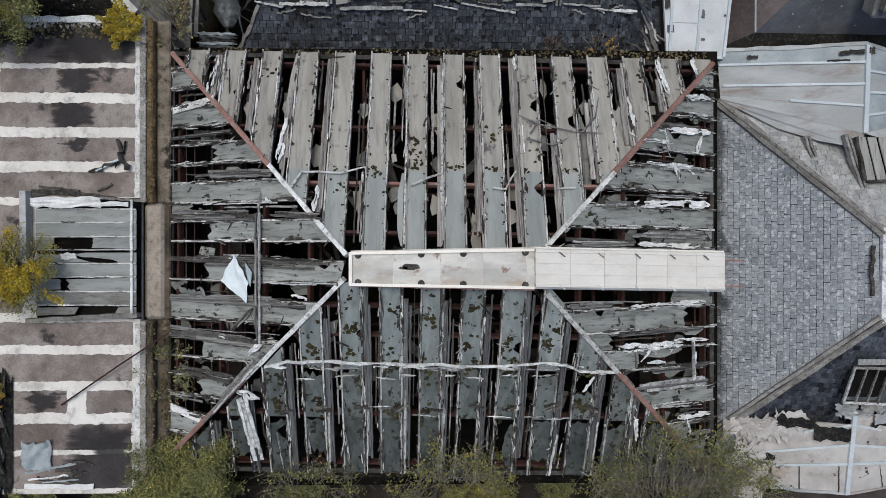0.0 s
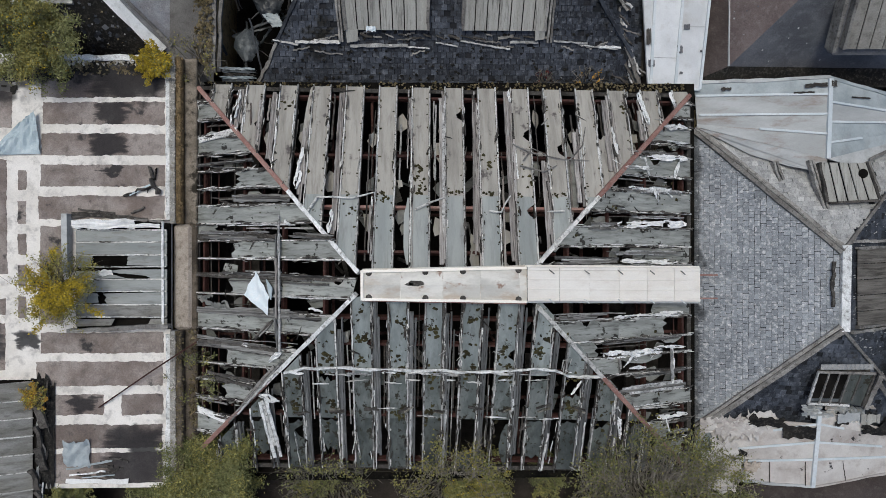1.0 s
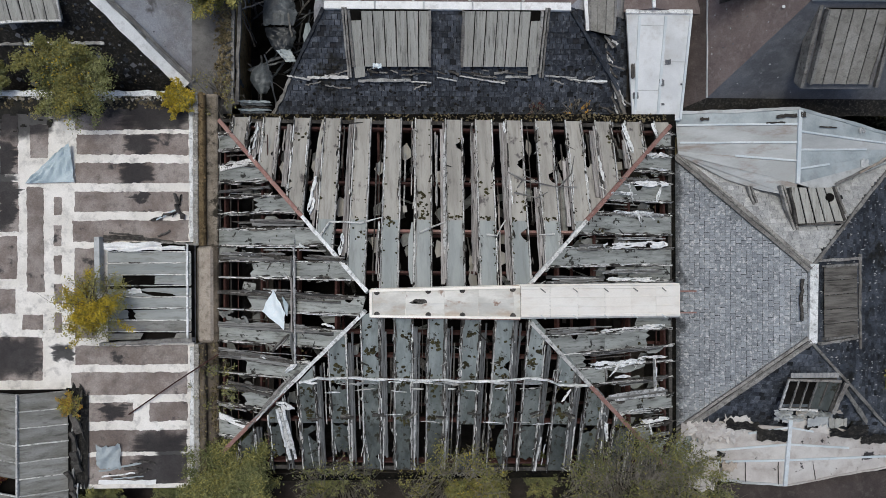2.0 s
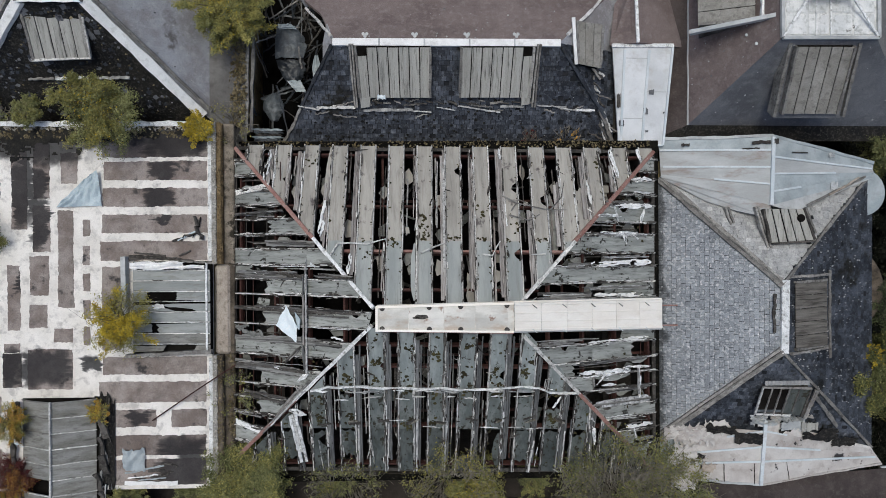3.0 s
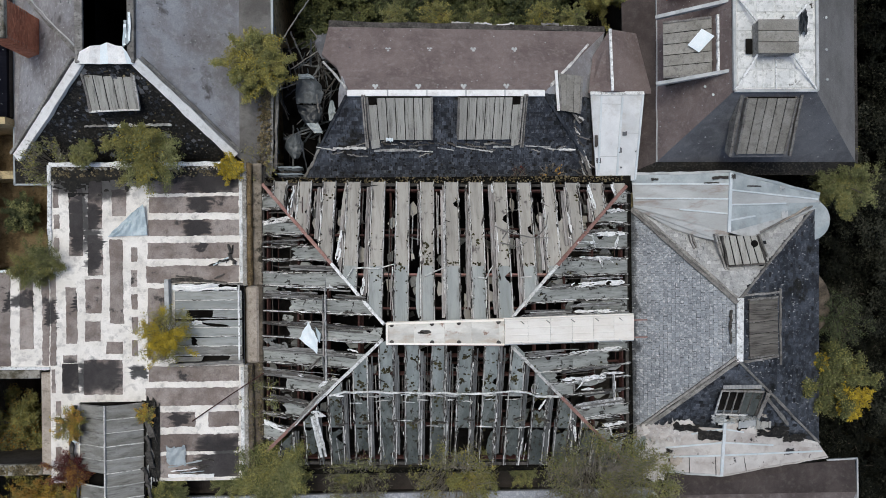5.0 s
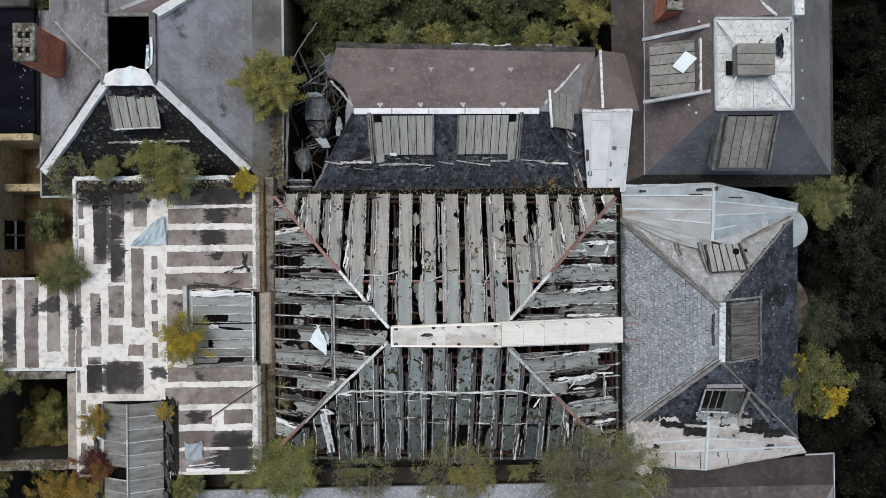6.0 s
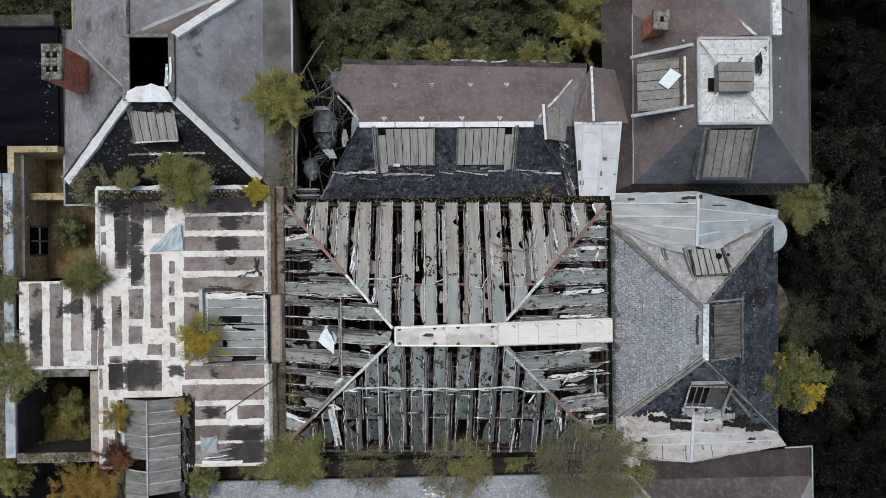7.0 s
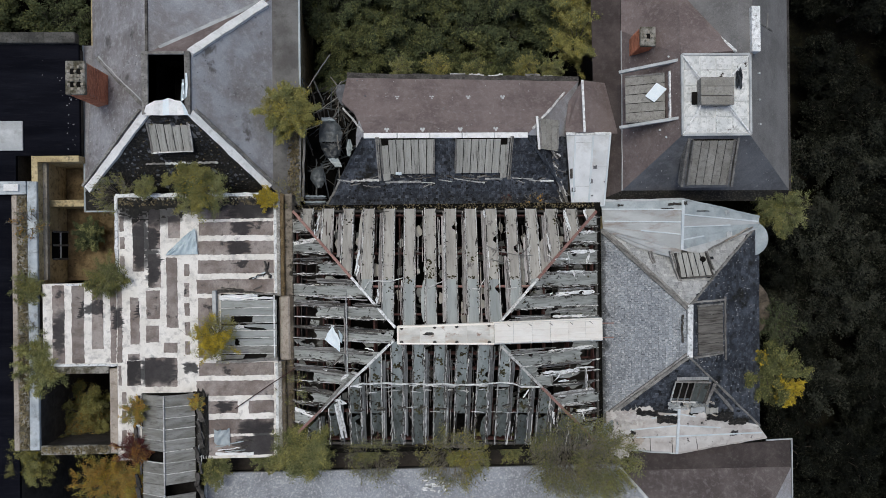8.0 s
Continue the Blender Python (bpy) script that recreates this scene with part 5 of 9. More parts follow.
M_MOSSB = mk("brown_moss", (0.12, 0.082, 0.042, 1), (0.27, 0.195, 0.105, 1), (0.06, 0.045, 0.024, 1), 1.4, 5, 0.95, 0.9, 0.05, amount=0.7)
for y0, y1, m in ((1.3, 6.45, M_MOSSB), (-6.8, -2.0, M_CONC_D)):
    b = B()
    box(b, -7.9, -7.735, y0, y1, 9.2, 10.28, 0.02)
    part("coping", b, M_STONE, parapet)
    b = B()
    box(b, -7.733, -7.56, y0, y1, 9.2, 10.24, 0.03)
    part("coping", b, m, parapet, "brown mossy edge of the coping")
# The middle gutter wall is darker: shade beside the coping is in its colour.
for y0, y1, m in ((-6.8, -2.0, M_CONC_D), (-1.995, 1.295, M_CONC_D), (1.3, 6.45, M_CONC_M)):
    b = B()
    box(b, -7.555, -7.16, y0, y1, 8.5, 9.95, 0.04)
    part("gutter_wall", b, m, parapet)
b = B()
box(b, -7.87, -7.32, -1.99, 1.29, 9.2, 10.03, 0.09)
part("coping", b, M_CONC, parapet, "smooth sand-coloured coping")

# crumbled rubble and soil along the copings
def rubble(parent, x0, x1, y0, y1, z, n, seed, material, size=0.05):
    rng = np.random.RandomState(seed)
    vs, fs = [], []
    for k in range(n):
        c = np.array([rng.uniform(x0, x1), rng.uniform(y0, y1), z])
        s = size * rng.uniform(0.4, 1.4)
        d = rng.normal(size=(6, 3)) * 0.25 + np.array([(1, 0, 0), (-1, 0, 0), (0, 1, 0), (0, -1, 0), (0, 0, 0.8), (0, 0, -0.4)])
        b0 = len(vs)
        vs.extend([tuple(c + q * s) for q in d])
        fs.extend([(b0 + i, b0 + j, b0 + m) for i, j, m in ((0, 2, 4), (2, 1, 4), (1, 3, 4), (3, 0, 4), (2, 0, 5), (1, 2, 5), (3, 1, 5), (0, 3, 5))])
    me = bpy.data.meshes.new("rubble")
    me.from_pydata(vs, [], fs)
    me.materials.append(material)
    ob = new("rubble", me)
    ob.parent = parent
    ob["kind"] = "stuff"


M_RUB = mk("pale_crumbled_mortar", (0.34, 0.31, 0.26, 1), (0.6, 0.57, 0.52, 1), (0.1, 0.085, 0.05, 1), 2, 8, 0.95, 0.3, 0, isl=0.25, amount=0.6)
M_SOIL = mk("mossy_soil", (0.10, 0.078, 0.042, 1), (0.22, 0.18, 0.11, 1), (0.10, 0.095, 0.035, 1), 2, 8, 0.95, 0.3, 0, isl=0.5, amount=0.6)
for y0, y1, sd in ((1.3, 6.4, 1), (-6.7, -2.0, 2)):
    rubble(parapet, -7.88, -7.72, y0, y1, 10.285, 260, sd, M_RUB, 0.026)
    rubble(parapet, -7.74, -7.5, y0, y1, 10.245, 300, sd + 5, M_MOSSB if y0 > 0 else M_SOIL, 0.03)
rubble(parapet, -7.4, -7.2, -6.7, -2.0, 9.96, 160, 9, M_SOIL, 0.05)


def crust(parent, x0, x1, y0, y1, z, depth, seed, material):
    """A crust of black moss and silt, ragged and full of holes, that thins out southward. depth(x): how far it reaches from y1."""
    step = 0.055
    nx, ny = int((x1 - x0) / step), int((y1 - y0) / step)
    vs, fs, at_ = [], [], {}

    def corner(i, j):
        if (i, j) not in at_:
            at_[i, j] = len(vs)
            x, y = x0 + i * step, y0 + j * step
            vs.append((x + 0.025 * noise.noise(V(x * 9, y * 9, 2)), y + 0.025 * noise.noise(V(x * 9, y * 9, 5)), z + 0.012 + 0.02 * abs(noise.noise(V(x * 6, y * 6, 8)))))
        return at_[i, j]

    for i in range(nx):
        for j in range(ny):
            x, y = x0 + (i + 0.5) * step, y0 + (j + 0.5) * step
            f = (y1 - y) / depth(x)
            f += 0.75 * noise.noise(V(x * 1.1, y * 2.6, seed)) + 0.45 * noise.noise(V(x * 3.5, y * 9.0, seed + 3)) + 0.2 * noise.noise(V(x * 11, y * 15, seed + 7))
            if f < 0.75:
                fs.append((corner(i, j), corner(i + 1, j), corner(i + 1, j + 1), corner(i, j + 1)))
    me = bpy.data.meshes.new("moss_crust")
    me.from_pydata(vs, [], fs)
    me.materials.append(material)
    ob = new("moss_crust", me)
    ob.parent = parent
    ob["kind"] = "stuff"


M_CRUST = mk("black_silt_and_moss", (0.008, 0.008, 0.008, 1), (0.026, 0.024, 0.02, 1), (0.07, 0.062, 0.045, 1), 1.2, 8, 0.9, 0.6, 0.0, amount=0.35)
crust(flat, -15.82, -8.1, 4.3, 6.4, ZF, lambda x: 1.15 if x < -12.6 else 0.75 if x < -10 else 0.5, 3, M_CRUST)
crust(flat, -12.2, -11.7, -6.7, -3.45, ZF, lambda x: 5.0, 8, M_CRUST)
rubble(flat, -15.8, -8.2, 5.9, 6.35, ZF + 0.01, 500, 10, M_SOIL, 0.05)
rubble(flat, -15.8, -8.2, 6.2, 6.4, ZF + 0.02, 260, 11, M_RUB, 0.05)

# monopitch skylight
mono = thing("skylight", "small ruined skylight with dull glass strips on the flat roof", "skylight")
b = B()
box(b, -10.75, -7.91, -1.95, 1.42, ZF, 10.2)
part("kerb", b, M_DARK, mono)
M_GLASS_M = mk("dull_green_grey_glass", (0.235, 0.255, 0.25, 1), (0.32, 0.335, 0.325, 1), (0.15, 0.145, 0.125, 1), 0.9, 2.5, 0.42, 0.06, 0.07, stretch=(0.6, 3.0, 1), amount=0.6, spec=0.3, grain=0.06)
rk = random.Random(77)
BARS = (1.10, 0.73, 0.34, -0.02, -0.40, -0.77, -1.17, -1.55)


def rag(x0, y0, x1, y1, n, amp):
    return [(x0 + (x1 - x0) * i / n + rk.uniform(-amp, amp), y0 + (y1 - y0) * i / n + rk.uniform(-amp, amp)) for i in range(n + 1)]


def on_mono(x, lift=0.0):
    return 10.5 - (-7.98 - x) * 0.05 + lift


def mono_pane(pts, lift=0.0, m=None):
    b = B()
    slab(b, [(x, y, on_mono(x, lift)) for x, y in pts], 0.012)
    part("pane", b, m or M_GLASS_M, mono)


for k in range(7):
    y1, y0 = BARS[k] - 0.02, BARS[k + 1] + 0.02
    if k == 2:
        mono_pane(rag(-9.08, y1, -9.12, y0, 6, 0.035) + [(-7.9, y0), (-7.9, y1)])
        mono_pane([(-10.7, y1), (-10.7, y0)] + rag(-10.22, y0, -10.16, y1, 6, 0.05))
    elif k == 3:
        mono_pane([(-10.7, y0)] + rag(-9.15, y0, -10.0, y1 - 0.13, 5, 0.03) + [(-10.7, y1 - 0.1)])
        mono_pane([(-7.9, y1 - 0.06), (-7.9, y0)] + rag(-8.4, y0, -8.55, y0 + 0.1, 3, 0.02) + rag(-9.0, y0 + 0.12, -9.9, y1 - 0.12, 5, 0.015) + [(-9.3, y1 - 0.06)])
    elif k == 5:
        mono_pane(rag(-9.85, y1, -9.75, y0, 6, 0.05) + [(-7.9, y0), (-7.9, y1)])
        mono_pane([(-10.7, y1), (-10.7, y0)] + rag(-10.05, y0, -10.0, y1, 5, 0.05))
    else:
        mono_pane([(-10.7, y1), (-7.9, y1), (-7.9, y0), (-10.7, y0)], 0.0, M_BOARD_W if k == 6 else None)
mono_pane([(-10.7, -1.62), (-9.5, -1.60), (-9.62, -1.80), (-10.7, -1.84)], 0.0, M_BOARD_W)
mono_pane([(-8.4, -1.6), (-7.9, -1.6), (-7.9, -1.8), (-8.5, -1.78)], 0.0, M_BOARD_W)
for y in BARS:
    b = B()
    beam(b, (-10.75, y, on_mono(-10.75, 0.02)), (-7.93, y, on_mono(-7.93, 0.02)), 0.035, 0.06, (0, 0, 1), 0.008, 16, rk)
    part("glazing_bar", b, M_BAR, mono)
for k in range(9):
    x = rk.uniform(-10.4, -8.6)
    b = B()
    beam(b, (x, BARS[k % 8] + 0.02, on_mono(x, 0.055)), (x + rk.uniform(0.15, 0.5), BARS[k % 8] + rk.uniform(-0.03, 0.04), on_mono(x, 0.06)), 0.035, 0.02, (0, 0, 1), 0.012, 5, rk)
    part("putty_flake", b, rk.choice((M_WPAINT, M_WOOD_D)), mono)
b = B()
beam(b, (-8.02, 1.35, 10.56), (-8.02, -1.85, 10.56), 0.07, 0.05, (0, 0, 1), 0.006, 12, rk)
part("edge_flashing", b, M_WPAINT, mono)
b = B()
beam(b, (-11.0, 1.6, 10.5), (-11.0, -0.2, 10.45), 0.17, 0.35)
part("kerb_board", b, M_ZINC, mono)
crumple(mono, "torn_sheet", (-9.75, 1.27, 10.68), 1.9, 0.27, M_WCLEAN, 12, 0.08, (0.05, 0.05), 0.35)
crumple(mono, "torn_sheet", (-8.65, 1.22, 10.68), 1.2, 0.12, M_WCLEAN, 14, 0.05, (0.03, 0.02), 0.4)
crumple(mono, "torn_sheet", (-9.75, -0.2, 10.5), 0.42, 0.17, M_WCLEAN, 16, 0.05, (0, 0.06), 0.4)
for k, (x0, ya, x1, yb, w) in enumerate(((-10.9, 1.62, -9.2, 1.5, 0.12), (-10.7, 1.75, -9.6, 1.62, 0.07), (-9.6, 1.55, -8.6, 1.42, 0.09), (-10.9, 1.48, -10.2, 1.6, 0.09), (-9.1, 1.62, -8.7, 1.8, 0.06), (-9.0, 1.42, -7.7, 1.33, 0.08))):
    b = B()
    beam(b, (x0, ya, ZF + 0.12), (x1, yb, ZF + 0.1), w, 0.06, (0, 0, 1), 0.012, 9, rk)
    part("rotten_batten", b, M_WOOD_D if k < 5 else M_WOOD, mono)
b = B()
beam(b, (-10.95, -1.98, 10.45), (-7.85, -1.82, 10.6), 0.13, 0.3, (0, 0, 1), 0.02, 10, random.Random(3))
part("kerb_board", b, M_WOOD, mono)

# ridged skylight running south
gab = thing("skylight", "long ridged skylight with grey glass strips on the flat roof", "skylight")
b = B()
box(b, -14.75, -12.05, -14, -3.5, 9.6, 10.12)
part("kerb", b, M_DARK, gab)
rg = random.Random(14)
for k in range(19):
    y = -3.55 - k * 0.55
    for s in (-1, 1):
        if (k, s) in ((5, -1), (8, 1), (14, -1)):
            continue
        xe, xr = -13.4 + s * 1.3, -13.4 + s * 0.02
        b = B()
        slab(b, [(xe, y, 10.2), (xr, y, 10.85), (xr, y - 0.535, 10.85), (xe, y - 0.535, 10.2)], 0.015)
        part("pane", b, M_BOARD_W, gab)
        b = B()
        beam(b, (xe + s * 0.04, y + 0.01, 10.23), (xr, y + 0.01, 10.9), 0.035, 0.06, (0, 0, 1), 0.01, 4, rg)
        part("glazing_bar", b, rg.choice((M_BAR, M_WOOD)), gab)
b = B()
beam(b, (-13.4, -3.5, 10.95), (-13.4, -14, 10.95), 0.06, 0.08)
part("ridge_bar", b, M_BAR, gab)
for s in (-1, 1):
    for q in range(16):
        y = -3.6 - q * 0.65
        b = B()
        beam(b, (-13.4 + s * rg.uniform(1.32, 1.6), y, ZF + 0.25 + rg.random() * 0.1), (-13.4 + s * rg.uniform(1.35, 1.7), y - 0.7, ZF + 0.2), rg.uniform(0.08, 0.25), 0.12, (0, 0, 1), 0.05, 4, rg)
        part("rotten_kerb", b, M_WOOD_D, gab)

crumple(gab, "rotten_edge", (-11.72, -5.1, ZF + 0.07), 0.55, 3.4, M_MOSSY, 410, 0.06, (0, 0), 0.25)
for k in range(14):
    y = -3.5 - 0.24 * k
    b = B()
    x = -11.75 + rg.uniform(-0.25, 0.25)
    beam(b, (x, y, ZF + 0.16), (x + rg.uniform(-0.12, 0.12), y - rg.uniform(0.3, 0.7), ZF + 0.15), rg.uniform(0.02, 0.07), 0.03, (0, 0, 1), 0.02, 5, rg)
    part("rotten_lath", b, rg.choice((M_WOOD_D, M_WOOD_D, M_WOOD, M_BAR_D)), gab)

# courtyard to the west, outer wall and lower black roof
M_PLATE = mk("stained_zinc_coping", (0.36, 0.40, 0.43, 1), (0.55, 0.59, 0.61, 1), (0.14, 0.14, 0.13, 1), 0.9, 3, 0.6, 0.15, 0.03, amount=0.7, grain=0.1)
court = thing("courtyard_wall", "low ochre wall with a stone coping round a small courtyard", "wall", kind="structure")
walls_of(court, ((-20.25, -19.95, 2.0, 8.5), (-19.95, -17.9, 8.2, 8.5)), 0, 9.75, M_YELLOW)
# South court walls take the dark render, not the ochre.
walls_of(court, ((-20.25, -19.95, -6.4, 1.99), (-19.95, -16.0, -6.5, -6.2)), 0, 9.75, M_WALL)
walls_of(court, ((-16.35, -16.0, -6.5, -2.3),), 0, 10.0, M_CONC)
for x0, x1, y0, y1, m in ((-20.38, -19.9, -6.3, 7.2, M_PLATE), (-21.15, -20.88, -6.3, 6.5, M_CONC), (-20.87, -20.39, -6.3, 6.5, M_MOSSC), (-19.85, -16.0, -6.55, -6.1, M_MOSSC), (-16.4, -15.96, -6.05, -2.25, M_CONC), (-19.8, -16.45, -2.5, -2.12, M_MOSSC)):
    b = B()
    box(b, x0, x1, y0, y1, 9.76, 9.98, 0.03)
    part("coping", b, m, court)
b = B()
box(b, -25, -20.39, 6.55, 7.2, 9.9, 10.06)
part("coping_plate", b, M_PLATE, court)
b = B()
box(b, -21.4, -20.7, 6.7, 7.05, 10.06, 10.2)
part("coping_plate", b, M_WCLEAN, court)
b = B()
box(b, -21.15, -20.25, -6.3, 6.5, 0, 9.75)
part("wall", b, M_WALL, court)
rubble(court, -20.85, -20.4, -6.2, 6.4, 10.0, 900, 61, M_SOIL, 0.06)
rubble(court, -19.8, -16.5, -6.5, -6.15, 9.99, 300, 62, M_SOIL, 0.05)
# window in the ochre wall
for y in (4.0,):
    b = B()
    box(b, -19.94, -19.87, y - 0.7, y + 0.7, 6.8, 8.4)
    part("window_opening", b, M_DARK, court)
    for yy in (y - 0.72, y, y + 0.72):
        b = B()
        box(b, -19.9, -19.82, yy - 0.05, yy + 0.05, 6.8, 8.4)
        part("window_frame", b, M_WOOD, court)
    b = B()
    box(b, -19.9, -19.82, y - 0.7, y + 0.7, 7.6, 7.7)
    part("window_frame", b, M_WPAINT, court)
for z, m in ((9.0, M_MORTAR),):
    b = B()
    box(b, -19.95, -19.75, 2.2, 8.2, z, z + 0.25)
    part("string_course", b, m, court)
M_STONE_D = mk("dark_wet_stone", (0.05, 0.048, 0.044, 1), (0.12, 0.115, 0.105, 1), (0.03, 0.03, 0.024, 1), 1.4, 6, 0.95, 0.6, 0.05, amount=0.8)
b = B()
box(b, -19.93, -16.0, 2.1, 8.18, 6.6, 6.75)
part("lower_roof", b, M_MOSSB, court, "mossy low roof between the ochre walls")
b = B()
box(b, -19.93, -16.0, 6.0, 6.35, 6.76, 8.6, 0.02)
part("wall", b, M_YELLOW, court)
black = thing("black_roof", "lower flat roof of black bitumen with pale patches", "flat roof")
b = B()
box(b, -45, -21.16, -25, 14.2, 9.3, 9.5)
part("roof_deck", b, M_BLACKROOF, black)
b = B()
box(b, -21.16, -17.95, 8.55, 14.2, 9.3, 9.5)
part("roof_deck", b, M_BLACKROOF, black)
b = B()
box(b, -44, -21.2, -24, 14, 0, 9.3)
part("wall", b, M_WALL, black)
b = B()
box(b, -20.6, -18.0, 8.6, 14, 0, 9.3)
part("wall", b, M_WALL, black)
b = B()
box(b, -44, -18.0, 14.2, 14.75, 9.3, 9.8, 0.04)
part("parapet", b, M_STONE_D, black)
b = B()
box(b, -21.9, -20.75, 8.8, 10.3, 9.51, 9.6, 0.02)
part("roof_hatch", b, M_ZINC, black, "pale square roof hatch")
# Pale chips stand in for sky reflections on the black roof.
for k in range(5):
    rubble(black, -18.6 - 0.3 * k * (k > 2), -18.02, 8.7 + 0.95 * k, 9.7 + 0.95 * k, 9.5, 5, 90 + k, M_SHING_W, 0.04)

# loose sheets and cables on the flat roof
tarp = thing("tarpaulin", "crumpled pale blue tarpaulin with a white edge on the flat roof", "tarpaulin")
b = B()
gx, gy = 18, 18
grid = [[None] * (gy + 1) for _ in range(gx + 1)]
for i in range(gx + 1):
    for j in range(gy + 1):
        s, t = i / gx, j / gy
        top = V(-12.55, 4.35, 0).lerp(V(-11.95, 4.75, 0), s)
        bot = V(-13.5, 3.4, 0).lerp(V(-11.85, 3.45, 0), s)
        p = top.lerp(bot, t)
        grid[i][j] = b.verts.new((p.x, p.y, ZF + 0.06 + 0.2 * abs(noise.noise(V(s * 4.5 + t, t * 3.5, 5))) + 0.16 * s * (1 - t)))
for i in range(gx):
    for j in range(gy):
        b.faces.new((grid[i][j], grid[i + 1][j], grid[i + 1][j + 1], grid[i][j + 1]))
thicken(b, 0.012)
part("sheet", b, M_TARP2, tarp)
heap = thing("metal_scrap", "torn bluish sheet metal strips lying on the flat roof", "scrap metal")
crumple(heap, "sheet", (-10.75, -5.75, ZF + 0.16), 0.75, 0.75, M_ZINC_BL, 301, 0.12, (-0.1, 0.1), 0.3)
rh = random.Random(8)
for k, (x0, y0, x1, y1, w) in enumerate(((-11.1, -6.25, -9.7, -6.0, 0.07), (-11.0, -6.42, -9.9, -6.3, 0.05), (-11.1, -6.6, -9.2, -6.62, 0.14), (-10.6, -6.5, -9.6, -6.42, 0.04))):
    b = B()
    beam(b, (x0, y0, ZF + 0.08 + 0.02 * k), (x1, y1, ZF + 0.07 + 0.02 * k), w, 0.015, (0, 0.3, 1), 0.02, 8, rh)
    part("strip", b, (M_ZINC_BL, M_WPAINT, M_WCLEAN)[k % 3], heap)
for k in range(9):
    x, y, a = rh.uniform(-11.1, -9.7), rh.uniform(-6.6, -5.9), rh.uniform(-0.4, 0.5)
    b = B()
    beam(b, (x, y, ZF + 0.05), (x + 0.6 * math.cos(a), y + 0.6 * math.sin(a), ZF + 0.06), rh.uniform(0.03, 0.1), 0.03, (0, 0, 1), 0.03, 6, rh)
    part("dark_scrap", b, M_WOOD_D, heap)
scrap = thing("torn_flashing", "torn black flashing scrap curled on the flat roof", "scrap")
b = B()
ribbon(b, along((-8.5, 3.05, ZF + 0.08), (-8.35, 2.2, ZF + 0.12), 6, 3, 0.08), 0.14, 0.1, 31, 0.6, (1, 0, 0))
part("strip", b, M_WOOD_D, scrap)
b = B()
ribbon(b, along((-9.3, 2.15, ZF + 0.06), (-8.4, 2.5, ZF + 0.1), 6, 3, 0.05), 0.1, 0.06, 32, 0.6)
part("strip", b, M_WOOD_D, scrap)
b = B()
beam(b, (-9.15, 2.18, ZF + 0.1), (-8.5, 2.5, ZF + 0.14), 0.07, 0.015, (0, 0.3, 1), 0.008, 5, random.Random(2))
part("bent_strip", b, M_TARP2, scrap, "pale blue metal strip")
for k in range(5):
    b = B()
    beam(b, (-8.6 + 0.06 * k, 2.25 + 0.1 * k, ZF + 0.1), (-8.4 + 0.02 * k, 2.7 + 0.08 * k, ZF + 0.12), 0.03 + 0.01 * (k % 3), 0.03, (0, 0, 1), 0.03, 6, random.Random(40 + k))
    part("strip", b, M_WOOD_D if k % 2 else M_DARK, scrap)
sheet2 = thing("metal_sheet", "small bent bluish metal sheet leaning on the roof kerb", "sheet metal")
b = B()
slab(b, [(-15.2, -5.0, ZF + 0.2), (-14.6, -5.2, ZF + 0.3), (-15.0, -4.7, ZF + 0.4), (-15.15, -4.75, ZF + 0.25)], 0.02)
part("sheet", b, M_TARP, sheet2)
pole = thing("rusty_pole", "thin rusty pole lying across the parapet and flat roof", "pole")
b = B()
tube(b, [(-10.1, -4.35, ZF + 0.08), (-8.4, -3.2, ZF + 0.3), (-7.0, -2.3, ZF + 0.45)], 0.025, 0.025, 6)
part("rod", b, M_STEEL, pole)


# ---- roof helpers ----
def plane(parent, name, pts, material, th=0.12, label=""):
    b = B()
    slab(b, pts, th)
    return part(name, b, material, parent, label)


def strip(parent, name, p, q, w, h, material, label="", bend=0.0, seed=1):
    b = B()
    beam(b, p, q, w, h, (0, 0, 1), bend, 10 if bend else 1, random.Random(seed) if bend else None)
    return part(name, b, material, parent, label)


def panel_skylight(parent, a, b_, c, d, n, material, missing=(), gap=0.03, rim=M_WOOD, split=None, raise_=0.0):
    """A raised skylight: corners a (top left), b_ (top right), c (bottom right), d (bottom left); n panels side by side."""
    a, b_, c, d = (Vector(p) for p in (a, b_, c, d))
    sk = thing("skylight", "", "")
    sk.parent = parent
    del_keys = [k for k in ("label", "category") if k in sk]
    for k in del_keys:
        del sk[k]
    bb = B()
    nrm = (b_ - a).cross(d - a)
    if nrm.z < 0:
        nrm = -nrm
    nrm.normalize()
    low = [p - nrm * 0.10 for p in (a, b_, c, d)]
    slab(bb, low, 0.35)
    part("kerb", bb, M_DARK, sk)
    rng = random.Random(int(a.x * 100) + n)
    for i in range(n):
        s0, s1 = i / n, (i + 1) / n
        e = gap / (b_ - a).length / 2
        p0, p1 = a.lerp(b_, s0 + e), a.lerp(b_, s1 - e)
        q0, q1 = d.lerp(c, s0 + e), d.lerp(c, s1 - e)
        if i in missing:
            k0 = 0.6
            p0, p1 = p0.lerp(q0, 0.17), p1.lerp(q1, 0.16)
        bb = B()
        slab(bb, [p + nrm * rng.uniform(-0.012, 0.012) for p in (p0, p1, q1, q0)], 0.03)
        part("panel", bb, material, sk)
    for p, q in ((a, d), (b_, c)):
        bb = B()
        beam(bb, p + nrm * 0.05, q + nrm * 0.05, 0.09, 0.25, nrm, 0.012, 6, rng)
        part("frame", bb, rim, sk)
    return sk


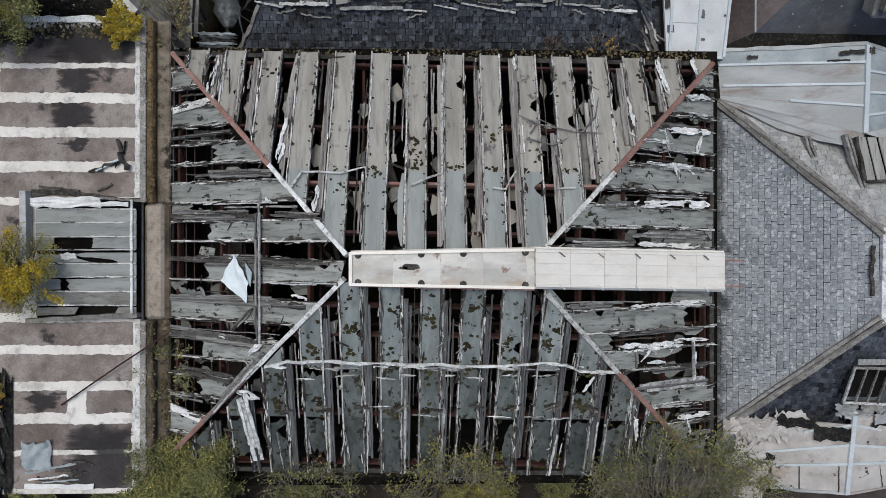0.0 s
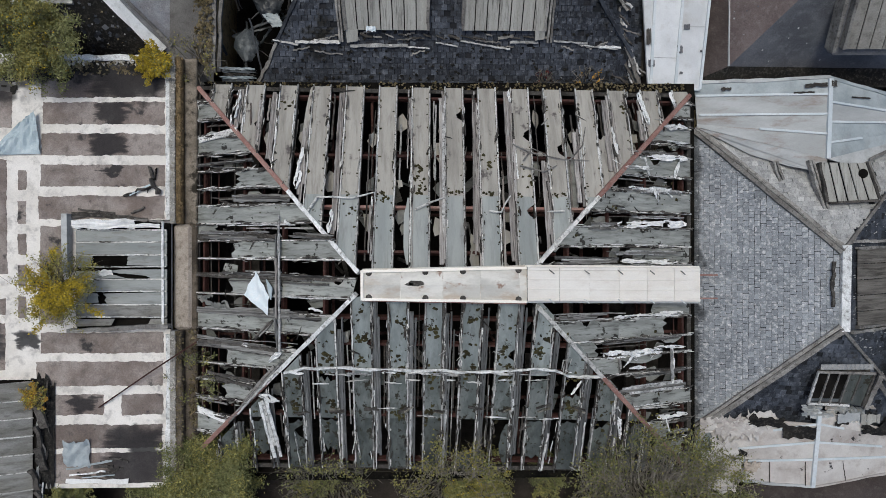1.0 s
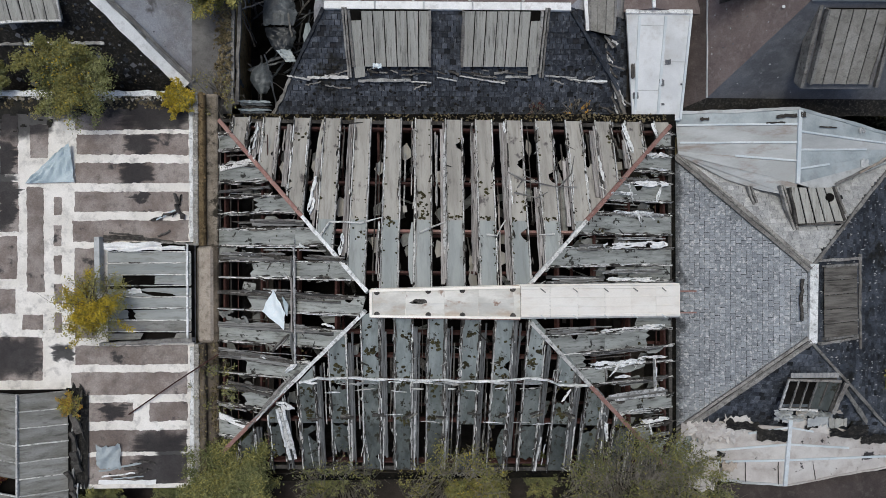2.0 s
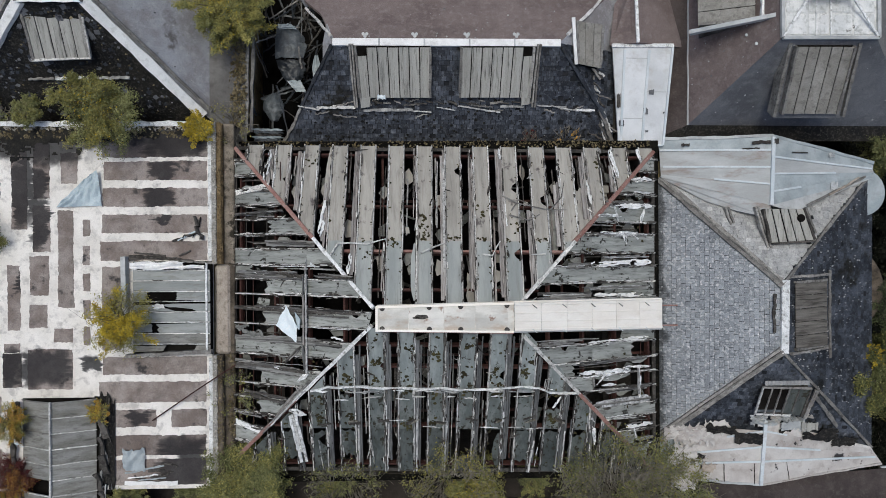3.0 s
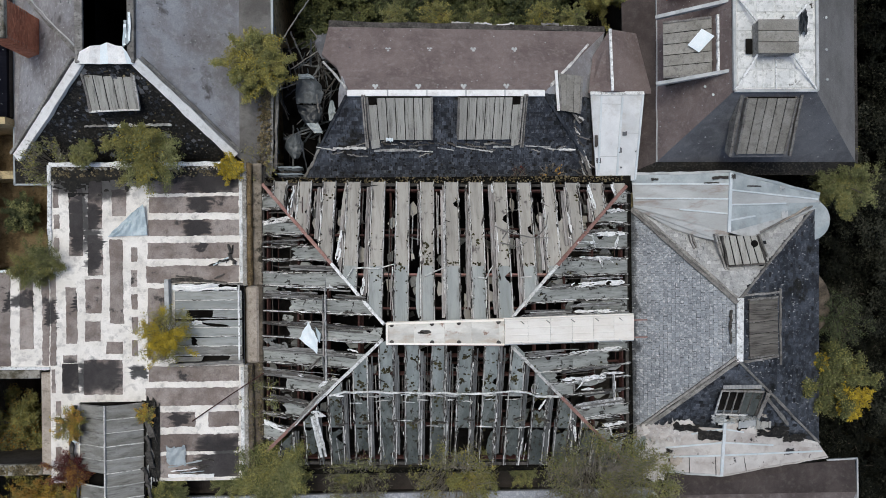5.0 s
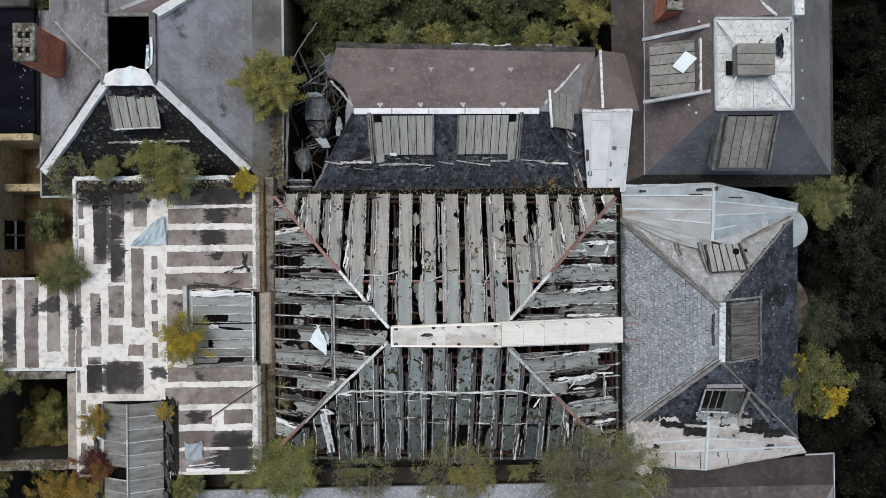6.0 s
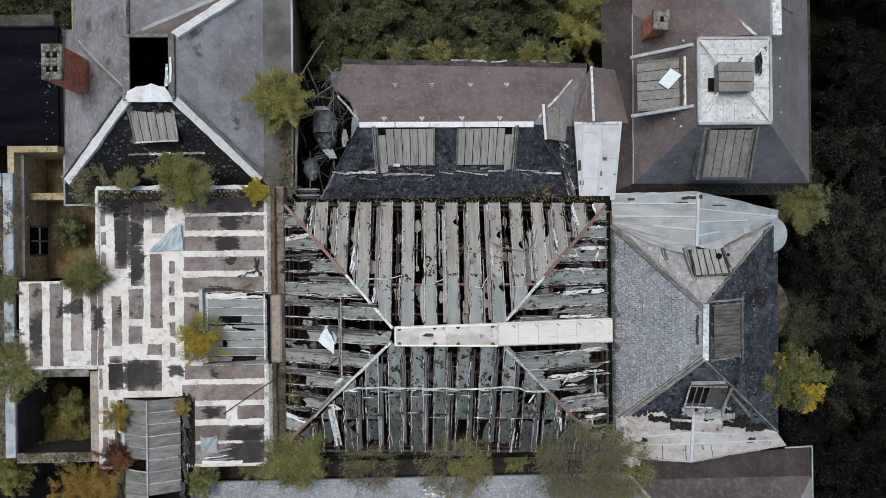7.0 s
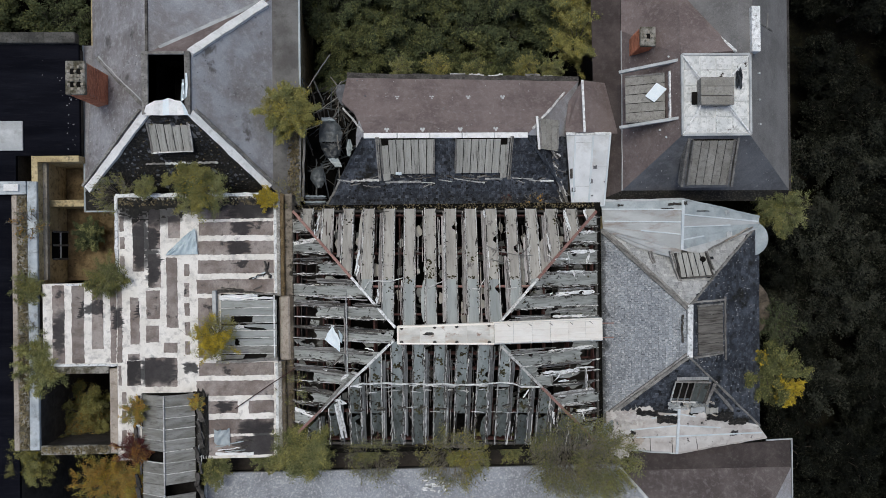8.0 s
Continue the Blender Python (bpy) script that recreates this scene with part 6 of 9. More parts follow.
def chimney(name, label, x0, x1, y0, y1, z0, z1, flues, category="chimney"):
    ch = thing(name, label, category)
    b = B()
    box(b, x0 + 0.012, x1 - 0.012, y0 + 0.012, y1 - 0.012, z0, z1 - 0.08)
    part("core", b, M_MORTAR, ch)
    b = B()
    box(b, x0 + 0.004, x1 - 0.004, y0 + 0.004, y1 - 0.004, z0, z1 - 1.78)
    part("lower_shaft", b, M_BRICK, ch)
    me = {}
    for kind, (lx, ly) in (("x", (0.215, 0.10)), ("y", (0.10, 0.215))):
        bb = B()
        box(bb, -lx / 2, lx / 2, -ly / 2, ly / 2, -0.032, 0.032, 0.004)
        m = bpy.data.meshes.new("brick")
        bb.to_mesh(m)
        bb.free()
        m.materials.append(M_BRICK)
        me[kind] = m
    rng = random.Random(3)
    rows = int((z1 - z0 - 0.3) / 0.075)
    for r in range(rows):
        z = z0 + 0.04 + r * 0.075
        if z < z1 - 1.8:
            continue
        off = 0.11 * (r % 2)
        for face in (x0, x1):
            y = y0 + 0.11 + off
            while y < y1 - 0.05:
                ob = new("brick", me["y"])
                ob.parent = ch
                ob.location = (face + (0.035 if face == x0 else -0.035) + rng.uniform(-0.004, 0.004), y, z)
                y += 0.226
        for face in (y0, y1):
            x = x0 + 0.11 + off
            while x < x1 - 0.05:
                ob = new("brick", me["x"])
                ob.parent = ch
                ob.location = (x, face + (0.035 if face == y0 else -0.035) + rng.uniform(-0.004, 0.004), z)
                x += 0.226
    b = B()
    box(b, x0 - 0.05, x1 + 0.05, y0 - 0.05, y1 + 0.05, z1 - 0.22, z1, 0.03)
    part("cap", b, M_MOSSC, ch, "crumbling mossy stone cap")
    for fx, fy in flues:
        b = B()
        box(b, fx - 0.09, fx + 0.09, fy - 0.12, fy + 0.12, z1 - 0.1, z1 + 0.006)
        part("flue", b, M_DARK, ch)
        for k in range(4):
            b = B()
            ox, oy = ((0.15, 0), (-0.15, 0), (0, 0.2), (0, -0.2))[k]
            box(b, fx + ox - 0.06, fx + ox + 0.06, fy + oy - 0.06, fy + oy + 0.06, z1 - 0.02, z1 + rng.uniform(0.04, 0.09), 0.015)
            part("cap_stone", b, M_MORTAR, ch)
    return ch


# ---- tower with the open well, north-west ----
tower = thing("hipped_roof_building", "hipped grey felt roof with an open rotten lantern well", "building")
walls_of(tower, ((-17.6, -7.4, 6.9, 30),), 0, 8.8, M_YELLOW)
R = 12.55
RW, RE, RS, RN = -13.6, -11.35, 10.0, 12.95
wx0, wx1, wy0, wy1 = -13.3, -11.62, 10.55, 12.8
SWf, SEf = V(-17.85, 6.7, 9.15), V(-8.25, 6.75, 9.2)
NEf = V(-8.2, 16.6, 9.2)
plane(tower, "roof", [(-17.95, 5.75, 8.85), SWf, (RW, RS, R), (RW, RN, R), (-13.35, 13.0, R), (-13.35, 26, R), (-17.5, 26, 8.9), (-17.5, 14.3, 8.9), (-17.95, 14.3, 8.85)], M_SHING_W, 0.15)
plane(tower, "roof", [SEf, NEf, (RE, RN, R), (RE, RS, R)], M_SHING, 0.15)
plane(tower, "roof", [SEf, (-6.95, 5.9, 8.85), (-6.9, 26, 8.85), (-8.2, 26, 9.2), NEf], M_EAVE_G, 0.12, "dark grey felt flared eave")
plane(tower, "roof", [SWf, SEf, (RE, RS, R), (RW, RS, R)], M_MOSSY, 0.15, "black mossy south slope")
plane(tower, "roof", [SWf, (-17.95, 5.75, 8.85), (-7.2, 6.55, 8.8), SEf], M_MOSSY, 0.12)
plane(tower, "roof", [(-13.35, RN, R), (RE, RN, R), NEf], M_SHING_B, 0.15)
plane(tower, "roof", [(-13.35, RN, R), (-8.2, 16.68, 9.11), (-8.2, 26, 9.11), (-13.35, 26, R)], M_SHING, 0.15)
strip(tower, "hip_board", SWf + V(0.2, 0.1, 0.25), V(RW + 0.1, RS + 0.05, R + 0.12), 0.38, 0.25, M_WCLEAN, "white painted hip board", 0.006)
strip(tower, "hip_board", SEf + V(-0.15, 0.05, 0.25), V(RE, RS + 0.05, R + 0.12), 0.38, 0.25, M_WCLEAN, "", 0.006)
strip(tower, "hip_trim", SEf + V(0.12, 0.28, 0.16), V(RE + 0.24, RS + 0.22, R + 0.06), 0.11, 0.16, M_WOOD, "", 0.012)
strip(tower, "hip_trim", SWf + V(-0.1, 0.3, 0.14), V(RW - 0.22, RS + 0.24, R + 0.04), 0.11, 0.16, M_WOOD, "", 0.012)
strip(tower, "hip_board", V(-8.45, 16.3, 9.6), V(RE, RN, R + 0.12), 0.40, 0.25, M_WCLEAN, "", 0.006)
strip(tower, "valley_flashing", V(-8.6, 16.4, 9.45), V(-12.9, 13.25, 12.32), 0.2, 0.1, M_ZINC, "", 0.006)
strip(tower, "flashing", V(-16.95, 13.45, 9.75), V(RW - 0.1, RS + 0.5, R + 0.02), 0.16, 0.1, M_WOOD, "", 0.02)
strip(tower, "flashing", V(-16.8, 13.45, 9.9), V(RW, RS + 0.6, R + 0.08), 0.06, 0.06, M_ZINC, "", 0.03)
strip(tower, "ridge", V(-13.4, 13.0, R + 0.08), V(-13.35, 26, R + 0.08), 0.12, 0.1, M_WOOD_D)
strip(tower, "gutter", (-18.0, 5.7, 8.9), (-18.0, 14.3, 8.9), 0.08, 0.12, M_ZINC_BL)
strip(tower, "gutter", (-18.0, 5.72, 8.9), (-15.9, 5.72, 8.9), 0.08, 0.12, M_ZINC_BL)
strip(tower, "gutter", (-6.87, 12.1, 8.9), (-6.85, 26, 8.9), 0.1, 0.14, M_ZINC_BL)
# the well
for x0, x1, y0, y1 in ((RW, wx0, RS, RN), (wx1, RE, RS, RN), (wx0, wx1, wy1, RN)):
    b = B()
    box(b, x0, x1, y0, y1, 11.6, R + 0.22, 0.02)
    part("well_kerb", b, M_WOOD, tower, "grey timber kerb of the open well")
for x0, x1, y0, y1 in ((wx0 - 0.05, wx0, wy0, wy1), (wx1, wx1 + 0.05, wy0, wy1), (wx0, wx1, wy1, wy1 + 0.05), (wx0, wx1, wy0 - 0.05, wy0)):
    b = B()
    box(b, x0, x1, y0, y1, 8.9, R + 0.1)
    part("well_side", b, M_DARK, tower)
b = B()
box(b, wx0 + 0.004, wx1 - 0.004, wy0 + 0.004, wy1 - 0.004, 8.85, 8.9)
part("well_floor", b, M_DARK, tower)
rt = random.Random(6)
lowx = (-13.55, -13.05, -12.65, -12.3, -11.95, -11.6, -11.4)
for k in range(6):
    # torn sheet folded over the south edge of the well
    x0, x1 = lowx[k], lowx[k + 1]
    t0, t1 = (10.3 + 0.38 * math.sin(math.pi * (j + 0.6) / 7) + 0.05 * (j % 2) for j in (k, k + 1))
    z0, z1 = (R + 0.3 + 0.09 * (j % 2) for j in (k, k + 1))
    b = B()
    slab(b, [(x0, 9.95, z0 - 0.12), (x1, 9.95, z1 - 0.12), (x1 - 0.06 * (k - 2), t1, z1), (x0 - 0.06 * (k - 3), t0, z0)], 0.012)
    part("torn_sheet", b, (M_WCLEAN, M_WCLEAN, M_TARP)[k % 3], tower)
for k in range(5):
    x = wx1 - 0.1 + 0.06 * k
    b = B()
    beam(b, (x, 10.6 + 0.05 * k, R + 0.3), (x + rt.uniform(-0.08, 0.1), 11.3 + 0.15 * k, R + 0.32), rt.uniform(0.05, 0.12), 0.02, (0, 0, 1), 0.012, 4, rt)
    part("torn_sheet", b, (M_TARP2, M_TARP, M_ZINC_BL)[k % 3], tower)
panel_skylight(tower, (-13.58, 9.85, 12.3), (-11.66, 9.9, 12.3), (-11.7, 8.46, 11.5), (-13.55, 8.37, 11.5), 5, M_BOARD, (), 0.035)
for k, (x0, x1, w, m) in enumerate(((-14.25, -13.35, 0.08, M_WOOD), (-13.3, -12.3, 0.12, M_WPAINT), (-12.25, -11.9, 0.05, M_BAR), (-11.85, -10.7, 0.1, M_BAR_D))):
    strip(tower, "batten", V(x0, 7.95 + 0.01 * k, 10.55), V(x1, 7.97 + 0.01 * k, 10.55), w, 0.1, m, "", 0.03, k)
for p, q in (((-13.62, 8.36, 11.56), (-11.62, 8.44, 11.56)), ((-11.6, 9.92, 12.36), (-11.62, 8.44, 11.56))):
    strip(tower, "skylight_frame", V(*p), V(*q), 0.07, 0.08, M_BAR, "", 0.01, 5)
def flakes(parent, n, seed, material, spot, size):
    """Chips of slate and mortar strewn on a slope. spot(rng): a place on it."""
    rng = random.Random(seed)
    vs, fs = [], []
    for k in range(n):
        c = spot(rng)
        l, a = size * rng.uniform(0.4, 1.6), rng.uniform(0, 6.28)
        b0 = len(vs)
        for q in range(4):
            r = l * rng.uniform(0.5, 1.0)
            vs.append((c.x + r * math.cos(a + q * 1.57), c.y + r * 0.7 * math.sin(a + q * 1.57), c.z + 0.03 + r * 0.5 * math.sin(a + q * 1.57)))
        vs.append((c.x, c.y, c.z - 0.02))
        fs += [(b0, b0 + 1, b0 + 2, b0 + 3)] + [(b0 + q, b0 + (q + 1) % 4, b0 + 4) for q in range(4)]
    me = bpy.data.meshes.new("slate_grit")
    me.from_pydata(vs, [], fs)
    me.materials.append(material)
    ob = new("slate_grit", me)
    ob.parent = parent
    ob["kind"] = "stuff"


def on_black(rng):
    y = 6.8 + 3.1 * rng.random() ** 1.3
    x = rng.uniform(-17.3 + (y - 6.8) * 1.25, -8.6 - (y - 6.8) * 0.95)
    return V(x, y, 9.18 + (y - 6.73) * (R - 9.18) / (RS - 6.73))


rubble(tower, -7.6, -6.95, 6.4, 12.0, 8.98, 700, 41, M_SOIL, 0.06)
rubble(walls, -7.0, 8.4, 5.64, 5.9, 9.25, 500, 42, M_SOIL, 0.04)
flakes(tower, 45, 1, M_SLATE_L, on_black, 0.03)
flakes(tower, 260, 2, M_SLATE_D, on_black, 0.09)
flakes(tower, 90, 4, M_SHING_D, on_black, 0.11)
flakes(tower, 120, 3, M_SOIL, on_black, 0.05)
chimney("chimney", "red brick chimney stack with a crumbling mossy stone cap", -16.82, -16.03, 10.9, 12.35, 9.6, 13.25, ((-16.55, 11.3), (-16.55, 11.9), (-16.25, 11.3), (-16.25, 11.9)))

# ---- north building ----
north = thing("slate_roof_building", "slate and brown felt roof with boarded skylights, one end collapsed", "building")
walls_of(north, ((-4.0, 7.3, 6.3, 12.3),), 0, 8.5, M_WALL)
rw, re_ = V(-3.4, 9.25, 10.6), V(4.72, 9.22, 10.6)
sw, se = V(-5.55, 5.95, 8.6), V(7.15, 5.9, 8.6)
nw, ne = V(-4.45, 12.65, 8.5), V(7.85, 12.4, 8.5)
plane(north, "roof", [rw, re_, ne, nw, (-4.7, 11.3, 9.0), (-4.0, 10.6, 9.6)], M_SHING_B, 0.12, "brown felt north slope")
plane(north, "roof", [rw + V(0, 0, -0.03), sw, se, re_ + V(0, 0, -0.03)], M_UNDER, 0.12)
plane(north, "roof", [re_, se, (7.2, 9.4, 8.75)], M_UNDER, 0.1)
plane(north, "roof", [re_, (7.2, 9.4, 8.75), ne], M_SHING, 0.1)
plane(north, "roof", [rw, (-3.75, 10.1, 10.0), (-3.9, 9.4, 9.9), (-3.95, 8.0, 9.5)], M_SHING, 0.08)
strip(north, "ridge_capping", rw + V(-0.05, 0, 0.1), re_ + V(0.05, 0, 0.1), 0.26, 0.2, M_WCLEAN, "white painted ridge capping")
for k in range(1, 5):
    c = rw.lerp(re_, k / 5)
    strip(north, "ridge_joint", c + V(-0.03, 0, 0.115), c + V(0.03, 0, 0.115), 0.27, 0.03, M_ZINC)
strip(north, "hip_board", se + V(0, 0, 0.1), V(6.55, 7.0, 9.35), 0.16, 0.1, M_WOOD, "", 0.03)
strip(north, "hip_board", sw + V(0, 0, 0.1), V(-4.8, 7.1, 9.4), 0.12, 0.1, M_WOOD, "", 0.03)
strip(north, "hip_board", V(5.1, 9.6, 10.45), V(7.0, 11.7, 9.05), 0.12, 0.1, M_BAR, "", 0.02)
strip(north, "hip_board", V(-3.5, 9.5, 10.55), V(-4.6, 10.9, 9.4), 0.10, 0.1, M_BAR, "", 0.02)


def on_north(x, y, up=0.0):
    return V(x, y, 8.6 + (y - 5.92) * (2.0 / 3.31) + up)


rsb = random.Random(31)
for x0, x1, w, dy in ((-4.9, -4.1, 0.06, 0.05), (-4.2, -3.6, 0.09, 0), (-3.6, -2.75, 0.12, 0.02), (-2.45, -0.6, 0.11, -0.1), (-1.2, 0.1, 0.05, -0.08), (0.3, 1.0, 0.04, 0), (1.1, 1.9, 0.05, 0.05), (1.8, 2.7, 0.06, -0.06), (2.7, 3.6, 0.08, 0.02), (4.1, 5.2, 0.06, 0.06), (4.9, 6.2, 0.05, -0.04), (5.6, 6.3, 0.08, -0.1)):
    strip(north, "snow_board", on_north(x0, 7.13 + dy, 0.14), on_north(x1, 7.1 + dy + rsb.uniform(-0.1, 0.06), 0.14), w, 0.05, rsb.choice((M_BAR, M_WPAINT, M_BAR_D)), "", 0.012, int(x0 * 10))
rn = random.Random(8)
for k in range(14):
    x, y = rn.uniform(-4.5, 6), rn.uniform(6.7, 7.4)
    strip(north, "splintered_lath", on_north(x, y, 0.12), on_north(x + rn.uniform(0.3, 0.9), y + rn.uniform(-0.15, 0.15), 0.12), 0.05, 0.03, M_WOOD, "", 0.03, k)
panel_skylight(north, on_north(-2.62, 9.0, 0.35), on_north(0.05, 9.0, 0.35), on_north(0.05, 7.42, 0.3), on_north(-2.55, 7.42, 0.3), 7, M_BOARD, (0,), 0.035)
panel_skylight(north, on_north(1.18, 9.0, 0.35), on_north(3.8, 9.0, 0.35), on_north(3.75, 7.42, 0.3), on_north(1.15, 7.42, 0.3), 7, M_BOARD, (6,), 0.035)
for x0, x1, yb in ((-2.55, -2.17, 7.12), (3.45, 3.78, 7.2)):
    plane(north, "broken_board", [on_north(x0, 7.44, 0.29), on_north(x1, 7.44, 0.29), on_north(x1 - 0.02, yb, 0.27), on_north(x0 + 0.02, yb - 0.04, 0.27)], M_BOARD, 0.03)
crumple(north, "torn_scrap", on_north(-1.75, 7.42, 0.42), 0.3, 0.14, M_TARP, 33, 0.05, (0, 0.08), 0.5)
for k in range(16):
    x = -2.5 + 0.4 * k
    strip(north, "broken_batten", on_north(x, 7.3 + rn.uniform(-0.06, 0.06), 0.16), on_north(x + rn.uniform(0.2, 0.5), 7.28 + rn.uniform(-0.08, 0.06), 0.16), rn.uniform(0.03, 0.09), 0.04, rn.choice((M_WOOD_D, M_WOOD_D, M_WOOD)), "", 0.012, k)
strip(north, "hip_felt", rw + V(-0.1, -0.1, 0.06), V(-4.9, 7.0, 9.32), 0.12, 0.05, M_SLATE_D, "", 0.01)
strip(north, "hip_felt", re_ + V(0.1, -0.15, 0.06), V(6.75, 6.75, 9.25), 0.13, 0.05, M_SLATE_D, "dark strip along the broken hip", 0.01)
strip(north, "white_trim", V(5.28, 10.2, 10.5), V(5.42, 8.55, 10.25), 0.12, 0.1, M_WCLEAN, "", 0.006)
for x0, x1 in ((-2.74, -2.68), (-2.84, -2.76), (3.93, 3.88), (4.02, 3.98)):
    strip(north, "skylight_post", on_north(x0, 9.1, 0.3), on_north(x1, 7.1, 0.25), 0.07, 0.2, M_WOOD, "", 0.01)
panel_skylight(north, (5.42, 10.1, 10.42), (6.45, 10.05, 10.1), (6.4, 8.5, 9.88), (5.5, 8.6, 10.15), 3, M_BOARD_B, (), 0.02)
for k in range(10):
    # debris along the broken east hip and the north eave
    strip(north, "splintered_lath", V(5.9 + rn.uniform(-0.2, 0.5), 8.6 - 0.25 * k + rn.uniform(-0.2, 0.2), 9.5 - 0.08 * k + 0.12), V(6.4 + rn.uniform(-0.1, 0.5), 8.2 - 0.25 * k, 9.35 - 0.08 * k + 0.12), 0.07, 0.04, M_WOOD_D, "", 0.03, k)
    strip(north, "eave_board", V(-3 + k * 1.0, 12.75 + rn.uniform(-0.1, 0.1), 8.45), V(-2.2 + k * 1.0, 12.75 + rn.uniform(-0.15, 0.1), 8.45), rn.uniform(0.06, 0.13), 0.05, rn.choice((M_WOOD, M_BAR, M_WOOD_D)), "", 0.03, k)
strip(north, "fascia", nw + V(0, 0.12, 0.0), ne + V(0, 0.12, 0.0), 0.28, 0.1, M_WOOD_D, "", 0.02)
for k in range(26):
    y = 9.5 - 0.145 * k
    z = 9.75 - 0.045 * k
    strip(north, "splintered_lath", V(5.6 + 0.05 * k + rn.uniform(-0.2, 0.3), y, z + 0.1), V(5.9 + 0.05 * k + rn.uniform(-0.2, 0.5), y - rn.uniform(0.3, 0.8), z + rn.uniform(-0.1, 0.15)), rn.uniform(0.04, 0.09), 0.04, rn.choice((M_WOOD, M_WOOD_D, M_BAR)), "", 0.02, k)
for px in (-2.3, -0.5, 1.4, 3.2):
    for dy, f in ((0.35, 0.0), (2.2, 0.5)):
        b = B()
        c = V(px + f, 9.24 + dy, 10.6 - dy * 0.64 + 0.03)
        for q in ((-0.07, 0.03), (0.06, 0.03), (0, -0.07)):
            bmesh.ops.create_cone(b, cap_ends=True, segments=7, radius1=0.065, radius2=0.05, depth=0.012, matrix=Matrix.Translation(c + V(q[0], q[1], -q[1] * 0.64)))
        part("pale_patch", b, M_ZINC, north)

# ruin between tower and north building: floor below, fallen timbers and sheets
ruin = thing("collapsed_roof", "collapsed roof bay full of fallen timbers and torn sheets", "ruin")
M_SHEETD = mk("dirty_grey_sheet", (0.012, 0.015, 0.019, 1), (0.05, 0.058, 0.066, 1), (0.15, 0.17, 0.185, 1), 1.2, 3, 0.4, 0.1, 0.1, amount=0.4, spec=0.4)
rr = random.Random(12)
b = B()
box(b, -7.1, -3.9, 6.1, 12.6, 5.0, 5.2)
part("floor", b, M_DARK, ruin)
for k in range(90):
    x, y = rr.uniform(-7.0, -4.4), rr.uniform(6.2, 12.4)
    a = rr.choice((0.1, 1.5, 1.7, 0.8, 2.4)) + rr.uniform(-0.3, 0.3)
    l = rr.uniform(0.6, 2.2)
    z = rr.uniform(5.3, 8.2)
    x1, y1 = min(max(x + l * math.cos(a), -7.0), -4.0), y + l * math.sin(a)
    strip(ruin, "fallen_timber", V(x, y, z), V(x1, y1, z + rr.uniform(-0.8, 0.8)), rr.uniform(0.025, 0.08), 0.06, rr.choice((M_WOOD_D, M_WOOD_D, M_WOOD_D, M_SHEETD, M_SHEETD, M_SHEETD, M_SHEETD, M_WOOD)), "", 0.02, k)




def bowed_sheet(left, right, y0, y1, z, bow, material, seed):
    """A fallen roofing sheet that has bowed upward; left, right: its edges from y0 down to y1."""
    b = B()
    n, m = 18, 12
    rows = []
    for i in range(n + 1):
        t = i / n
        a = np.interp(t, np.linspace(0, 1, len(left)), left)
        c = np.interp(t, np.linspace(0, 1, len(right)), right)
        c += 0.07 * noise.noise(V(t * 9, seed, 1))
        rows.append([b.verts.new((a + (c - a) * j / m, y0 + (y1 - y0) * t + 0.05 * noise.noise(V(j * 0.5, seed, t * 3)), z + bow * math.sin(math.pi * (0.15 + 0.7 * j / m)) + 0.07 * noise.noise(V(t * 4, j * 0.3, seed)))) for j in range(m + 1)])
    for i in range(n):
        for j in range(m):
            b.faces.new((rows[i][j], rows[i + 1][j], rows[i + 1][j + 1], rows[i][j + 1]))
    thicken(b, 0.015)
    part("torn_sheet", b, material, ruin)


M_SHEET_G = mk("dull_blue_grey_sheet", (0.045, 0.052, 0.058, 1), (0.10, 0.113, 0.122, 1), (0.22, 0.24, 0.25, 1), 1.1, 3, 0.45, 0.1, 0.1, amount=0.5, spec=0.35)
bowed_sheet((-5.9, -5.97, -6.0, -5.98), (-5.2, -4.85, -4.76, -4.9), 10.55, 9.3, 8.05, 0.25, M_SHEET_G, 3)
bowed_sheet((-5.98, -5.9, -5.75, -5.55), (-4.88, -4.83, -4.95, -5.05), 9.28, 8.35, 7.9, 0.2, M_SHEETD, 4)
bowed_sheet((-5.85, -5.8), (-5.3, -5.1), 10.58, 10.38, 8.3, 0.1, M_ZINC_BL, 5)
bowed_sheet((-5.55, -5.2), (-5.0, -4.8), 8.45, 8.0, 8.05, 0.08, M_ZINC_BL, 6)
bowed_sheet((-6.2, -6.5, -6.56, -6.4, -6.2), (-6.0, -5.78, -5.7, -5.8, -6.0), 7.98, 6.88, 7.7, 0.3, M_SHEET_G, 7)
bowed_sheet((-4.5, -4.6, -4.55), (-4.35, -4.25, -4.4), 9.5, 8.6, 7.8, 0.1, M_ZINC_BL, 8)
bowed_sheet((-4.95, -5.05, -4.95, -4.75), (-4.15, -4.05, -4.1, -4.25), 12.28, 11.2, 8.5, 0.06, M_SHING_D, 9)
for k in range(7):
    bowed_sheet((-6.75 + 0.1 * (k % 3), -6.6), (-5.75 + 0.12 * (k % 2), -5.5), 6.42 - 0.1 * k, 6.34 - 0.1 * k, 8.95 + 0.02 * k, 0.04, (M_ZINC_BL, M_SHEET_G, M_WOOD_D)[k % 3], 20 + k)
for k, x in enumerate((-6.95, -6.75)):
    strip(ruin, "wall_timber", V(x, 6.3, 8.9), V(x + 0.1, 12.0, 8.9), 0.12, 0.15, M_WOOD, "", 0.03, k)

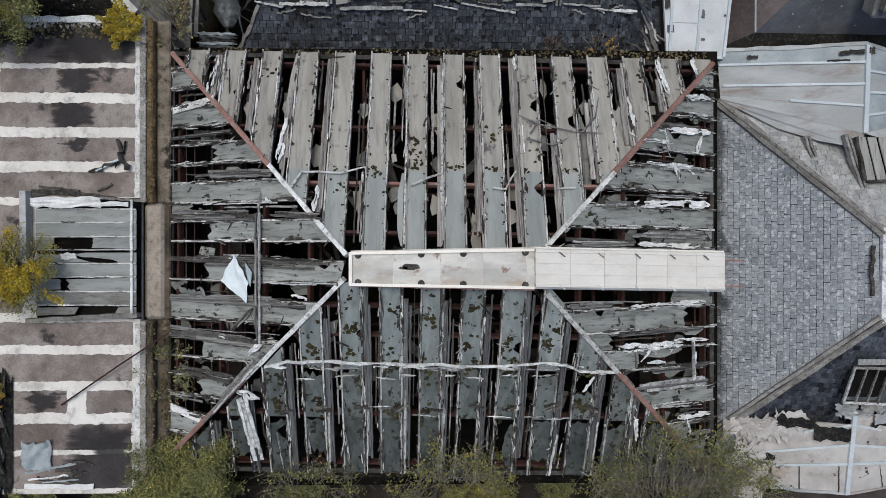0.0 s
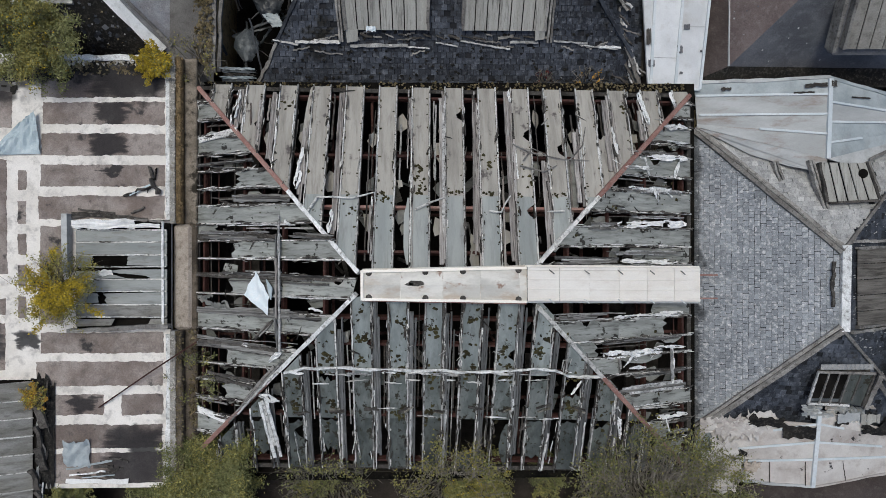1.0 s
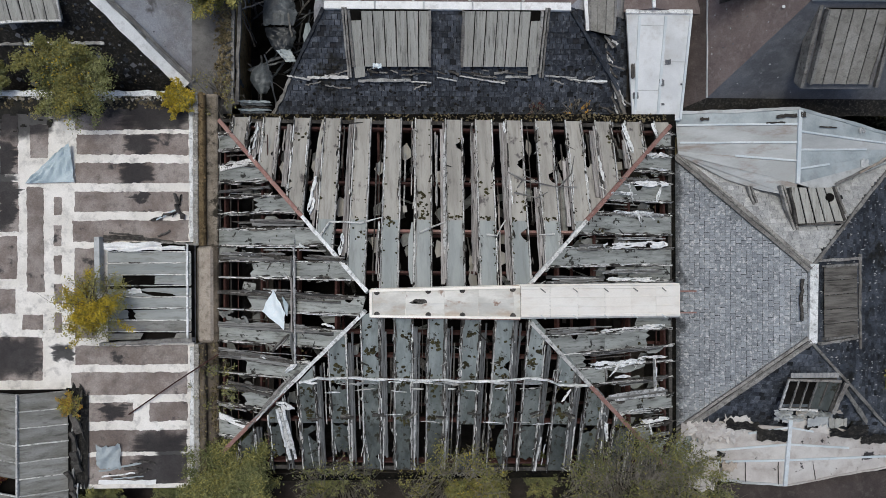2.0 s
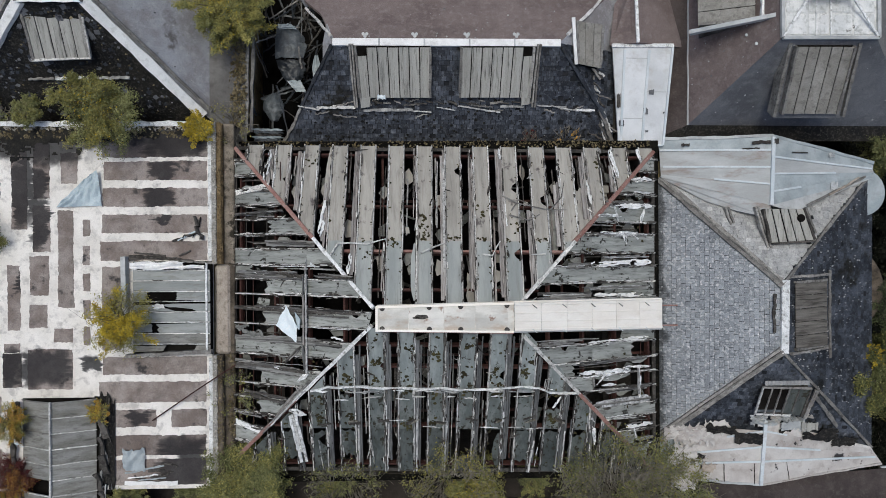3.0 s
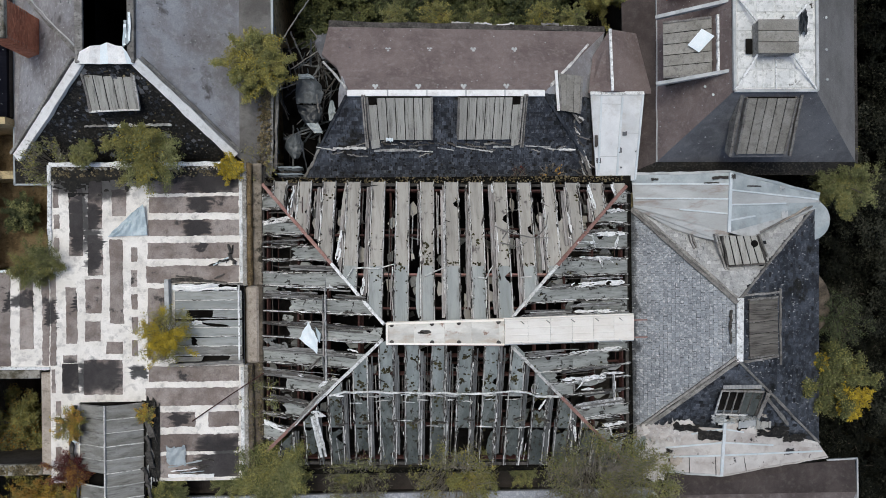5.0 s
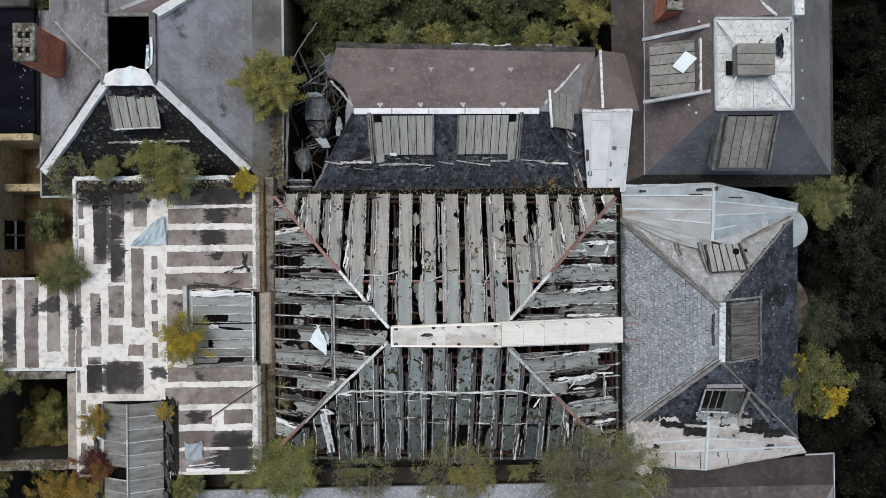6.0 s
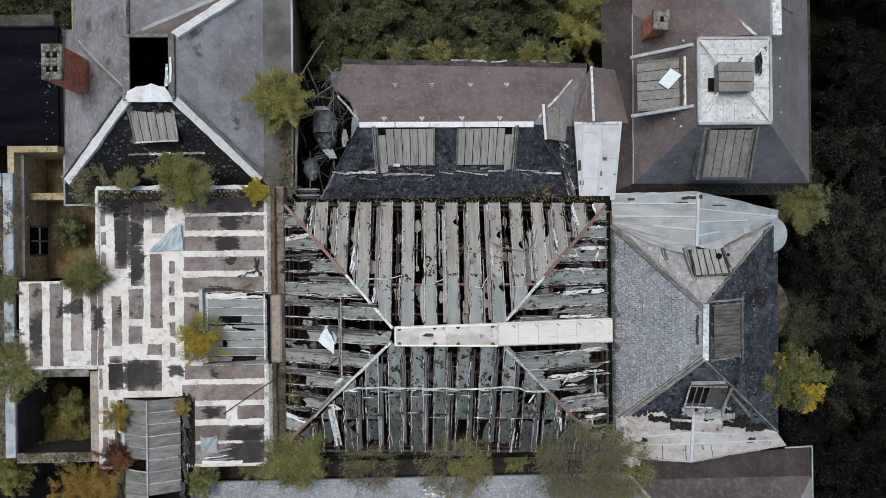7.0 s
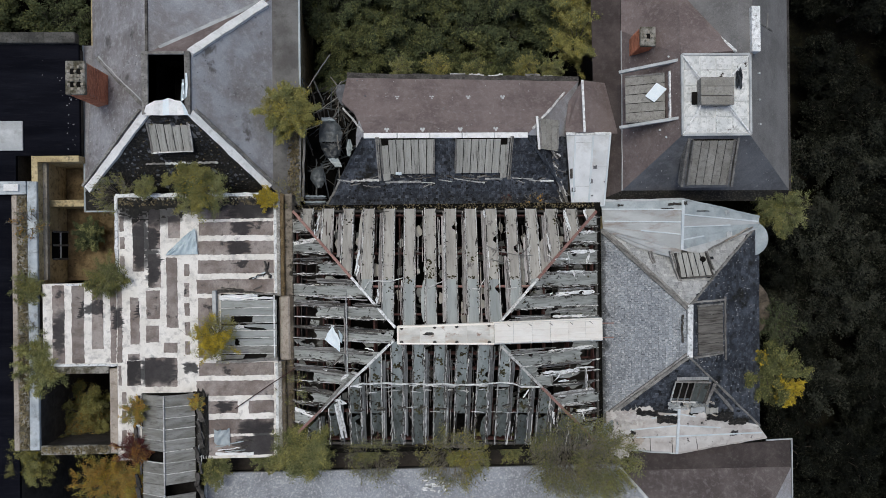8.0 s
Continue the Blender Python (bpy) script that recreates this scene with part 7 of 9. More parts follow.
# ---- link roof of white sheet and the brown gusset ----
link = thing("link_roof", "white standing-seam sheet roof with blue-grey edge", "roof")
b = B()
box(b, 7.3, 8.9, 6.0, 9.4, 6, 8.9)
part("wall", b, M_WALL, link)
zl = lambda y: 9.15 + (y - 5.75) * 0.08
M_LINK = mk("white_coated_sheet", (0.56, 0.575, 0.585, 1), (0.70, 0.715, 0.725, 1), (0.42, 0.40, 0.37, 1), 0.6, 1.6, 0.5, 0.08, 0.03, amount=0.5, grain=0.05)


def on_link(f, y, up=0.0):
    """A place on the link roof: f across it from west to east."""
    t = (9.42 - y) / 3.67
    return V(6.97 + 0.29 * t + (2.3 - 0.6 * t) * f, y, zl(y) + up)


for (a0, b0), (a1, b1) in (((0, 0), (0.2, 0.04)), ((0.203, 0.043), (0.61, 0.52)), ((0.613, 0.523), (1, 1))):
    plane(link, "sheet", [on_link(a0, 9.42), on_link(a1, 9.42), on_link(b1, 5.75), on_link(b0, 5.75)], M_LINK)
for a, c in ((0.2, 0.042), (0.61, 0.52)):
    strip(link, "seam", on_link(a, 9.3, 0.06), on_link(c, 5.75, 0.06), 0.09, 0.07, M_SEAM, "", 0.004)
for f0, f1, y in ((0.08, 0.52, 6.75), (0.57, 0.98, 7.75), (0.2, 0.6, 9.0)):
    strip(link, "sheet_joint", on_link(f0 + 0.02, y, 0.012), on_link(f1, y - 0.02, 0.012), 0.025, 0.02, M_ZINC)
strip(link, "rim", on_link(-0.01, 9.45, 0.08), on_link(1.01, 9.45, 0.08), 0.14, 0.12, M_WPAINT)
strip(link, "rim", on_link(1.0, 9.45, 0.08), on_link(1.0, 5.72, 0.08), 0.08, 0.12, M_SEAM)
strip(link, "rim", on_link(0, 5.76, 0.05), on_link(1, 5.72, 0.05), 0.08, 0.12, M_SEAM)
for k, (f, y, sx, sy) in enumerate(((0.68, 7.72, 0.2, 0.18), (0.58, 7.0, 0.18, 0.24), (0.08, 6.55, 0.2, 0.22), (0.62, 6.25, 0.1, 0.07), (0.95, 6.95, 0.06, 0.06), (0.05, 7.4, 0.14, 0.5))):
    p = on_link(f, y, 0.05)
    crumple(link, "dark_patch", p, sx, sy, M_SHING_D if k < 5 else M_WOOD_D, 800 + k, 0.02, (0, 0), 0.25)
plane(link, "gusset", [(7.85, 9.5, 9.75), (7.8, 12.2, 9.6), (7.2, 11.2, 8.9), (6.9, 9.5, 9.3)], M_SHING_B)
plane(link, "gusset", [(7.85, 9.5, 9.75), (7.8, 12.2, 9.6), (9.2, 12.2, 8.9), (9.9, 9.5, 9.0)], M_SHING_B)
strip(link, "gusset_ridge", (7.85, 9.5, 9.82), (7.8, 12.2, 9.67), 0.11, 0.1, M_WPAINT)

# ---- north-east building with the white lantern base ----
nest = thing("hipped_roof_building", "hipped brown-grey felt roof with a white lantern platform", "building")
walls_of(nest, ((9.6, 18.4, 6.9, 30),), 0, 8.9, M_WALL)
X0, X1, Y0, Y1, ZT = 11.95, 15.25, 8.87, 12.72, 12.5
e_sw, e_se = V(9.95, 6.5, 9.1), V(18.9, 6.45, 9.0)
plane(nest, "roof", [e_sw, e_se, (X1, Y0, ZT), (X0, Y0, ZT)], M_SHING_D, 0.15)
plane(nest, "roof", [e_sw, (X0, Y0, ZT), (X0, Y1, ZT), (10.0, 14.9, 9.1)], M_SHING_B, 0.15)
plane(nest, "roof", [e_se, (18.9, 26, 9.0), (X1 + 0.35, 26, ZT), (X1 + 0.02, Y1, ZT), (X1, Y0, ZT)], M_SHING_E, 0.15)
plane(nest, "roof", [(X0, Y1, ZT), (10.0, 14.9, 9.1), (10.0, 16.4, 9.1), (12.4, 16.4, 10.9), (14.6, Y1 + 0.2, ZT)], M_SHING_B, 0.15)
plane(nest, "roof", [(14.6, Y1 + 0.1, ZT), (12.0, 16.4, 10.4), (12.0, 26, 10.4), (X1 + 0.2, 26, ZT), (X1 + 0.2, Y1, ZT)], M_SHING_E, 0.15)
plane(nest, "roof", [(10.0, 16.4, 9.1), (12.4, 16.4, 10.9), (12.4, 26, 10.9), (10.0, 26, 9.1)], M_SHING_B, 0.15)
plane(nest, "roof", [(8.6, 5.95, 8.85), e_sw, (10.0, 26, 9.05), (8.4, 26, 8.8)], M_EAVE, 0.1, "dark flared eave")
plane(nest, "roof", [(8.6, 5.95, 8.85), (18.9, 5.9, 8.7), e_se, e_sw], M_MOSSY, 0.1)
strip(nest, "eave_edge", (9.95, 6.5, 9.16), (10.0, 14.9, 9.16), 0.05, 0.06, M_ZINC, "", 0.015)
strip(nest, "gutter", (18.95, 6.4, 9.02), (18.95, 26, 9.02), 0.12, 0.12, M_WOOD_D)
strip(nest, "valley_flashing", (12.2, 16.2, 10.75), (14.6, Y1 + 0.15, ZT + 0.08), 0.14, 0.1, M_WPAINT, "", 0.01)
b = B()
box(b, 15.3, 15.72, Y1 + 0.1, 15.0, 12.2, 12.75, 0.02)
part("ridge_wall", b, M_WPAINT, nest)
strip(nest, "fallen_aerial", (15.9, 14.3, 12.3), (16.8, 14.1, 11.7), 0.07, 0.05, M_WOOD)
strip(nest, "fallen_aerial", (16.4, 14.2, 12.0), (16.45, 14.9, 12.0), 0.05, 0.05, M_WOOD)
# platform
b = B()
box(b, X0, X1, Y0, Y1, ZT - 0.3, ZT + 0.05)
part("platform", b, M_WDIRTY, nest, "white lantern platform with peeling panels")
cells = [(X0 + 0.12 + 0.78 * i, X0 + 0.12 + 0.78 * i + 0.70, Y0 + 0.12 + 0.75 * j, Y0 + 0.12 + 0.75 * j + 0.68) for i in range(4) for j in range(5)]
for k, (x0, x1, y0, y1) in enumerate(cells):
    if x0 > 12.4 and x1 < 14.4 and y0 > 10.1 and y1 < 11.6:
        continue
    b = B()
    box(b, x0, x1, y0, y1, ZT + 0.05, ZT + 0.08, 0.012)
    part("platform_panel", b, M_WDIRTY, nest)
for p, q in (((X0, Y0, ZT + 0.14), (12.7, 10.2, ZT + 0.5)), ((X1, Y0, ZT + 0.14), (14.1, 10.2, ZT + 0.5)), ((X0, Y1, ZT + 0.14), (12.7, 11.5, ZT + 0.5)), ((X1, Y1, ZT + 0.14), (14.1, 11.5, ZT + 0.5))):
    strip(nest, "stay", p, q, 0.07, 0.06, M_WPAINT)
for p, q in (((X0, Y0), (X1, Y0)), ((X0, Y1), (X1, Y1)), ((X0, Y0), (X0, Y1)), ((X1, Y0), (X1, Y1))):
    strip(nest, "platform_rim", (*p, ZT + 0.15), (*q, ZT + 0.15), 0.11, 0.12, M_ZINC)
for x in (13.1, 13.6):
    strip(nest, "platform_rib", (x, Y0, ZT + 0.12), (x, 10.2, ZT + 0.12), 0.05, 0.06, M_WPAINT)
b = B()
box(b, 12.66, 14.12, 10.22, 11.46, ZT, 13.2)
part("lantern_side", b, M_WOOD, nest)
for k in range(3):
    b = B()
    box(b, 12.6, 14.18, 10.18 + k * 0.44, 10.6 + k * 0.44, 13.2, 13.27 + 0.012 * (k % 2), 0.01)
    part("lantern_lid", b, M_BOARD_B, nest)
crumple(nest, "torn_sheet", (14.65, 11.5, 12.75), 0.3, 0.9, M_SHEETD, 4, 0.2)
# Black strip in the interior colour, drawn as the dark gap beside the lantern.
strip(nest, "broken_board", (12.5, 10.3, 12.7), (12.5, 10.9, 12.7), 0.25, 0.05, M_DARK)
# skylights
for x0, x1 in ((12.35, 12.5), (14.78, 15.05)):
    strip(nest, "skylight_cheek", (x0, 8.75, 12.35), (x1, 6.5, 10.8), 0.12, 0.5, M_WOOD, "", 0.01)
plane(nest, "skylight_surround", [(12.4, 8.75, 12.2), (14.8, 8.75, 12.2), (15.0, 6.5, 10.6), (12.55, 6.5, 10.6)], M_SHING_D, 0.4)
panel_skylight(nest, (12.55, 8.6, 12.4), (14.55, 8.6, 12.4), (14.75, 6.6, 10.9), (12.75, 6.6, 10.9), 5, M_BOARD_B, (), 0.03)
wl = [V(11.35, 9.75, 11.85), V(11.35, 12.0, 11.85), V(9.62, 12.0, 11.1), V(9.62, 9.75, 11.1)]
panel_skylight(nest, wl[0], wl[1], wl[2], wl[3], 5, M_BOARD_B, (), 0.03)
b = B()
slab(b, [(9.7, 9.7, 11.0), (9.7, 12.05, 11.0), (11.6, 12.05, 11.7), (11.6, 9.7, 11.7)], 1.6)
part("skylight_base", b, M_WOOD_D, nest)
strip(nest, "flashing", (9.3, 12.25, 11.1), (12.0, 12.55, 12.4), 0.14, 0.3, M_ZINC)
strip(nest, "flashing", (9.3, 9.5, 11.1), (12.0, 9.75, 12.4), 0.14, 0.3, M_ZINC)
strip(nest, "flashing", (11.6, 9.8, 11.95), (11.6, 12.1, 11.95), 0.12, 0.2, M_WPAINT, "", 0.01)
foil = thing("white_panel", "loose white square panel lying on the skylight", "panel")
b = B()
slab(b, [(10.45, 10.95, 11.62), (10.95, 11.55, 11.85), (11.4, 11.2, 12.02), (10.85, 10.6, 11.8)], 0.02)
part("sheet", b, M_TARP, foil)
chimney("chimney", "short red brick chimney with a broken stone cap", 10.27, 10.93, 13.42, 14.28, 9.5, 11.75, ((10.6, 13.85),))
for x, y in ((13.2, 13.4), (12.2, 12.95), (11.6, 12.8), (16.0, 12.0), (16.0, 10.7), (16.05, 9.5), (11.5, 8.9), (11.3, 9.3)):
    b = B()
    z = 12.5 - max(0, (x - X1) * 0.96, (X0 - x) * 1.7, (y - Y1) * 0.9) + 0.03
    for ox in (-0.07, 0.08):
        bmesh.ops.create_cone(b, cap_ends=True, segments=7, radius1=0.06, radius2=0.05, depth=0.012, matrix=Matrix.Translation((x + ox, y, z)))
    part("pale_patch", b, M_ZINC, nest)

# ---- east pavilion with slates ----
east = thing("slate_pavilion", "hipped slate pavilion with pale sheet metal gables and boarded dormers", "building")
walls_of(east, ((8.95, 17.0, -6.0, 5.2),), 0, 8.4, M_YELLOW)
b = B()
box(b, 8.75, 17.2, -6.85, -5.9, 8.2, 8.45)
part("gutter_floor", b, M_GUTTER, east)
aN, aS = V(12.72, 0.45, 10.87), V(12.66, -1.95, 10.87)
eNW, eSW, eNE, eSE = V(8.86, 4.5, 8.85), V(8.8, -5.5, 8.87), V(17.4, 4.75, 8.65), V(17.3, -6.1, 8.65)
for pts, m in (([eNW, eSW, aS, aN], M_UNDER), ([eNE, eSE, aS, aN], M_UNDER), ([eNW, eNE, aN], M_UNDER), ([eSW, eSE, aS], M_UNDER)):
    plane(east, "roof", pts, m, 0.12)
strip(east, "ridge_capping", aN + V(0.1, 0.15, 0.12), aS + V(0.1, -0.1, 0.12), 0.28, 0.2, M_WPAINT, "white ridge capping")
for a, c, o in ((eNW, aN, 0.09), (eSW, aS, 0.09)):
    d = (c - a).normalized()
    s = d.cross(V(0, 0, 1)).normalized()
    for sgn, w in ((1, 0.14), (-1, 0.10), (0, 0.06)):
        strip(east, "hip_board", a + s * o * sgn + V(0, 0, 0.13 if sgn else 0.17), c + s * o * sgn + V(0, 0, 0.13 if sgn else 0.17), w, 0.1, M_WOOD, "", 0.012, 5 + sgn)
for a, c in ((eNE, aN), (eSE, aS)):
    strip(east, "hip_board", a + V(0, 0, 0.12), c + V(0, 0, 0.12), 0.11, 0.08, M_WOOD, "", 0.012)
strip(east, "hip_board", eSE + V(-1.2, 0.55, 0.2), aS + V(1.5, -1.75, -0.45), 0.16, 0.06, M_WOOD, "", 0.01)
# sheet metal gables, north and south
gN, gN2 = V(12.9, 5.92, 9.9), V(12.75, 3.35, 10.0)
for side, e0, e1, fp, fq, ends in ((0, V(8.86, 5.95, 8.95), V(8.92, 4.5, 9.05), (0, 0.19, 0.44, 0.69, 1), (0, 0.28, 0.72, 0.93, 1), (1, 0.98, 0.52)),
                                   (1, V(17.3, 5.0, 8.95), V(17.25, 4.45, 8.95), (0, 0.29, 0.54, 0.8, 1), (0, 0.37, 0.6, 0.8, 1), (0.98, 0.62, 0.28))):
    for k in range(4):
        p0, p1 = gN.lerp(gN2, fp[k]), gN.lerp(gN2, fp[k + 1])
        q0, q1 = e0.lerp(e1, fq[k]), e0.lerp(e1, fq[k + 1])
        plane(east, "sheet", [p0, p1, q1, q0], (M_ZINC_BL if k == 0 else M_SHEET_W) if side == 0 else (M_ZINC_BL, M_SHEET_W, M_ZINC_BL, M_ZINC_BL)[k], 0.04)
        if k:
            strip(east, "seam", p0 + V(0, 0, 0.06), p0.lerp(q0, ends[k - 1]) + V(0, 0, 0.06), 0.07, 0.07, M_SEAM, "", 0.004, k)
strip(east, "seam", gN + V(0, 0, 0.08), gN2 + V(0, 0, 0.08), 0.13, 0.1, M_SEAM)
for k, (x, y, sx, sy, m) in enumerate(((9.8, 5.72, 0.3, 0.1, 0), (12.45, 5.72, 0.65, 0.12, 0), (12.1, 5.5, 0.6, 0.06, 0), (14.0, 5.35, 0.7, 0.05, 0), (15.4, 5.3, 0.25, 0.18, 1), (15.5, 4.1, 0.32, 0.28, 1), (13.0, 5.75, 0.2, 0.2, 0))):
    crumple(east, "torn_scrap", (x, y, 9.97 - 0.23 * abs(x - 12.9) + 0.03), sx, sy, (M_WOOD_D, M_ZINC)[m], k + 700, 0.03, (0.23 * sx * (1 if x < 12.9 else -1), 0), 0.55)
for k, (p, q) in enumerate((((14.2, 3.35, 9.85), (16.9, 4.5, 9.1)), ((15.2, 3.75, 9.6), (16.6, 4.45, 9.2)))):
    strip(east, "torn_edge", p, q, 0.10 - 0.03 * k, 0.03, (M_WOOD, M_CONC)[k], "", 0.015, k)
plane(east, "sheet", [gN2, (12.6, 2.9, 10.1), (11.6, 3.15, 9.75), (10.5, 3.55, 9.45), (9.6, 4.1, 9.2), (8.85, 4.5, 9.05)], M_SHEET_W, 0.03)
plane(east, "sheet", [gN2, (13.7, 3.1, 9.9), (15.2, 3.7, 9.5), (17.25, 4.45, 8.95)], M_ZINC, 0.03)
strip(east, "eave_edge", (8.82, 5.98, 9.0), gN + V(0, 0.05, 0.03), 0.12, 0.12, M_ZINC, "", 0.02)
strip(east, "eave_edge", (17.3, 5.05, 9.0), gN + V(0, 0.05, 0.03), 0.12, 0.12, M_ZINC_BL, "", 0.02)
gS, gS2 = V(12.6, -4.75, 9.75), V(12.58, -7.3, 9.35)
GS = (0.0, 0.16, 0.40, 0.63, 1.0)
for k in range(4):
    f0, f1 = GS[k], GS[k + 1]
    for side, e0, e1 in ((0, V(9.5, -5.45, 9.15), V(10.0, -7.15, 8.95)), (1, V(17.1, -6.0, 8.95), V(17.6, -6.65, 8.85))):
        p0, p1 = gS.lerp(gS2, f0), gS.lerp(gS2, f1)
        q0, q1 = e0.lerp(e1, f0), e0.lerp(e1, f1)
        if side == 0 and k == 0:
            plane(east, "sheet", [p1, q1, q0, (10.3, -5.0, 9.3), (10.9, -5.15, 9.35), (11.2, -4.85, 9.45), (11.5, -5.1, 9.5)], M_ZINC_BG, 0.04)
        else:
            plane(east, "sheet", [p0, p1, q1, q0], M_ZINC_BG, 0.04)
        strip(east, "seam", p0 + V(0, 0, 0.05), p0.lerp(q0, ((0.0, 0.45, 0.93, 0.95), (0.0, 0.2, 0.5, 0.98))[side][k]) + V(0, 0, 0.06), 0.07, 0.07, M_SEAM)
rs2 = random.Random(23)
for k in range(12):
    # torn edges of the sheet along its top and west side
    f = k / 11
    x, y = (9.4 + 2.3 * f, -5.3 + 0.35 * math.sin(k * 1.1) * f) if k < 8 else (9.5 + rs2.uniform(-0.1, 0.5), -5.6 - 0.4 * (k - 7))
    crumple(east, "torn_sheet", (x, y, 9.2 + 0.12 * (x - 9.5) + 0.1), rs2.uniform(0.6, 1.0), rs2.uniform(0.4, 0.7), M_ZINC_BG, k + 60, 0.07, (0.07, 0), 0.6)
for k, (x, y) in enumerate(((8.9, -6.1), (9.1, -6.7), (9.35, -5.8))):
    crumple(east, "torn_sheet", (x, y, 8.9 + 0.05 * k), 0.5, 0.8, M_ZINC_BL, k + 90, 0.25)
strip(east, "seam", gS + V(0, 0, 0.08), gS2 + V(0, 0, 0.08), 0.13, 0.1, M_SEAM)
# Dark sheets laid over the metal stand in for its black holes.
for k, (x, y, sx, sy, m, rg_) in enumerate(((12.0, -5.45, 1.0, 0.42, 0, 0.3), (11.0, -5.15, 1.1, 0.3, 0, 0.9), (14.9, -5.42, 1.5, 0.36, 0, 0.7), (15.9, -5.72, 1.0, 0.3, 0, 0.7), (9.6, -6.0, 0.5, 0.25, 0, 0.9), (10.1, -6.2, 0.7, 0.16, 0, 0.9), (13.4, -5.15, 0.5, 0.12, 0, 0.8), (13.6, -4.95, 0.8, 0.3, 1, 0.5), (14.4, -5.05, 0.7, 0.3, 2, 0.4), (10.6, -6.6, 0.5, 0.3, 3, 0.8))):
    crumple(east, "exposed_underlay" if m == 0 else "torn_sheet", (x, y, 9.72 - 0.165 * abs(x - 12.6) + (0.13 if m == 0 else 0.18) - 0.11 * (-4.75 - y)), sx, sy, (M_MOSSY, M_ZINC, M_BOARD, M_CONC)[m], k + 720, 0.03, (0.165 * sx * (1 if x < 12.6 else -1), 0.1 * sy), rg_)
# Thin dark strips draw the shade in creases of the sheet.
for x0, y0, x1, y1 in ((11.2, -6.42, 11.25, -7.2), (12.3, -6.45, 12.35, -7.25), (13.6, -6.45, 13.75, -7.15), (14.5, -6.35, 14.7, -7.05), (15.6, -6.3, 15.75, -6.9)):
    z = 9.5 - 0.155 * abs(x0 - 12.6)
    strip(east, "crease", (x0, y0, z + 0.02), (x1, y1, z - 0.08), 0.025, 0.03, M_WOOD_D, "", 0.01, int(x0 * 10))
re2 = random.Random(19)
for k in range(7):
    crumple(east, "torn_sheet", (12.3 + 0.35 * k, -4.75 + re2.uniform(-0.25, 0.2), 9.85 - 0.07 * k), re2.uniform(0.3, 0.7), re2.uniform(0.2, 0.5), re2.choice((M_ZINC, M_ZINC_BG)), k, 0.25)
strip(east, "eave_edge", (10.0, -7.15, 9.0), gS2 + V(0, 0, 0.04), 0.1, 0.1, M_ZINC, "", 0.02)
strip(east, "eave_edge", (17.6, -6.68, 8.9), gS2 + V(0, 0, 0.04), 0.07, 0.1, M_ZINC_BG, "", 0.02)
# dormers and skylight
panel_skylight(east, (12.35, 3.2, 10.25), (13.9, 3.2, 10.2), (14.2, 2.05, 10.35), (12.55, 1.95, 10.35), 5, M_BOARD, (), 0.05, M_WOOD_D)
for p, q in (((12.1, 3.3, 10.15), (12.5, 1.75, 10.3)), ((12.2, 3.3, 10.15), (12.62, 1.75, 10.3)), ((14.0, 3.25, 10.15), (14.4, 2.3, 10.1)), ((11.15, 3.3, 9.75), (11.3, 2.65, 9.85)), ((11.25, 3.3, 9.75), (11.42, 2.7, 9.85))):
    strip(east, "dormer_board", p, q, 0.08, 0.2, M_WOOD, "", 0.01)
strip(east, "dormer_sill", (12.6, 1.92, 10.4), (14.25, 2.0, 10.38), 0.07, 0.2, M_WOOD_D)
bm_ = B()
bmesh.ops.create_cone(bm_, cap_ends=True, segments=14, radius1=0.16, radius2=0.15, depth=0.01, matrix=Matrix.Translation((13.75, 2.85, 10.26)))
part("hole", bm_, M_DARK, east)
panel_skylight(east, (13.3, 0.5, 10.72), (13.3, -1.95, 10.72), (14.85, -1.9, 10.0), (14.85, 0.55, 10.0), 5, M_BOARD_D, (), 0.02, M_WOOD)
for p, q in (((15.05, 0.9, 9.85), (15.05, -2.4, 9.85)), ((13.1, 0.7, 10.85), (15.0, 0.75, 10.0)), ((13.1, -2.1, 10.85), (14.9, -2.0, 10.0))):
    strip(east, "skylight_frame", p, q, 0.1, 0.12, M_WOOD, "", 0.015)
strip(east, "dark_stick", (12.42, 0.1, 10.95), (12.4, -1.3, 10.95), 0.1, 0.08, M_WOOD_D, "", 0.03)
# south dormer with a broken window
b = B()
box(b, 12.3, 14.0, -4.4, -3.3, 9.3, 10.2)
part("dormer_body", b, M_WOOD_D, east)
b = B()
slab(b, [(12.26, -3.42, 10.42), (13.2, -3.45, 10.42), (12.98, -4.32, 10.2), (12.04, -4.3, 10.2)], 0.02)
part("dormer_opening", b, M_DARK, east)
plane(east, "inner_sill", [(12.12, -4.12, 10.23), (13.0, -4.14, 10.23), (12.96, -4.34, 10.21), (12.05, -4.32, 10.21)], M_SHEET_G, 0.01)
plane(east, "dormer_board", [(13.2, -3.45, 10.43), (13.55, -3.46, 10.43), (13.34, -4.4, 10.21), (12.98, -4.36, 10.21)], M_GLASS_S, 0.02)
plane(east, "dormer_board", [(13.56, -3.46, 10.43), (13.98, -3.47, 10.42), (13.68, -4.48, 10.2), (13.35, -4.42, 10.2)], M_GLASS_S, 0.02)
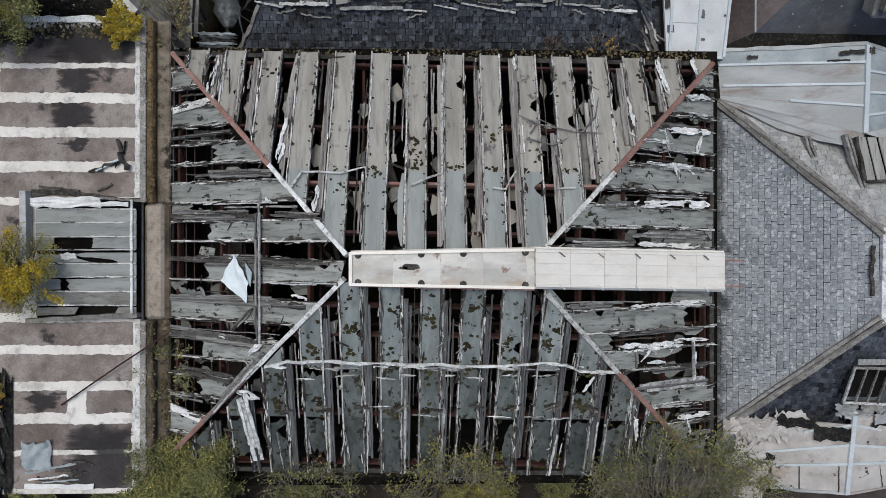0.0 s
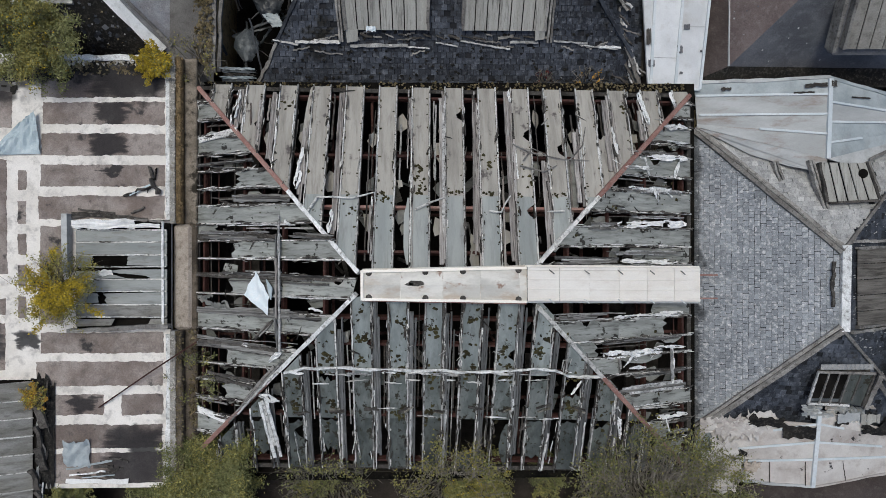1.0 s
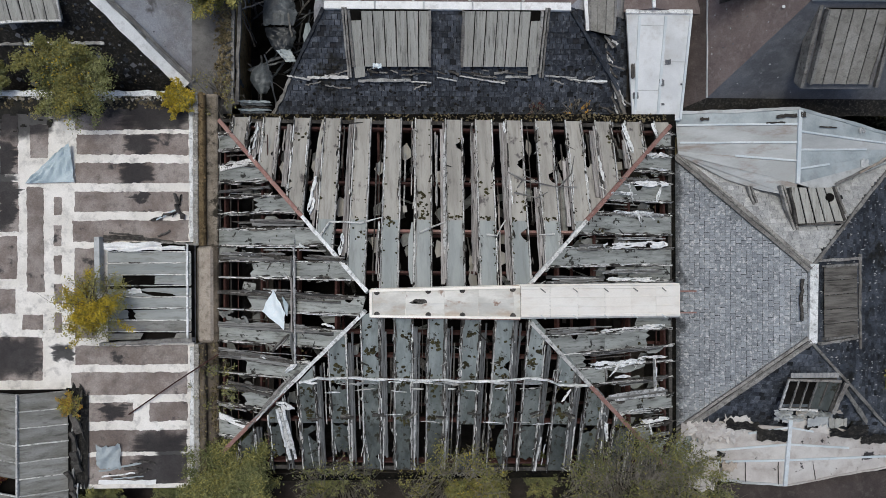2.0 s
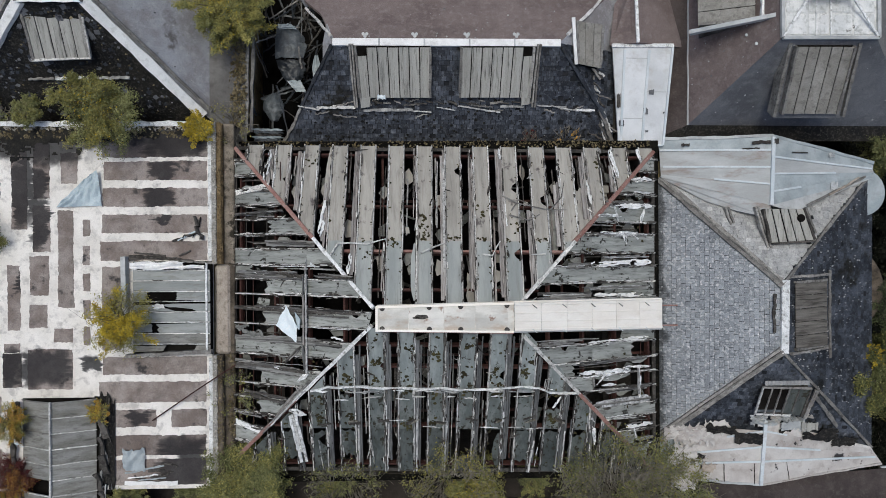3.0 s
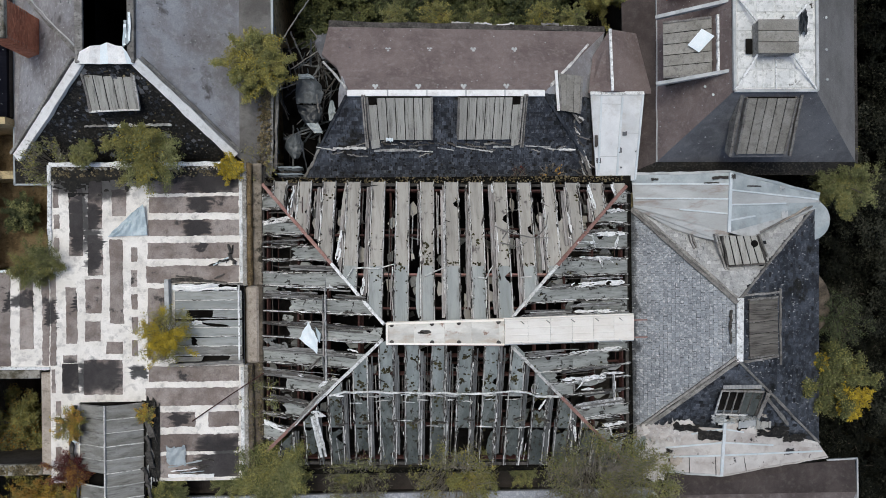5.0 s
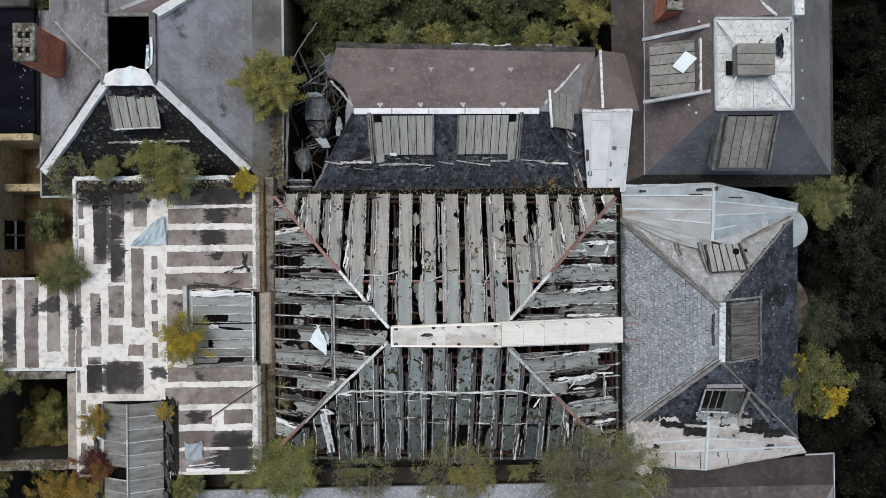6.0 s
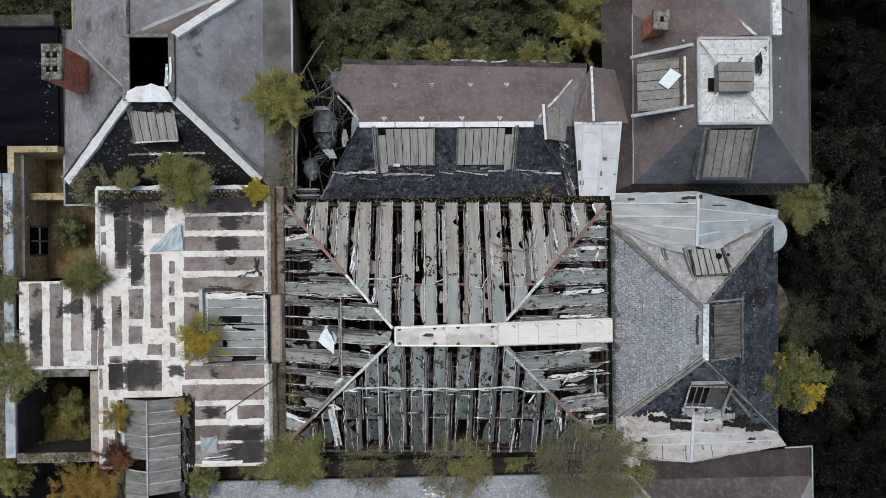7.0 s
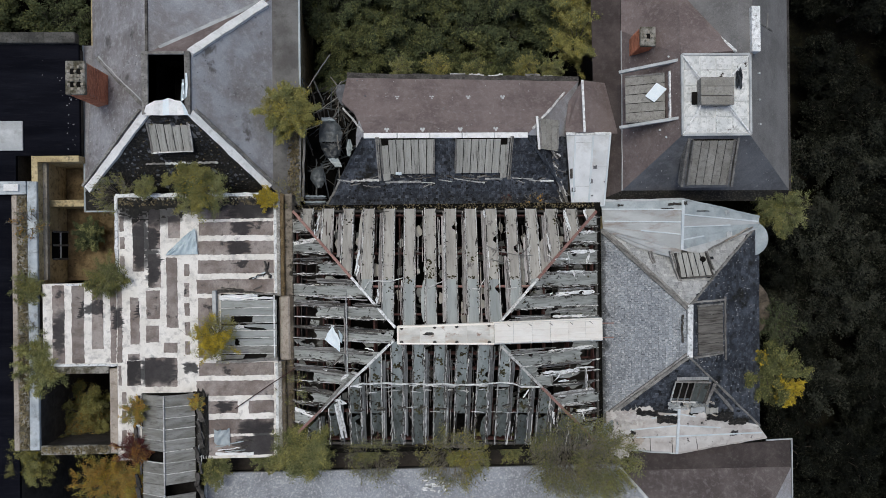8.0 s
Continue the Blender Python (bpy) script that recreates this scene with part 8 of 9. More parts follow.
for p, q, w, m in (((12.2, -3.36), (14.02, -3.42), 0.08, M_WOOD), ((11.96, -4.38), (13.3, -4.46), 0.07, M_BAR), ((12.2, -3.36), (11.98, -4.4), 0.06, M_BAR_D), ((12.55, -3.4), (12.33, -4.4), 0.04, M_WOOD), ((12.88, -3.42), (12.66, -4.42), 0.04, M_WOOD), ((13.2, -3.42), (12.97, -4.44), 0.05, M_WOOD), ((13.56, -3.44), (13.35, -4.3), 0.04, M_WOOD_D), ((14.0, -3.42), (13.72, -4.5), 0.07, M_WOOD_D)):
    zt = [10.48 + 0.215 * (y + 3.4) for y in (p[1], q[1])]
    strip(east, "window_frame", (*p, zt[0]), (*q, zt[1]), w, 0.08, m, "", 0.008, 3)
b = B()
n = 24
rows = [[b.verts.new((12.22 + 1.66 * i / n, y, 10.58 + 0.025 * (i % 2) - 0.03 * (y < -3.2))) for y in (-3.1, -3.27)] for i in range(n + 1)]
for i in range(n):
    b.faces.new((rows[i][0], rows[i + 1][0], rows[i + 1][1], rows[i][1]))
thicken(b, 0.012)
part("dormer_flashing", b, M_SLATE_L, east, "corrugated pale flashing over the window")
strip(east, "prop", (14.22, -3.5, 10.45), (13.86, -4.6, 10.2), 0.16, 0.08, M_WOOD, "", 0.01)
# round corner turret and bay on the far side
turret = thing("corner_turret", "round pale blue metal capped corner turret", "turret")
for z0, z1, r, m in ((0, 8.6, 0.75, M_YELLOW), (8.6, 8.8, 0.92, M_ZINC_BL)):
    b = B()
    bmesh.ops.create_cone(b, cap_ends=True, segments=24, radius1=r, radius2=r, depth=z1 - z0, matrix=Matrix.Translation((16.93, 3.9, (z0 + z1) / 2)))
    part("drum" if z0 == 0 else "cap", b, m, turret)
bay = thing("bay_window", "round bay with a mossy flat top and pale rim", "bay")
b = B()
bmesh.ops.create_cone(b, cap_ends=True, segments=28, radius1=1.75, radius2=1.75, depth=7.8, matrix=Matrix.Translation((16.6, 0.1, 3.9)))
part("wall", b, M_YELLOW, bay)
b = B()
bmesh.ops.create_cone(b, cap_ends=True, segments=28, radius1=1.8, radius2=1.7, depth=0.15, matrix=Matrix.Translation((16.6, 0.1, 7.88)))
part("top", b, M_CONC_D, bay)

# ---- south roofs ----
gravel = thing("flat_roof", "pale grey mineral felt flat roof with worn white patches", "flat roof")
walls_of(gravel, ((-12.0, 10.2, -30, -8.1),), 0, 8.5, M_WALL)
b = B()
box(b, -12.05, 10.3, -30, -8.0, 8.5, 8.7, 0.02)
part("roof_deck", b, M_GRAVEL, gravel)
strip(gravel, "edge", (-12.05, -8.0, 8.76), (-12.1, -30, 8.76), 0.1, 0.12, M_WPAINT)
rq = random.Random(44)
for k in range(22):
    x, y = -0.3 + rq.uniform(-0.5, 0.9), -8.6 - rq.uniform(0, 0.7)
    b = B()
    box(b, x, x + rq.uniform(0.08, 0.3), y, y + rq.uniform(0.06, 0.2), 8.701, 8.712)
    part("worn_patch", b, M_WPAINT, gravel)
# Terrace brown is darkened: the gap's shadow is put into the colour.
M_GUTTER2 = mk("shaded_brown_deck", (0.016, 0.013, 0.011, 1), (0.045, 0.037, 0.032, 1), (0.02, 0.02, 0.014, 1), 0.8, 5, 0.95, 0.5, 0)
terrace = thing("gutter_terrace", "narrow dark brown terrace between the glass roof and the flat roof", "terrace", kind="structure")
b = B()
box(b, -12.0, 10.3, -8.0, -6.91, 0, 8.2)
part("deck", b, M_GUTTER2, terrace)
south = thing("hipped_roof_building", "low brown felt hipped roof with a pale hip strip", "building")
walls_of(south, ((10.7, 18.4, -30, -7.6),), 0, 8.5, M_WALL)
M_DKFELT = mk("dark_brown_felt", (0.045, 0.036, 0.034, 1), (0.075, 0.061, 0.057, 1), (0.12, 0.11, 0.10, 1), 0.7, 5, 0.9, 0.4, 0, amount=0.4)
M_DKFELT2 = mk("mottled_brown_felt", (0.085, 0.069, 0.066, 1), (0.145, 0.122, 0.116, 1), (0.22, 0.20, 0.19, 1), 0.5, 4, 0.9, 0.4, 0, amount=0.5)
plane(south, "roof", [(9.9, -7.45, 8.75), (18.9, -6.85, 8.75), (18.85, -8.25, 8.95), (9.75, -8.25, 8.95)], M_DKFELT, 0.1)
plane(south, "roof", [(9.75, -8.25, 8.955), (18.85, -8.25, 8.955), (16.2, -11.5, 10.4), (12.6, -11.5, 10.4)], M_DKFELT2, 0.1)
plane(south, "roof", [(9.75, -8.25, 8.955), (12.6, -11.5, 10.4), (12.6, -30, 10.4), (10.35, -30, 8.95), (10.35, -8.9, 9.2)], M_GRAVEL, 0.1)
plane(south, "roof", [(18.85, -8.3, 8.955), (16.2, -11.5, 10.4), (16.2, -30, 10.4), (18.85, -30, 8.95)], M_SHING, 0.1)
plane(south, "roof", [(13.0, -11.5, 10.4), (16.2, -11.5, 10.4), (16.2, -30, 10.4), (13.0, -30, 10.4)], M_SHING, 0.1)
strip(south, "hip_strip", (9.65, -8.05, 9.02), (12.6, -11.5, 10.48), 0.15, 0.12, M_ZINC, "", 0.006)
strip(south, "eave_edge", (17.6, -6.85, 8.85), (19.0, -6.8, 8.85), 0.06, 0.1, M_ZINC)
strip(south, "eave_edge", (18.97, -6.8, 8.85), (18.95, -30, 8.85), 0.06, 0.1, M_ZINC)
b = B()
slab(b, [(9.95, -7.4, 8.95), (10.3, -7.42, 8.98), (10.42, -7.95, 8.99), (10.75, -8.12, 9.0), (10.15, -8.2, 9.0)], 0.02)
part("hole", b, M_DARK, south)


# ---- plants ----
def leaves_mesh(name, segs, n, size, material, seed, scatter):
    """Small leaves scattered along branchlets. segs: rows of two end points."""
    rng = np.random.RandomState(seed)
    segs = np.array(segs)
    ln = np.linalg.norm(segs[:, 3:] - segs[:, :3], axis=1)
    idx = rng.choice(len(segs), n, p=ln / ln.sum())
    f = rng.uniform(0, 1, n)[:, None]
    pos = segs[idx, :3] * (1 - f) + segs[idx, 3:] * f + rng.normal(size=(n, 3)) * scatter
    nrm = rng.normal(size=(n, 3)) * 0.8 + np.array([0, 0, 1.0])
    nrm /= np.linalg.norm(nrm, axis=1, keepdims=True)
    a = np.cross(nrm, rng.normal(size=(n, 3)))
    a /= np.linalg.norm(a, axis=1, keepdims=True)
    b = np.cross(nrm, a)
    s = size * rng.uniform(0.5, 1.3, n)[:, None]
    q = np.stack([pos - a * s, pos + b * s * 0.5 + nrm * s * 0.1, pos + a * s, pos - b * s * 0.5 + nrm * s * 0.1], 1).reshape(-1, 3)
    me = bpy.data.meshes.new(name)
    me.vertices.add(n * 4)
    me.vertices.foreach_set("co", q.ravel())
    me.loops.add(n * 4)
    me.loops.foreach_set("vertex_index", np.arange(n * 4, dtype=np.int32))
    me.polygons.add(n)
    me.polygons.foreach_set("loop_start", np.arange(0, n * 4, 4, dtype=np.int32))
    me.update()
    me.validate()
    me.materials.append(material)
    return me


def shrub(name, label, category, at, r, h, mats, seed, n=2500, size=0.07, twigs=52, twig_len=1.1, spread=0.9, group="", fine=1.8):
    """A stem with limbs, fine twigs and a loose crown of small leaves with gaps in its outline. at: its foot."""
    rng = random.Random(seed)
    th = thing(name, label, category, at, group)
    b = B()
    lean = V(rng.uniform(-0.2, 0.2) * r, rng.uniform(-0.2, 0.2) * r, 0)
    tube(b, [V(0, 0, -0.1), lean * 0.5 + V(0, 0, h * 0.35), lean + V(0, 0, h * 0.7)], 0.02 + 0.018 * h, 0.015 + 0.004 * h, 6)
    ends = []
    for k in range(twigs):
        a = 2 * math.pi * k / twigs * 1.618 * 2 + rng.uniform(-0.3, 0.3)
        l = r * rng.uniform(0.3, 0.84) * twig_len
        z0 = h * rng.uniform(0.2, 0.65)
        p0 = lean * (z0 / h) + V(0, 0, z0)
        p2 = p0 + V(math.cos(a) * l, math.sin(a) * l, h * rng.uniform(0.08, 0.4))
        p1 = p0.lerp(p2, 0.5) + V(rng.uniform(-0.1, 0.1) * r, rng.uniform(-0.1, 0.1) * r, 0.08 * h)
        tube(b, [p0, p1, p2], 0.012 + 0.005 * h, 0.005, 4)
        ends.append((p1, p2))
        for q in range(3):
            e = p1.lerp(p2, rng.uniform(0.1, 1)) 
            f = e + V(rng.uniform(-1, 1), rng.uniform(-1, 1), rng.uniform(0, 0.8)) * 0.3 * r
            tube(b, [e, f], 0.006, 0.003, 3)
    part("trunk", b, M_BARK, th)
    segs = []
    for p1, p2 in ends:
        for q in range(7):
            e = p1.lerp(p2, rng.uniform(0.0, 1.05)) if q < 5 else lean * 0.8 + V(0, 0, h * 0.7).lerp(p1, rng.random())
            out = V(e.x - lean.x * 0.5, e.y - lean.y * 0.5, 0)
            out = out.normalized() if out.length > 0.01 else V(0, 0, 0)
            f = e + (out * rng.uniform(0.1, 0.9) + V(rng.uniform(-1, 1), rng.uniform(-1, 1), rng.uniform(-0.3, 0.7))) * 0.21 * r
            segs.append((*e, *f))
    for k, (m, share) in enumerate(mats):
        order = sorted(segs, key=lambda s: noise.noise(V(s[3], s[4], s[5]) * (1.6 / max(r, 0.5)) + V(seed, k, 0)) + 0.25 * s[5] / h)
        sub = segs if k == 0 else order[-max(6, int(len(segs) * 0.4)):]
        ob = new("crown", leaves_mesh("crown", sub, int(n * share * fine * 3.6), size * 0.74 / math.sqrt(fine), m, seed * 7 + k, 0.05 * r * spread))
        ob.parent = th
    return th


def brush(name, label, at, r, h, n, seed, mats=(), leaves=0, eave=None):
    """A thicket of bare stems. eave: y and z of a roof edge that its stems rise over."""
    rng = random.Random(seed)
    th = thing(name, label, "shrub", at)
    b = B()
    tips = []
    for k in range(n):
        a, d = rng.uniform(0, 6.283), r * math.sqrt(rng.random()) * 0.45
        p = V(math.cos(a) * d, math.sin(a) * d, 0)
        a2 = a + rng.uniform(-0.9, 0.9)
        l = r * rng.uniform(0.3, 0.75)
        q = p + V(math.cos(a2) * l, math.sin(a2) * l, h * rng.uniform(0.5, 1.0))
        if eave:
            p.y = min(p.y, eave[0] - at[1] - 0.35)
            if q.y > eave[0] - at[1] - 0.1:
                q.z = eave[1] - at[2] + (q.y - eave[0] + at[1]) * 0.55 + rng.uniform(0.1, 0.5)
        m = p.lerp(q, 0.55) + V(rng.uniform(-0.1, 0.1), rng.uniform(-0.1, 0.1), 0.12) * r
        if eave:
            m = V(m.x, min(m.y, eave[0] - at[1] - 0.15), max(m.z, 0.75 * q.z))
        tube(b, [p, m, q], 0.019, 0.006, 3)
        tips.append(q)
        for s in range(4):
            e = m.lerp(q, rng.random())
            tube(b, [e, e + V(rng.uniform(-1, 1), rng.uniform(-1, 1), rng.uniform(0, 1)) * 0.22 * r], 0.009, 0.004, 3)
    part("stem_tangle", b, M_TWIG, th)
    for k, (m, share) in enumerate(mats):
        cl = [(*(t * 0.75 + V(0, 0, 0.25 * t.z)), *t) for t in tips] if eave else [(*(t * 0.6), *t) for t in tips]
        ob = new("foliage", leaves_mesh("foliage", rng.sample(cl, max(4, int(len(cl) * share))), int(leaves * share * 1.4), 0.045, m, seed + k, 0.06 * r))
        ob.parent = th
    return th


OG = [(M_LEAF, 1.0), (M_LEAF_YG, 0.35)]
YG = [(M_LEAF_YG, 0.8), (M_LEAF, 0.4), (M_LEAF_Y, 0.04)]
YY = [(M_LEAF_YG, 0.35), (M_LEAF_Y, 0.75)]
OR = [(M_LEAF_YG, 0.6), (M_LEAF_O, 0.5), (M_LEAF_Y, 0.2)]
SELF = "self-seeded on the ruined roof"
shrub("shrub", "olive green young birch " + SELF, "shrub", (-11.3, 6.55, ZF), 1.6, 2.0, [(M_LEAF, 0.8), (M_LEAF_YG, 1.0), (M_LEAF_Y, 0.06)], 1, 3600, 0.065)
shrub("shrub", "small olive green shrub at the flat roof edge", "shrub", (-14.3, 6.75, ZF), 0.62, 0.8, OG, 2, 1500, 0.06)
shrub("shrub", "small bright yellow sapling at the parapet corner", "shrub", (-8.3, 6.15, ZF), 0.62, 0.6, [(M_LEAF_Y, 1.0), (M_LEAF_YG, 0.25)], 3, 1500, 0.06)
shrub("shrub", "yellow-leaved birch sapling beside the small skylight", "shrub", (-10.75, -0.55, ZF), 1.35, 1.6, YY, 4, 2600, 0.06)
shrub("shrub", "thin olive shrub at the corner of the flat roof", "shrub", (-16.3, 2.2, 9.7), 1.25, 1.3, OG, 5, 2000, 0.06)
shrub("shrub", "yellow-green birch growing from the roof gutter", "shrub", (-7.4, 10.45, 8.6), 1.5, 2.6, YG, 6, 7500, 0.07)
shrub("tree", "leafy olive green birch beside the glass roof", "tree", (-6.6, -6.35, 8.2), 1.85, 2.5, OG, 7, 12000, 0.07, 60, 1.0, 1.2)
shrub("shrub", "small olive shrub at the flat roof edge", "shrub", (-8.6, -6.95, 8.4), 1.0, 1.6, OG, 8, 2200, 0.06)
shrub("shrub", "low green shrub at the foot of the glass roof", "shrub", (-3.6, -6.95, 8.2), 0.85, 1.1, OG, 9, 700, 0.06)
shrub("shrub", "yellow-green shrub at the foot of the glass roof", "shrub", (1.7, -7.1, 8.2), 1.2, 1.3, YG, 10, 2600, 0.06)
shrub("shrub", "small green shrub on the terrace", "shrub", (4.0, -6.95, 8.2), 0.85, 1.0, OG, 11, 1200, 0.06)
brush("thicket", "bare twiggy thicket with few leaves beside the glass roof", (7.0, -7.15, 8.2), 2.4, 2.2, 380, 12, OG, 4200, (-6.6, 9.85))
brush("thicket", "bare twiggy thicket on the terrace", (0.9, -7.2, 8.2), 1.9, 1.6, 150, 13, YG, 1800, (-6.45, 9.85))
brush("thicket", "bare twiggy thicket on the narrow terrace", (-3.2, -7.2, 8.2), 1.6, 1.3, 110, 14, OG, 600, (-6.4, 9.85))
brush("thicket", "twiggy yellow-green thicket beside the glass roof", (8.9, -7.7, 8.2), 2.0, 1.6, 120, 15, OG, 8000)
brush("thicket", "dry brown thicket beside the parapet", (-7.2, -3.4, 9.6), 1.0, 0.9, 30, 16, OG, 350)
brush("thicket", "dry brown thicket in the roof valley", (-7.3, 6.4, 9.3), 0.9, 1.0, 40, 17, [(M_LEAF_YG, 0.6)], 300)
brush("thicket", "rust red dry weeds on the slate eave", (3.9, 5.95, 8.75), 0.5, 0.4, 30, 18, [(M_LEAF_R, 0.7)], 120)
brush("thicket", "brown dry weeds on the slate eave", (5.3, 5.95, 8.75), 0.6, 0.4, 30, 19, [(M_LEAF_O, 0.5)], 160)
shrub("shrub", "orange autumn shrub against the ridged skylight", "shrub", (-14.95, -4.3, ZF), 0.75, 0.9, OR, 20, 1300, 0.05)
shrub("shrub", "small orange shrub against the ridged skylight", "shrub", (-11.9, -4.0, ZF), 0.45, 0.5, OR, 21, 600, 0.05)
shrub("shrub", "purple-red shrub between skylight and courtyard", "shrub", (-15.2, -6.2, ZF - 0.4), 1.0, 1.0, [(M_LEAF_R, 0.8), (M_LEAF_O, 0.3)], 22, 1800, 0.05)
shrub("shrub", "orange-leaved maple sapling beside the courtyard", "shrub", (-15.2, -8.2, 8.6), 1.3, 1.6, OR, 23, 2600, 0.06)
shrub("shrub", "olive green shrub beside the ridged skylight", "shrub", (-11.3, -7.6, 9.0), 0.9, 1.2, OG, 24, 1700, 0.06)
shrub("tree", "orange autumn maple outside the courtyard wall", "tree", (-17.3, -8.5, 6.5), 1.7, 3.0, OR, 25, 2200, 0.07)
shrub("tree", "yellow-green birch outside the courtyard wall", "tree", (-21.2, -7.2, 7.0), 1.5, 2.8, YG, 26, 2600, 0.07)
shrub("tree", "olive green tree leaning over the courtyard wall", "tree", (-19.9, -2.2, 8.6), 1.5, 2.0, OG, 27, 3600, 0.07)
shrub("tree", "green tree growing inside the courtyard", "tree", (-19.2, -5.2, 3.2), 1.9, 4.8, [(M_LEAF, 0.7), (M_LEAF_YG, 0.6), (M_LEAF_O, 0.15)], 28, 4200, 0.08)
shrub("tree", "green tree growing between the ochre walls", "tree", (-18.4, 4.5, 6.75), 0.9, 1.3, [(M_LEAF_D, 0.7), (M_LEAF, 0.5)], 29, 3800, 0.08)
shrub("shrub", "mossy brown shrub on the courtyard coping", "shrub", (-20.3, 1.8, 9.6), 0.9, 0.9, OG, 30, 1400, 0.06)
brush("thicket", "dry twiggy weeds on the corner of the flat roof", (-16.1, 6.5, 9.2), 1.1, 1.2, 70, 48, [(M_LEAF, 0.6), (M_LEAF_YG, 0.3)], 1000)
brush("thicket", "dry weeds along the courtyard coping", (-20.2, 5.0, 9.9), 0.9, 0.6, 40, 31, [(M_LEAF_O, 0.4), (M_LEAF, 0.3)], 400)
brush("thicket", "dry weeds along the courtyard coping", (-20.2, -0.5, 9.8), 0.9, 0.6, 40, 32, [(M_LEAF, 0.5)], 500)
shrub("tree", "green and yellow maple beside the bay", "tree", (18.0, -3.4, 5.2), 1.95, 4.2, [(M_LEAF_G, 0.9), (M_LEAF, 0.4), (M_LEAF_YG, 0.25)], 33, 6500, 0.09)
shrub("tree", "thin grey-green birch behind the bay", "tree", (18.9, -0.7, 5.5), 1.5, 3.4, [(M_LEAF_D, 0.7), (M_LEAF_GG, 0.5), (M_LEAF_G, 0.15)], 49, 1700, 0.07)
shrub("shrub", "bright yellow leaved branch beside the bay", "shrub", (18.9, -4.3, 7.7), 0.85, 1.3, [(M_LEAF_Y, 1.0)], 34, 700, 0.10)
shrub("shrub", "small bright yellow leaved branch beside the bay", "shrub", (17.3, -2.5, 8.0), 0.5, 0.9, [(M_LEAF_Y, 1.0)], 38, 320, 0.10)
shrub("tree", "olive green birch at the eave corner", "tree", (18.6, 5.4, 6.5), 1.7, 3.0, OG, 35, 4500, 0.07)
shrub("tree", "tall yellow-green ivy-clad tree at the roof end", "tree", (8.1, 14.6, 4.0), 1.5, 5.0, YG, 36, 6500, 0.08)
shrub("tree", "yellow-green ivy-clad tree at the roof corner", "tree", (8.0, 16.9, 4.0), 1.4, 5.4, YG, 37, 5500, 0.08)
for k, (x, y) in enumerate(((-1.6, 13.3), (0.3, 13.5), (2.2, 13.2), (5.2, 13.3), (6.6, 13.2))):
    shrub("shrub", "yellowish shrub against the north eave", "shrub", (x, y, 6.5), 0.8, 1.7, YG if k % 2 else OG, 40 + k, 1200, 0.06)

# woods: north court and east slope
protos = [
    # Mid-green clumps, placed higher up, paint the lit parts of a dark crown.
    shrub("forest_tree", "dark green leafy tree in the overgrown court", "tree", (-1.0, 18.5, 0), 2.0, 7.0, [(M_LEAF_D, 1.0), (M_LEAF_G, 0.4)], 50, 5200, 0.10, 22, 1.0, 1.1, "woodland trees", 1.0),
    shrub("forest_tree", "dark green leafy tree in the overgrown court", "tree", (3.0, 16.5, 0), 1.8, 6.5, [(M_LEAF_D, 1.0), (M_LEAF_GG, 0.35)], 51, 4800, 0.10, 22, 1.0, 1.1, "woodland trees", 1.0),
    shrub("forest_tree", "dark green leafy tree in the overgrown court", "tree", (6.0, 19.0, 0), 1.7, 6.0, [(M_LEAF_G, 0.9), (M_LEAF_D, 0.4)], 52, 4400, 0.09, 20, 1.0, 1.1, "woodland trees", 1.0),
]
rw_ = random.Random(70)
for i in range(8):
    for j in range(6):
        x, y = -6.2 + i * 1.95 + rw_.uniform(-0.7, 0.7), 14.4 + j * 2.0 + rw_.uniform(-0.7, 0.7)
        if x > 7.2:
            continue
        s = rw_.uniform(0.75, 1.1)
        copy_thing(rw_.choice(protos), Matrix.LocRotScale((x, y, rw_.uniform(-1.6, 0.8)), Euler((0, 0, rw_.uniform(0, 6.28))), None))
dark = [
    shrub("forest_tree", "evergreen tree coloured nearly black for the shade of the wood", "tree", (23.0, 4.0, 0), 2.4, 6.0, [(M_LEAF_GG, 0.6), (M_LEAF_DD, 0.4)], 60, 5200, 0.11, 22, 1.0, 1.1, "shaded wood trees", 1.0),
    shrub("forest_tree", "evergreen tree coloured nearly black for the shade of the wood", "tree", (26.0, 9.0, 0), 2.2, 5.2, [(M_LEAF_DD, 1.0), (M_LEAF_GG, 0.12)], 61, 4800, 0.11, 22, 1.0, 1.1, "shaded wood trees", 1.0),
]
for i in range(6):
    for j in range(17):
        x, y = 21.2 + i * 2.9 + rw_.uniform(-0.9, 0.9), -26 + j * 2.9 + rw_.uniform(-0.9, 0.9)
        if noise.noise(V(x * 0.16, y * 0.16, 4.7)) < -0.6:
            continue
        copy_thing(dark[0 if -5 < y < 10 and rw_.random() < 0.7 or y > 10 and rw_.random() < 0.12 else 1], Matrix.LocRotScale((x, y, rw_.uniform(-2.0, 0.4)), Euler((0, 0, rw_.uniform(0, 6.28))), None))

for i in range(10):
    for j in range(3):
        x, y = -43 + i * 2.6 + rw_.uniform(-0.8, 0.8), 16.6 + j * 2.8 + rw_.uniform(-0.7, 0.7)
        copy_thing(rw_.choice(dark + protos[:2]), Matrix.LocRotScale((x, y, rw_.uniform(-0.5, 0.2)), Euler((0, 0, rw_.uniform(0, 6.28))), None))

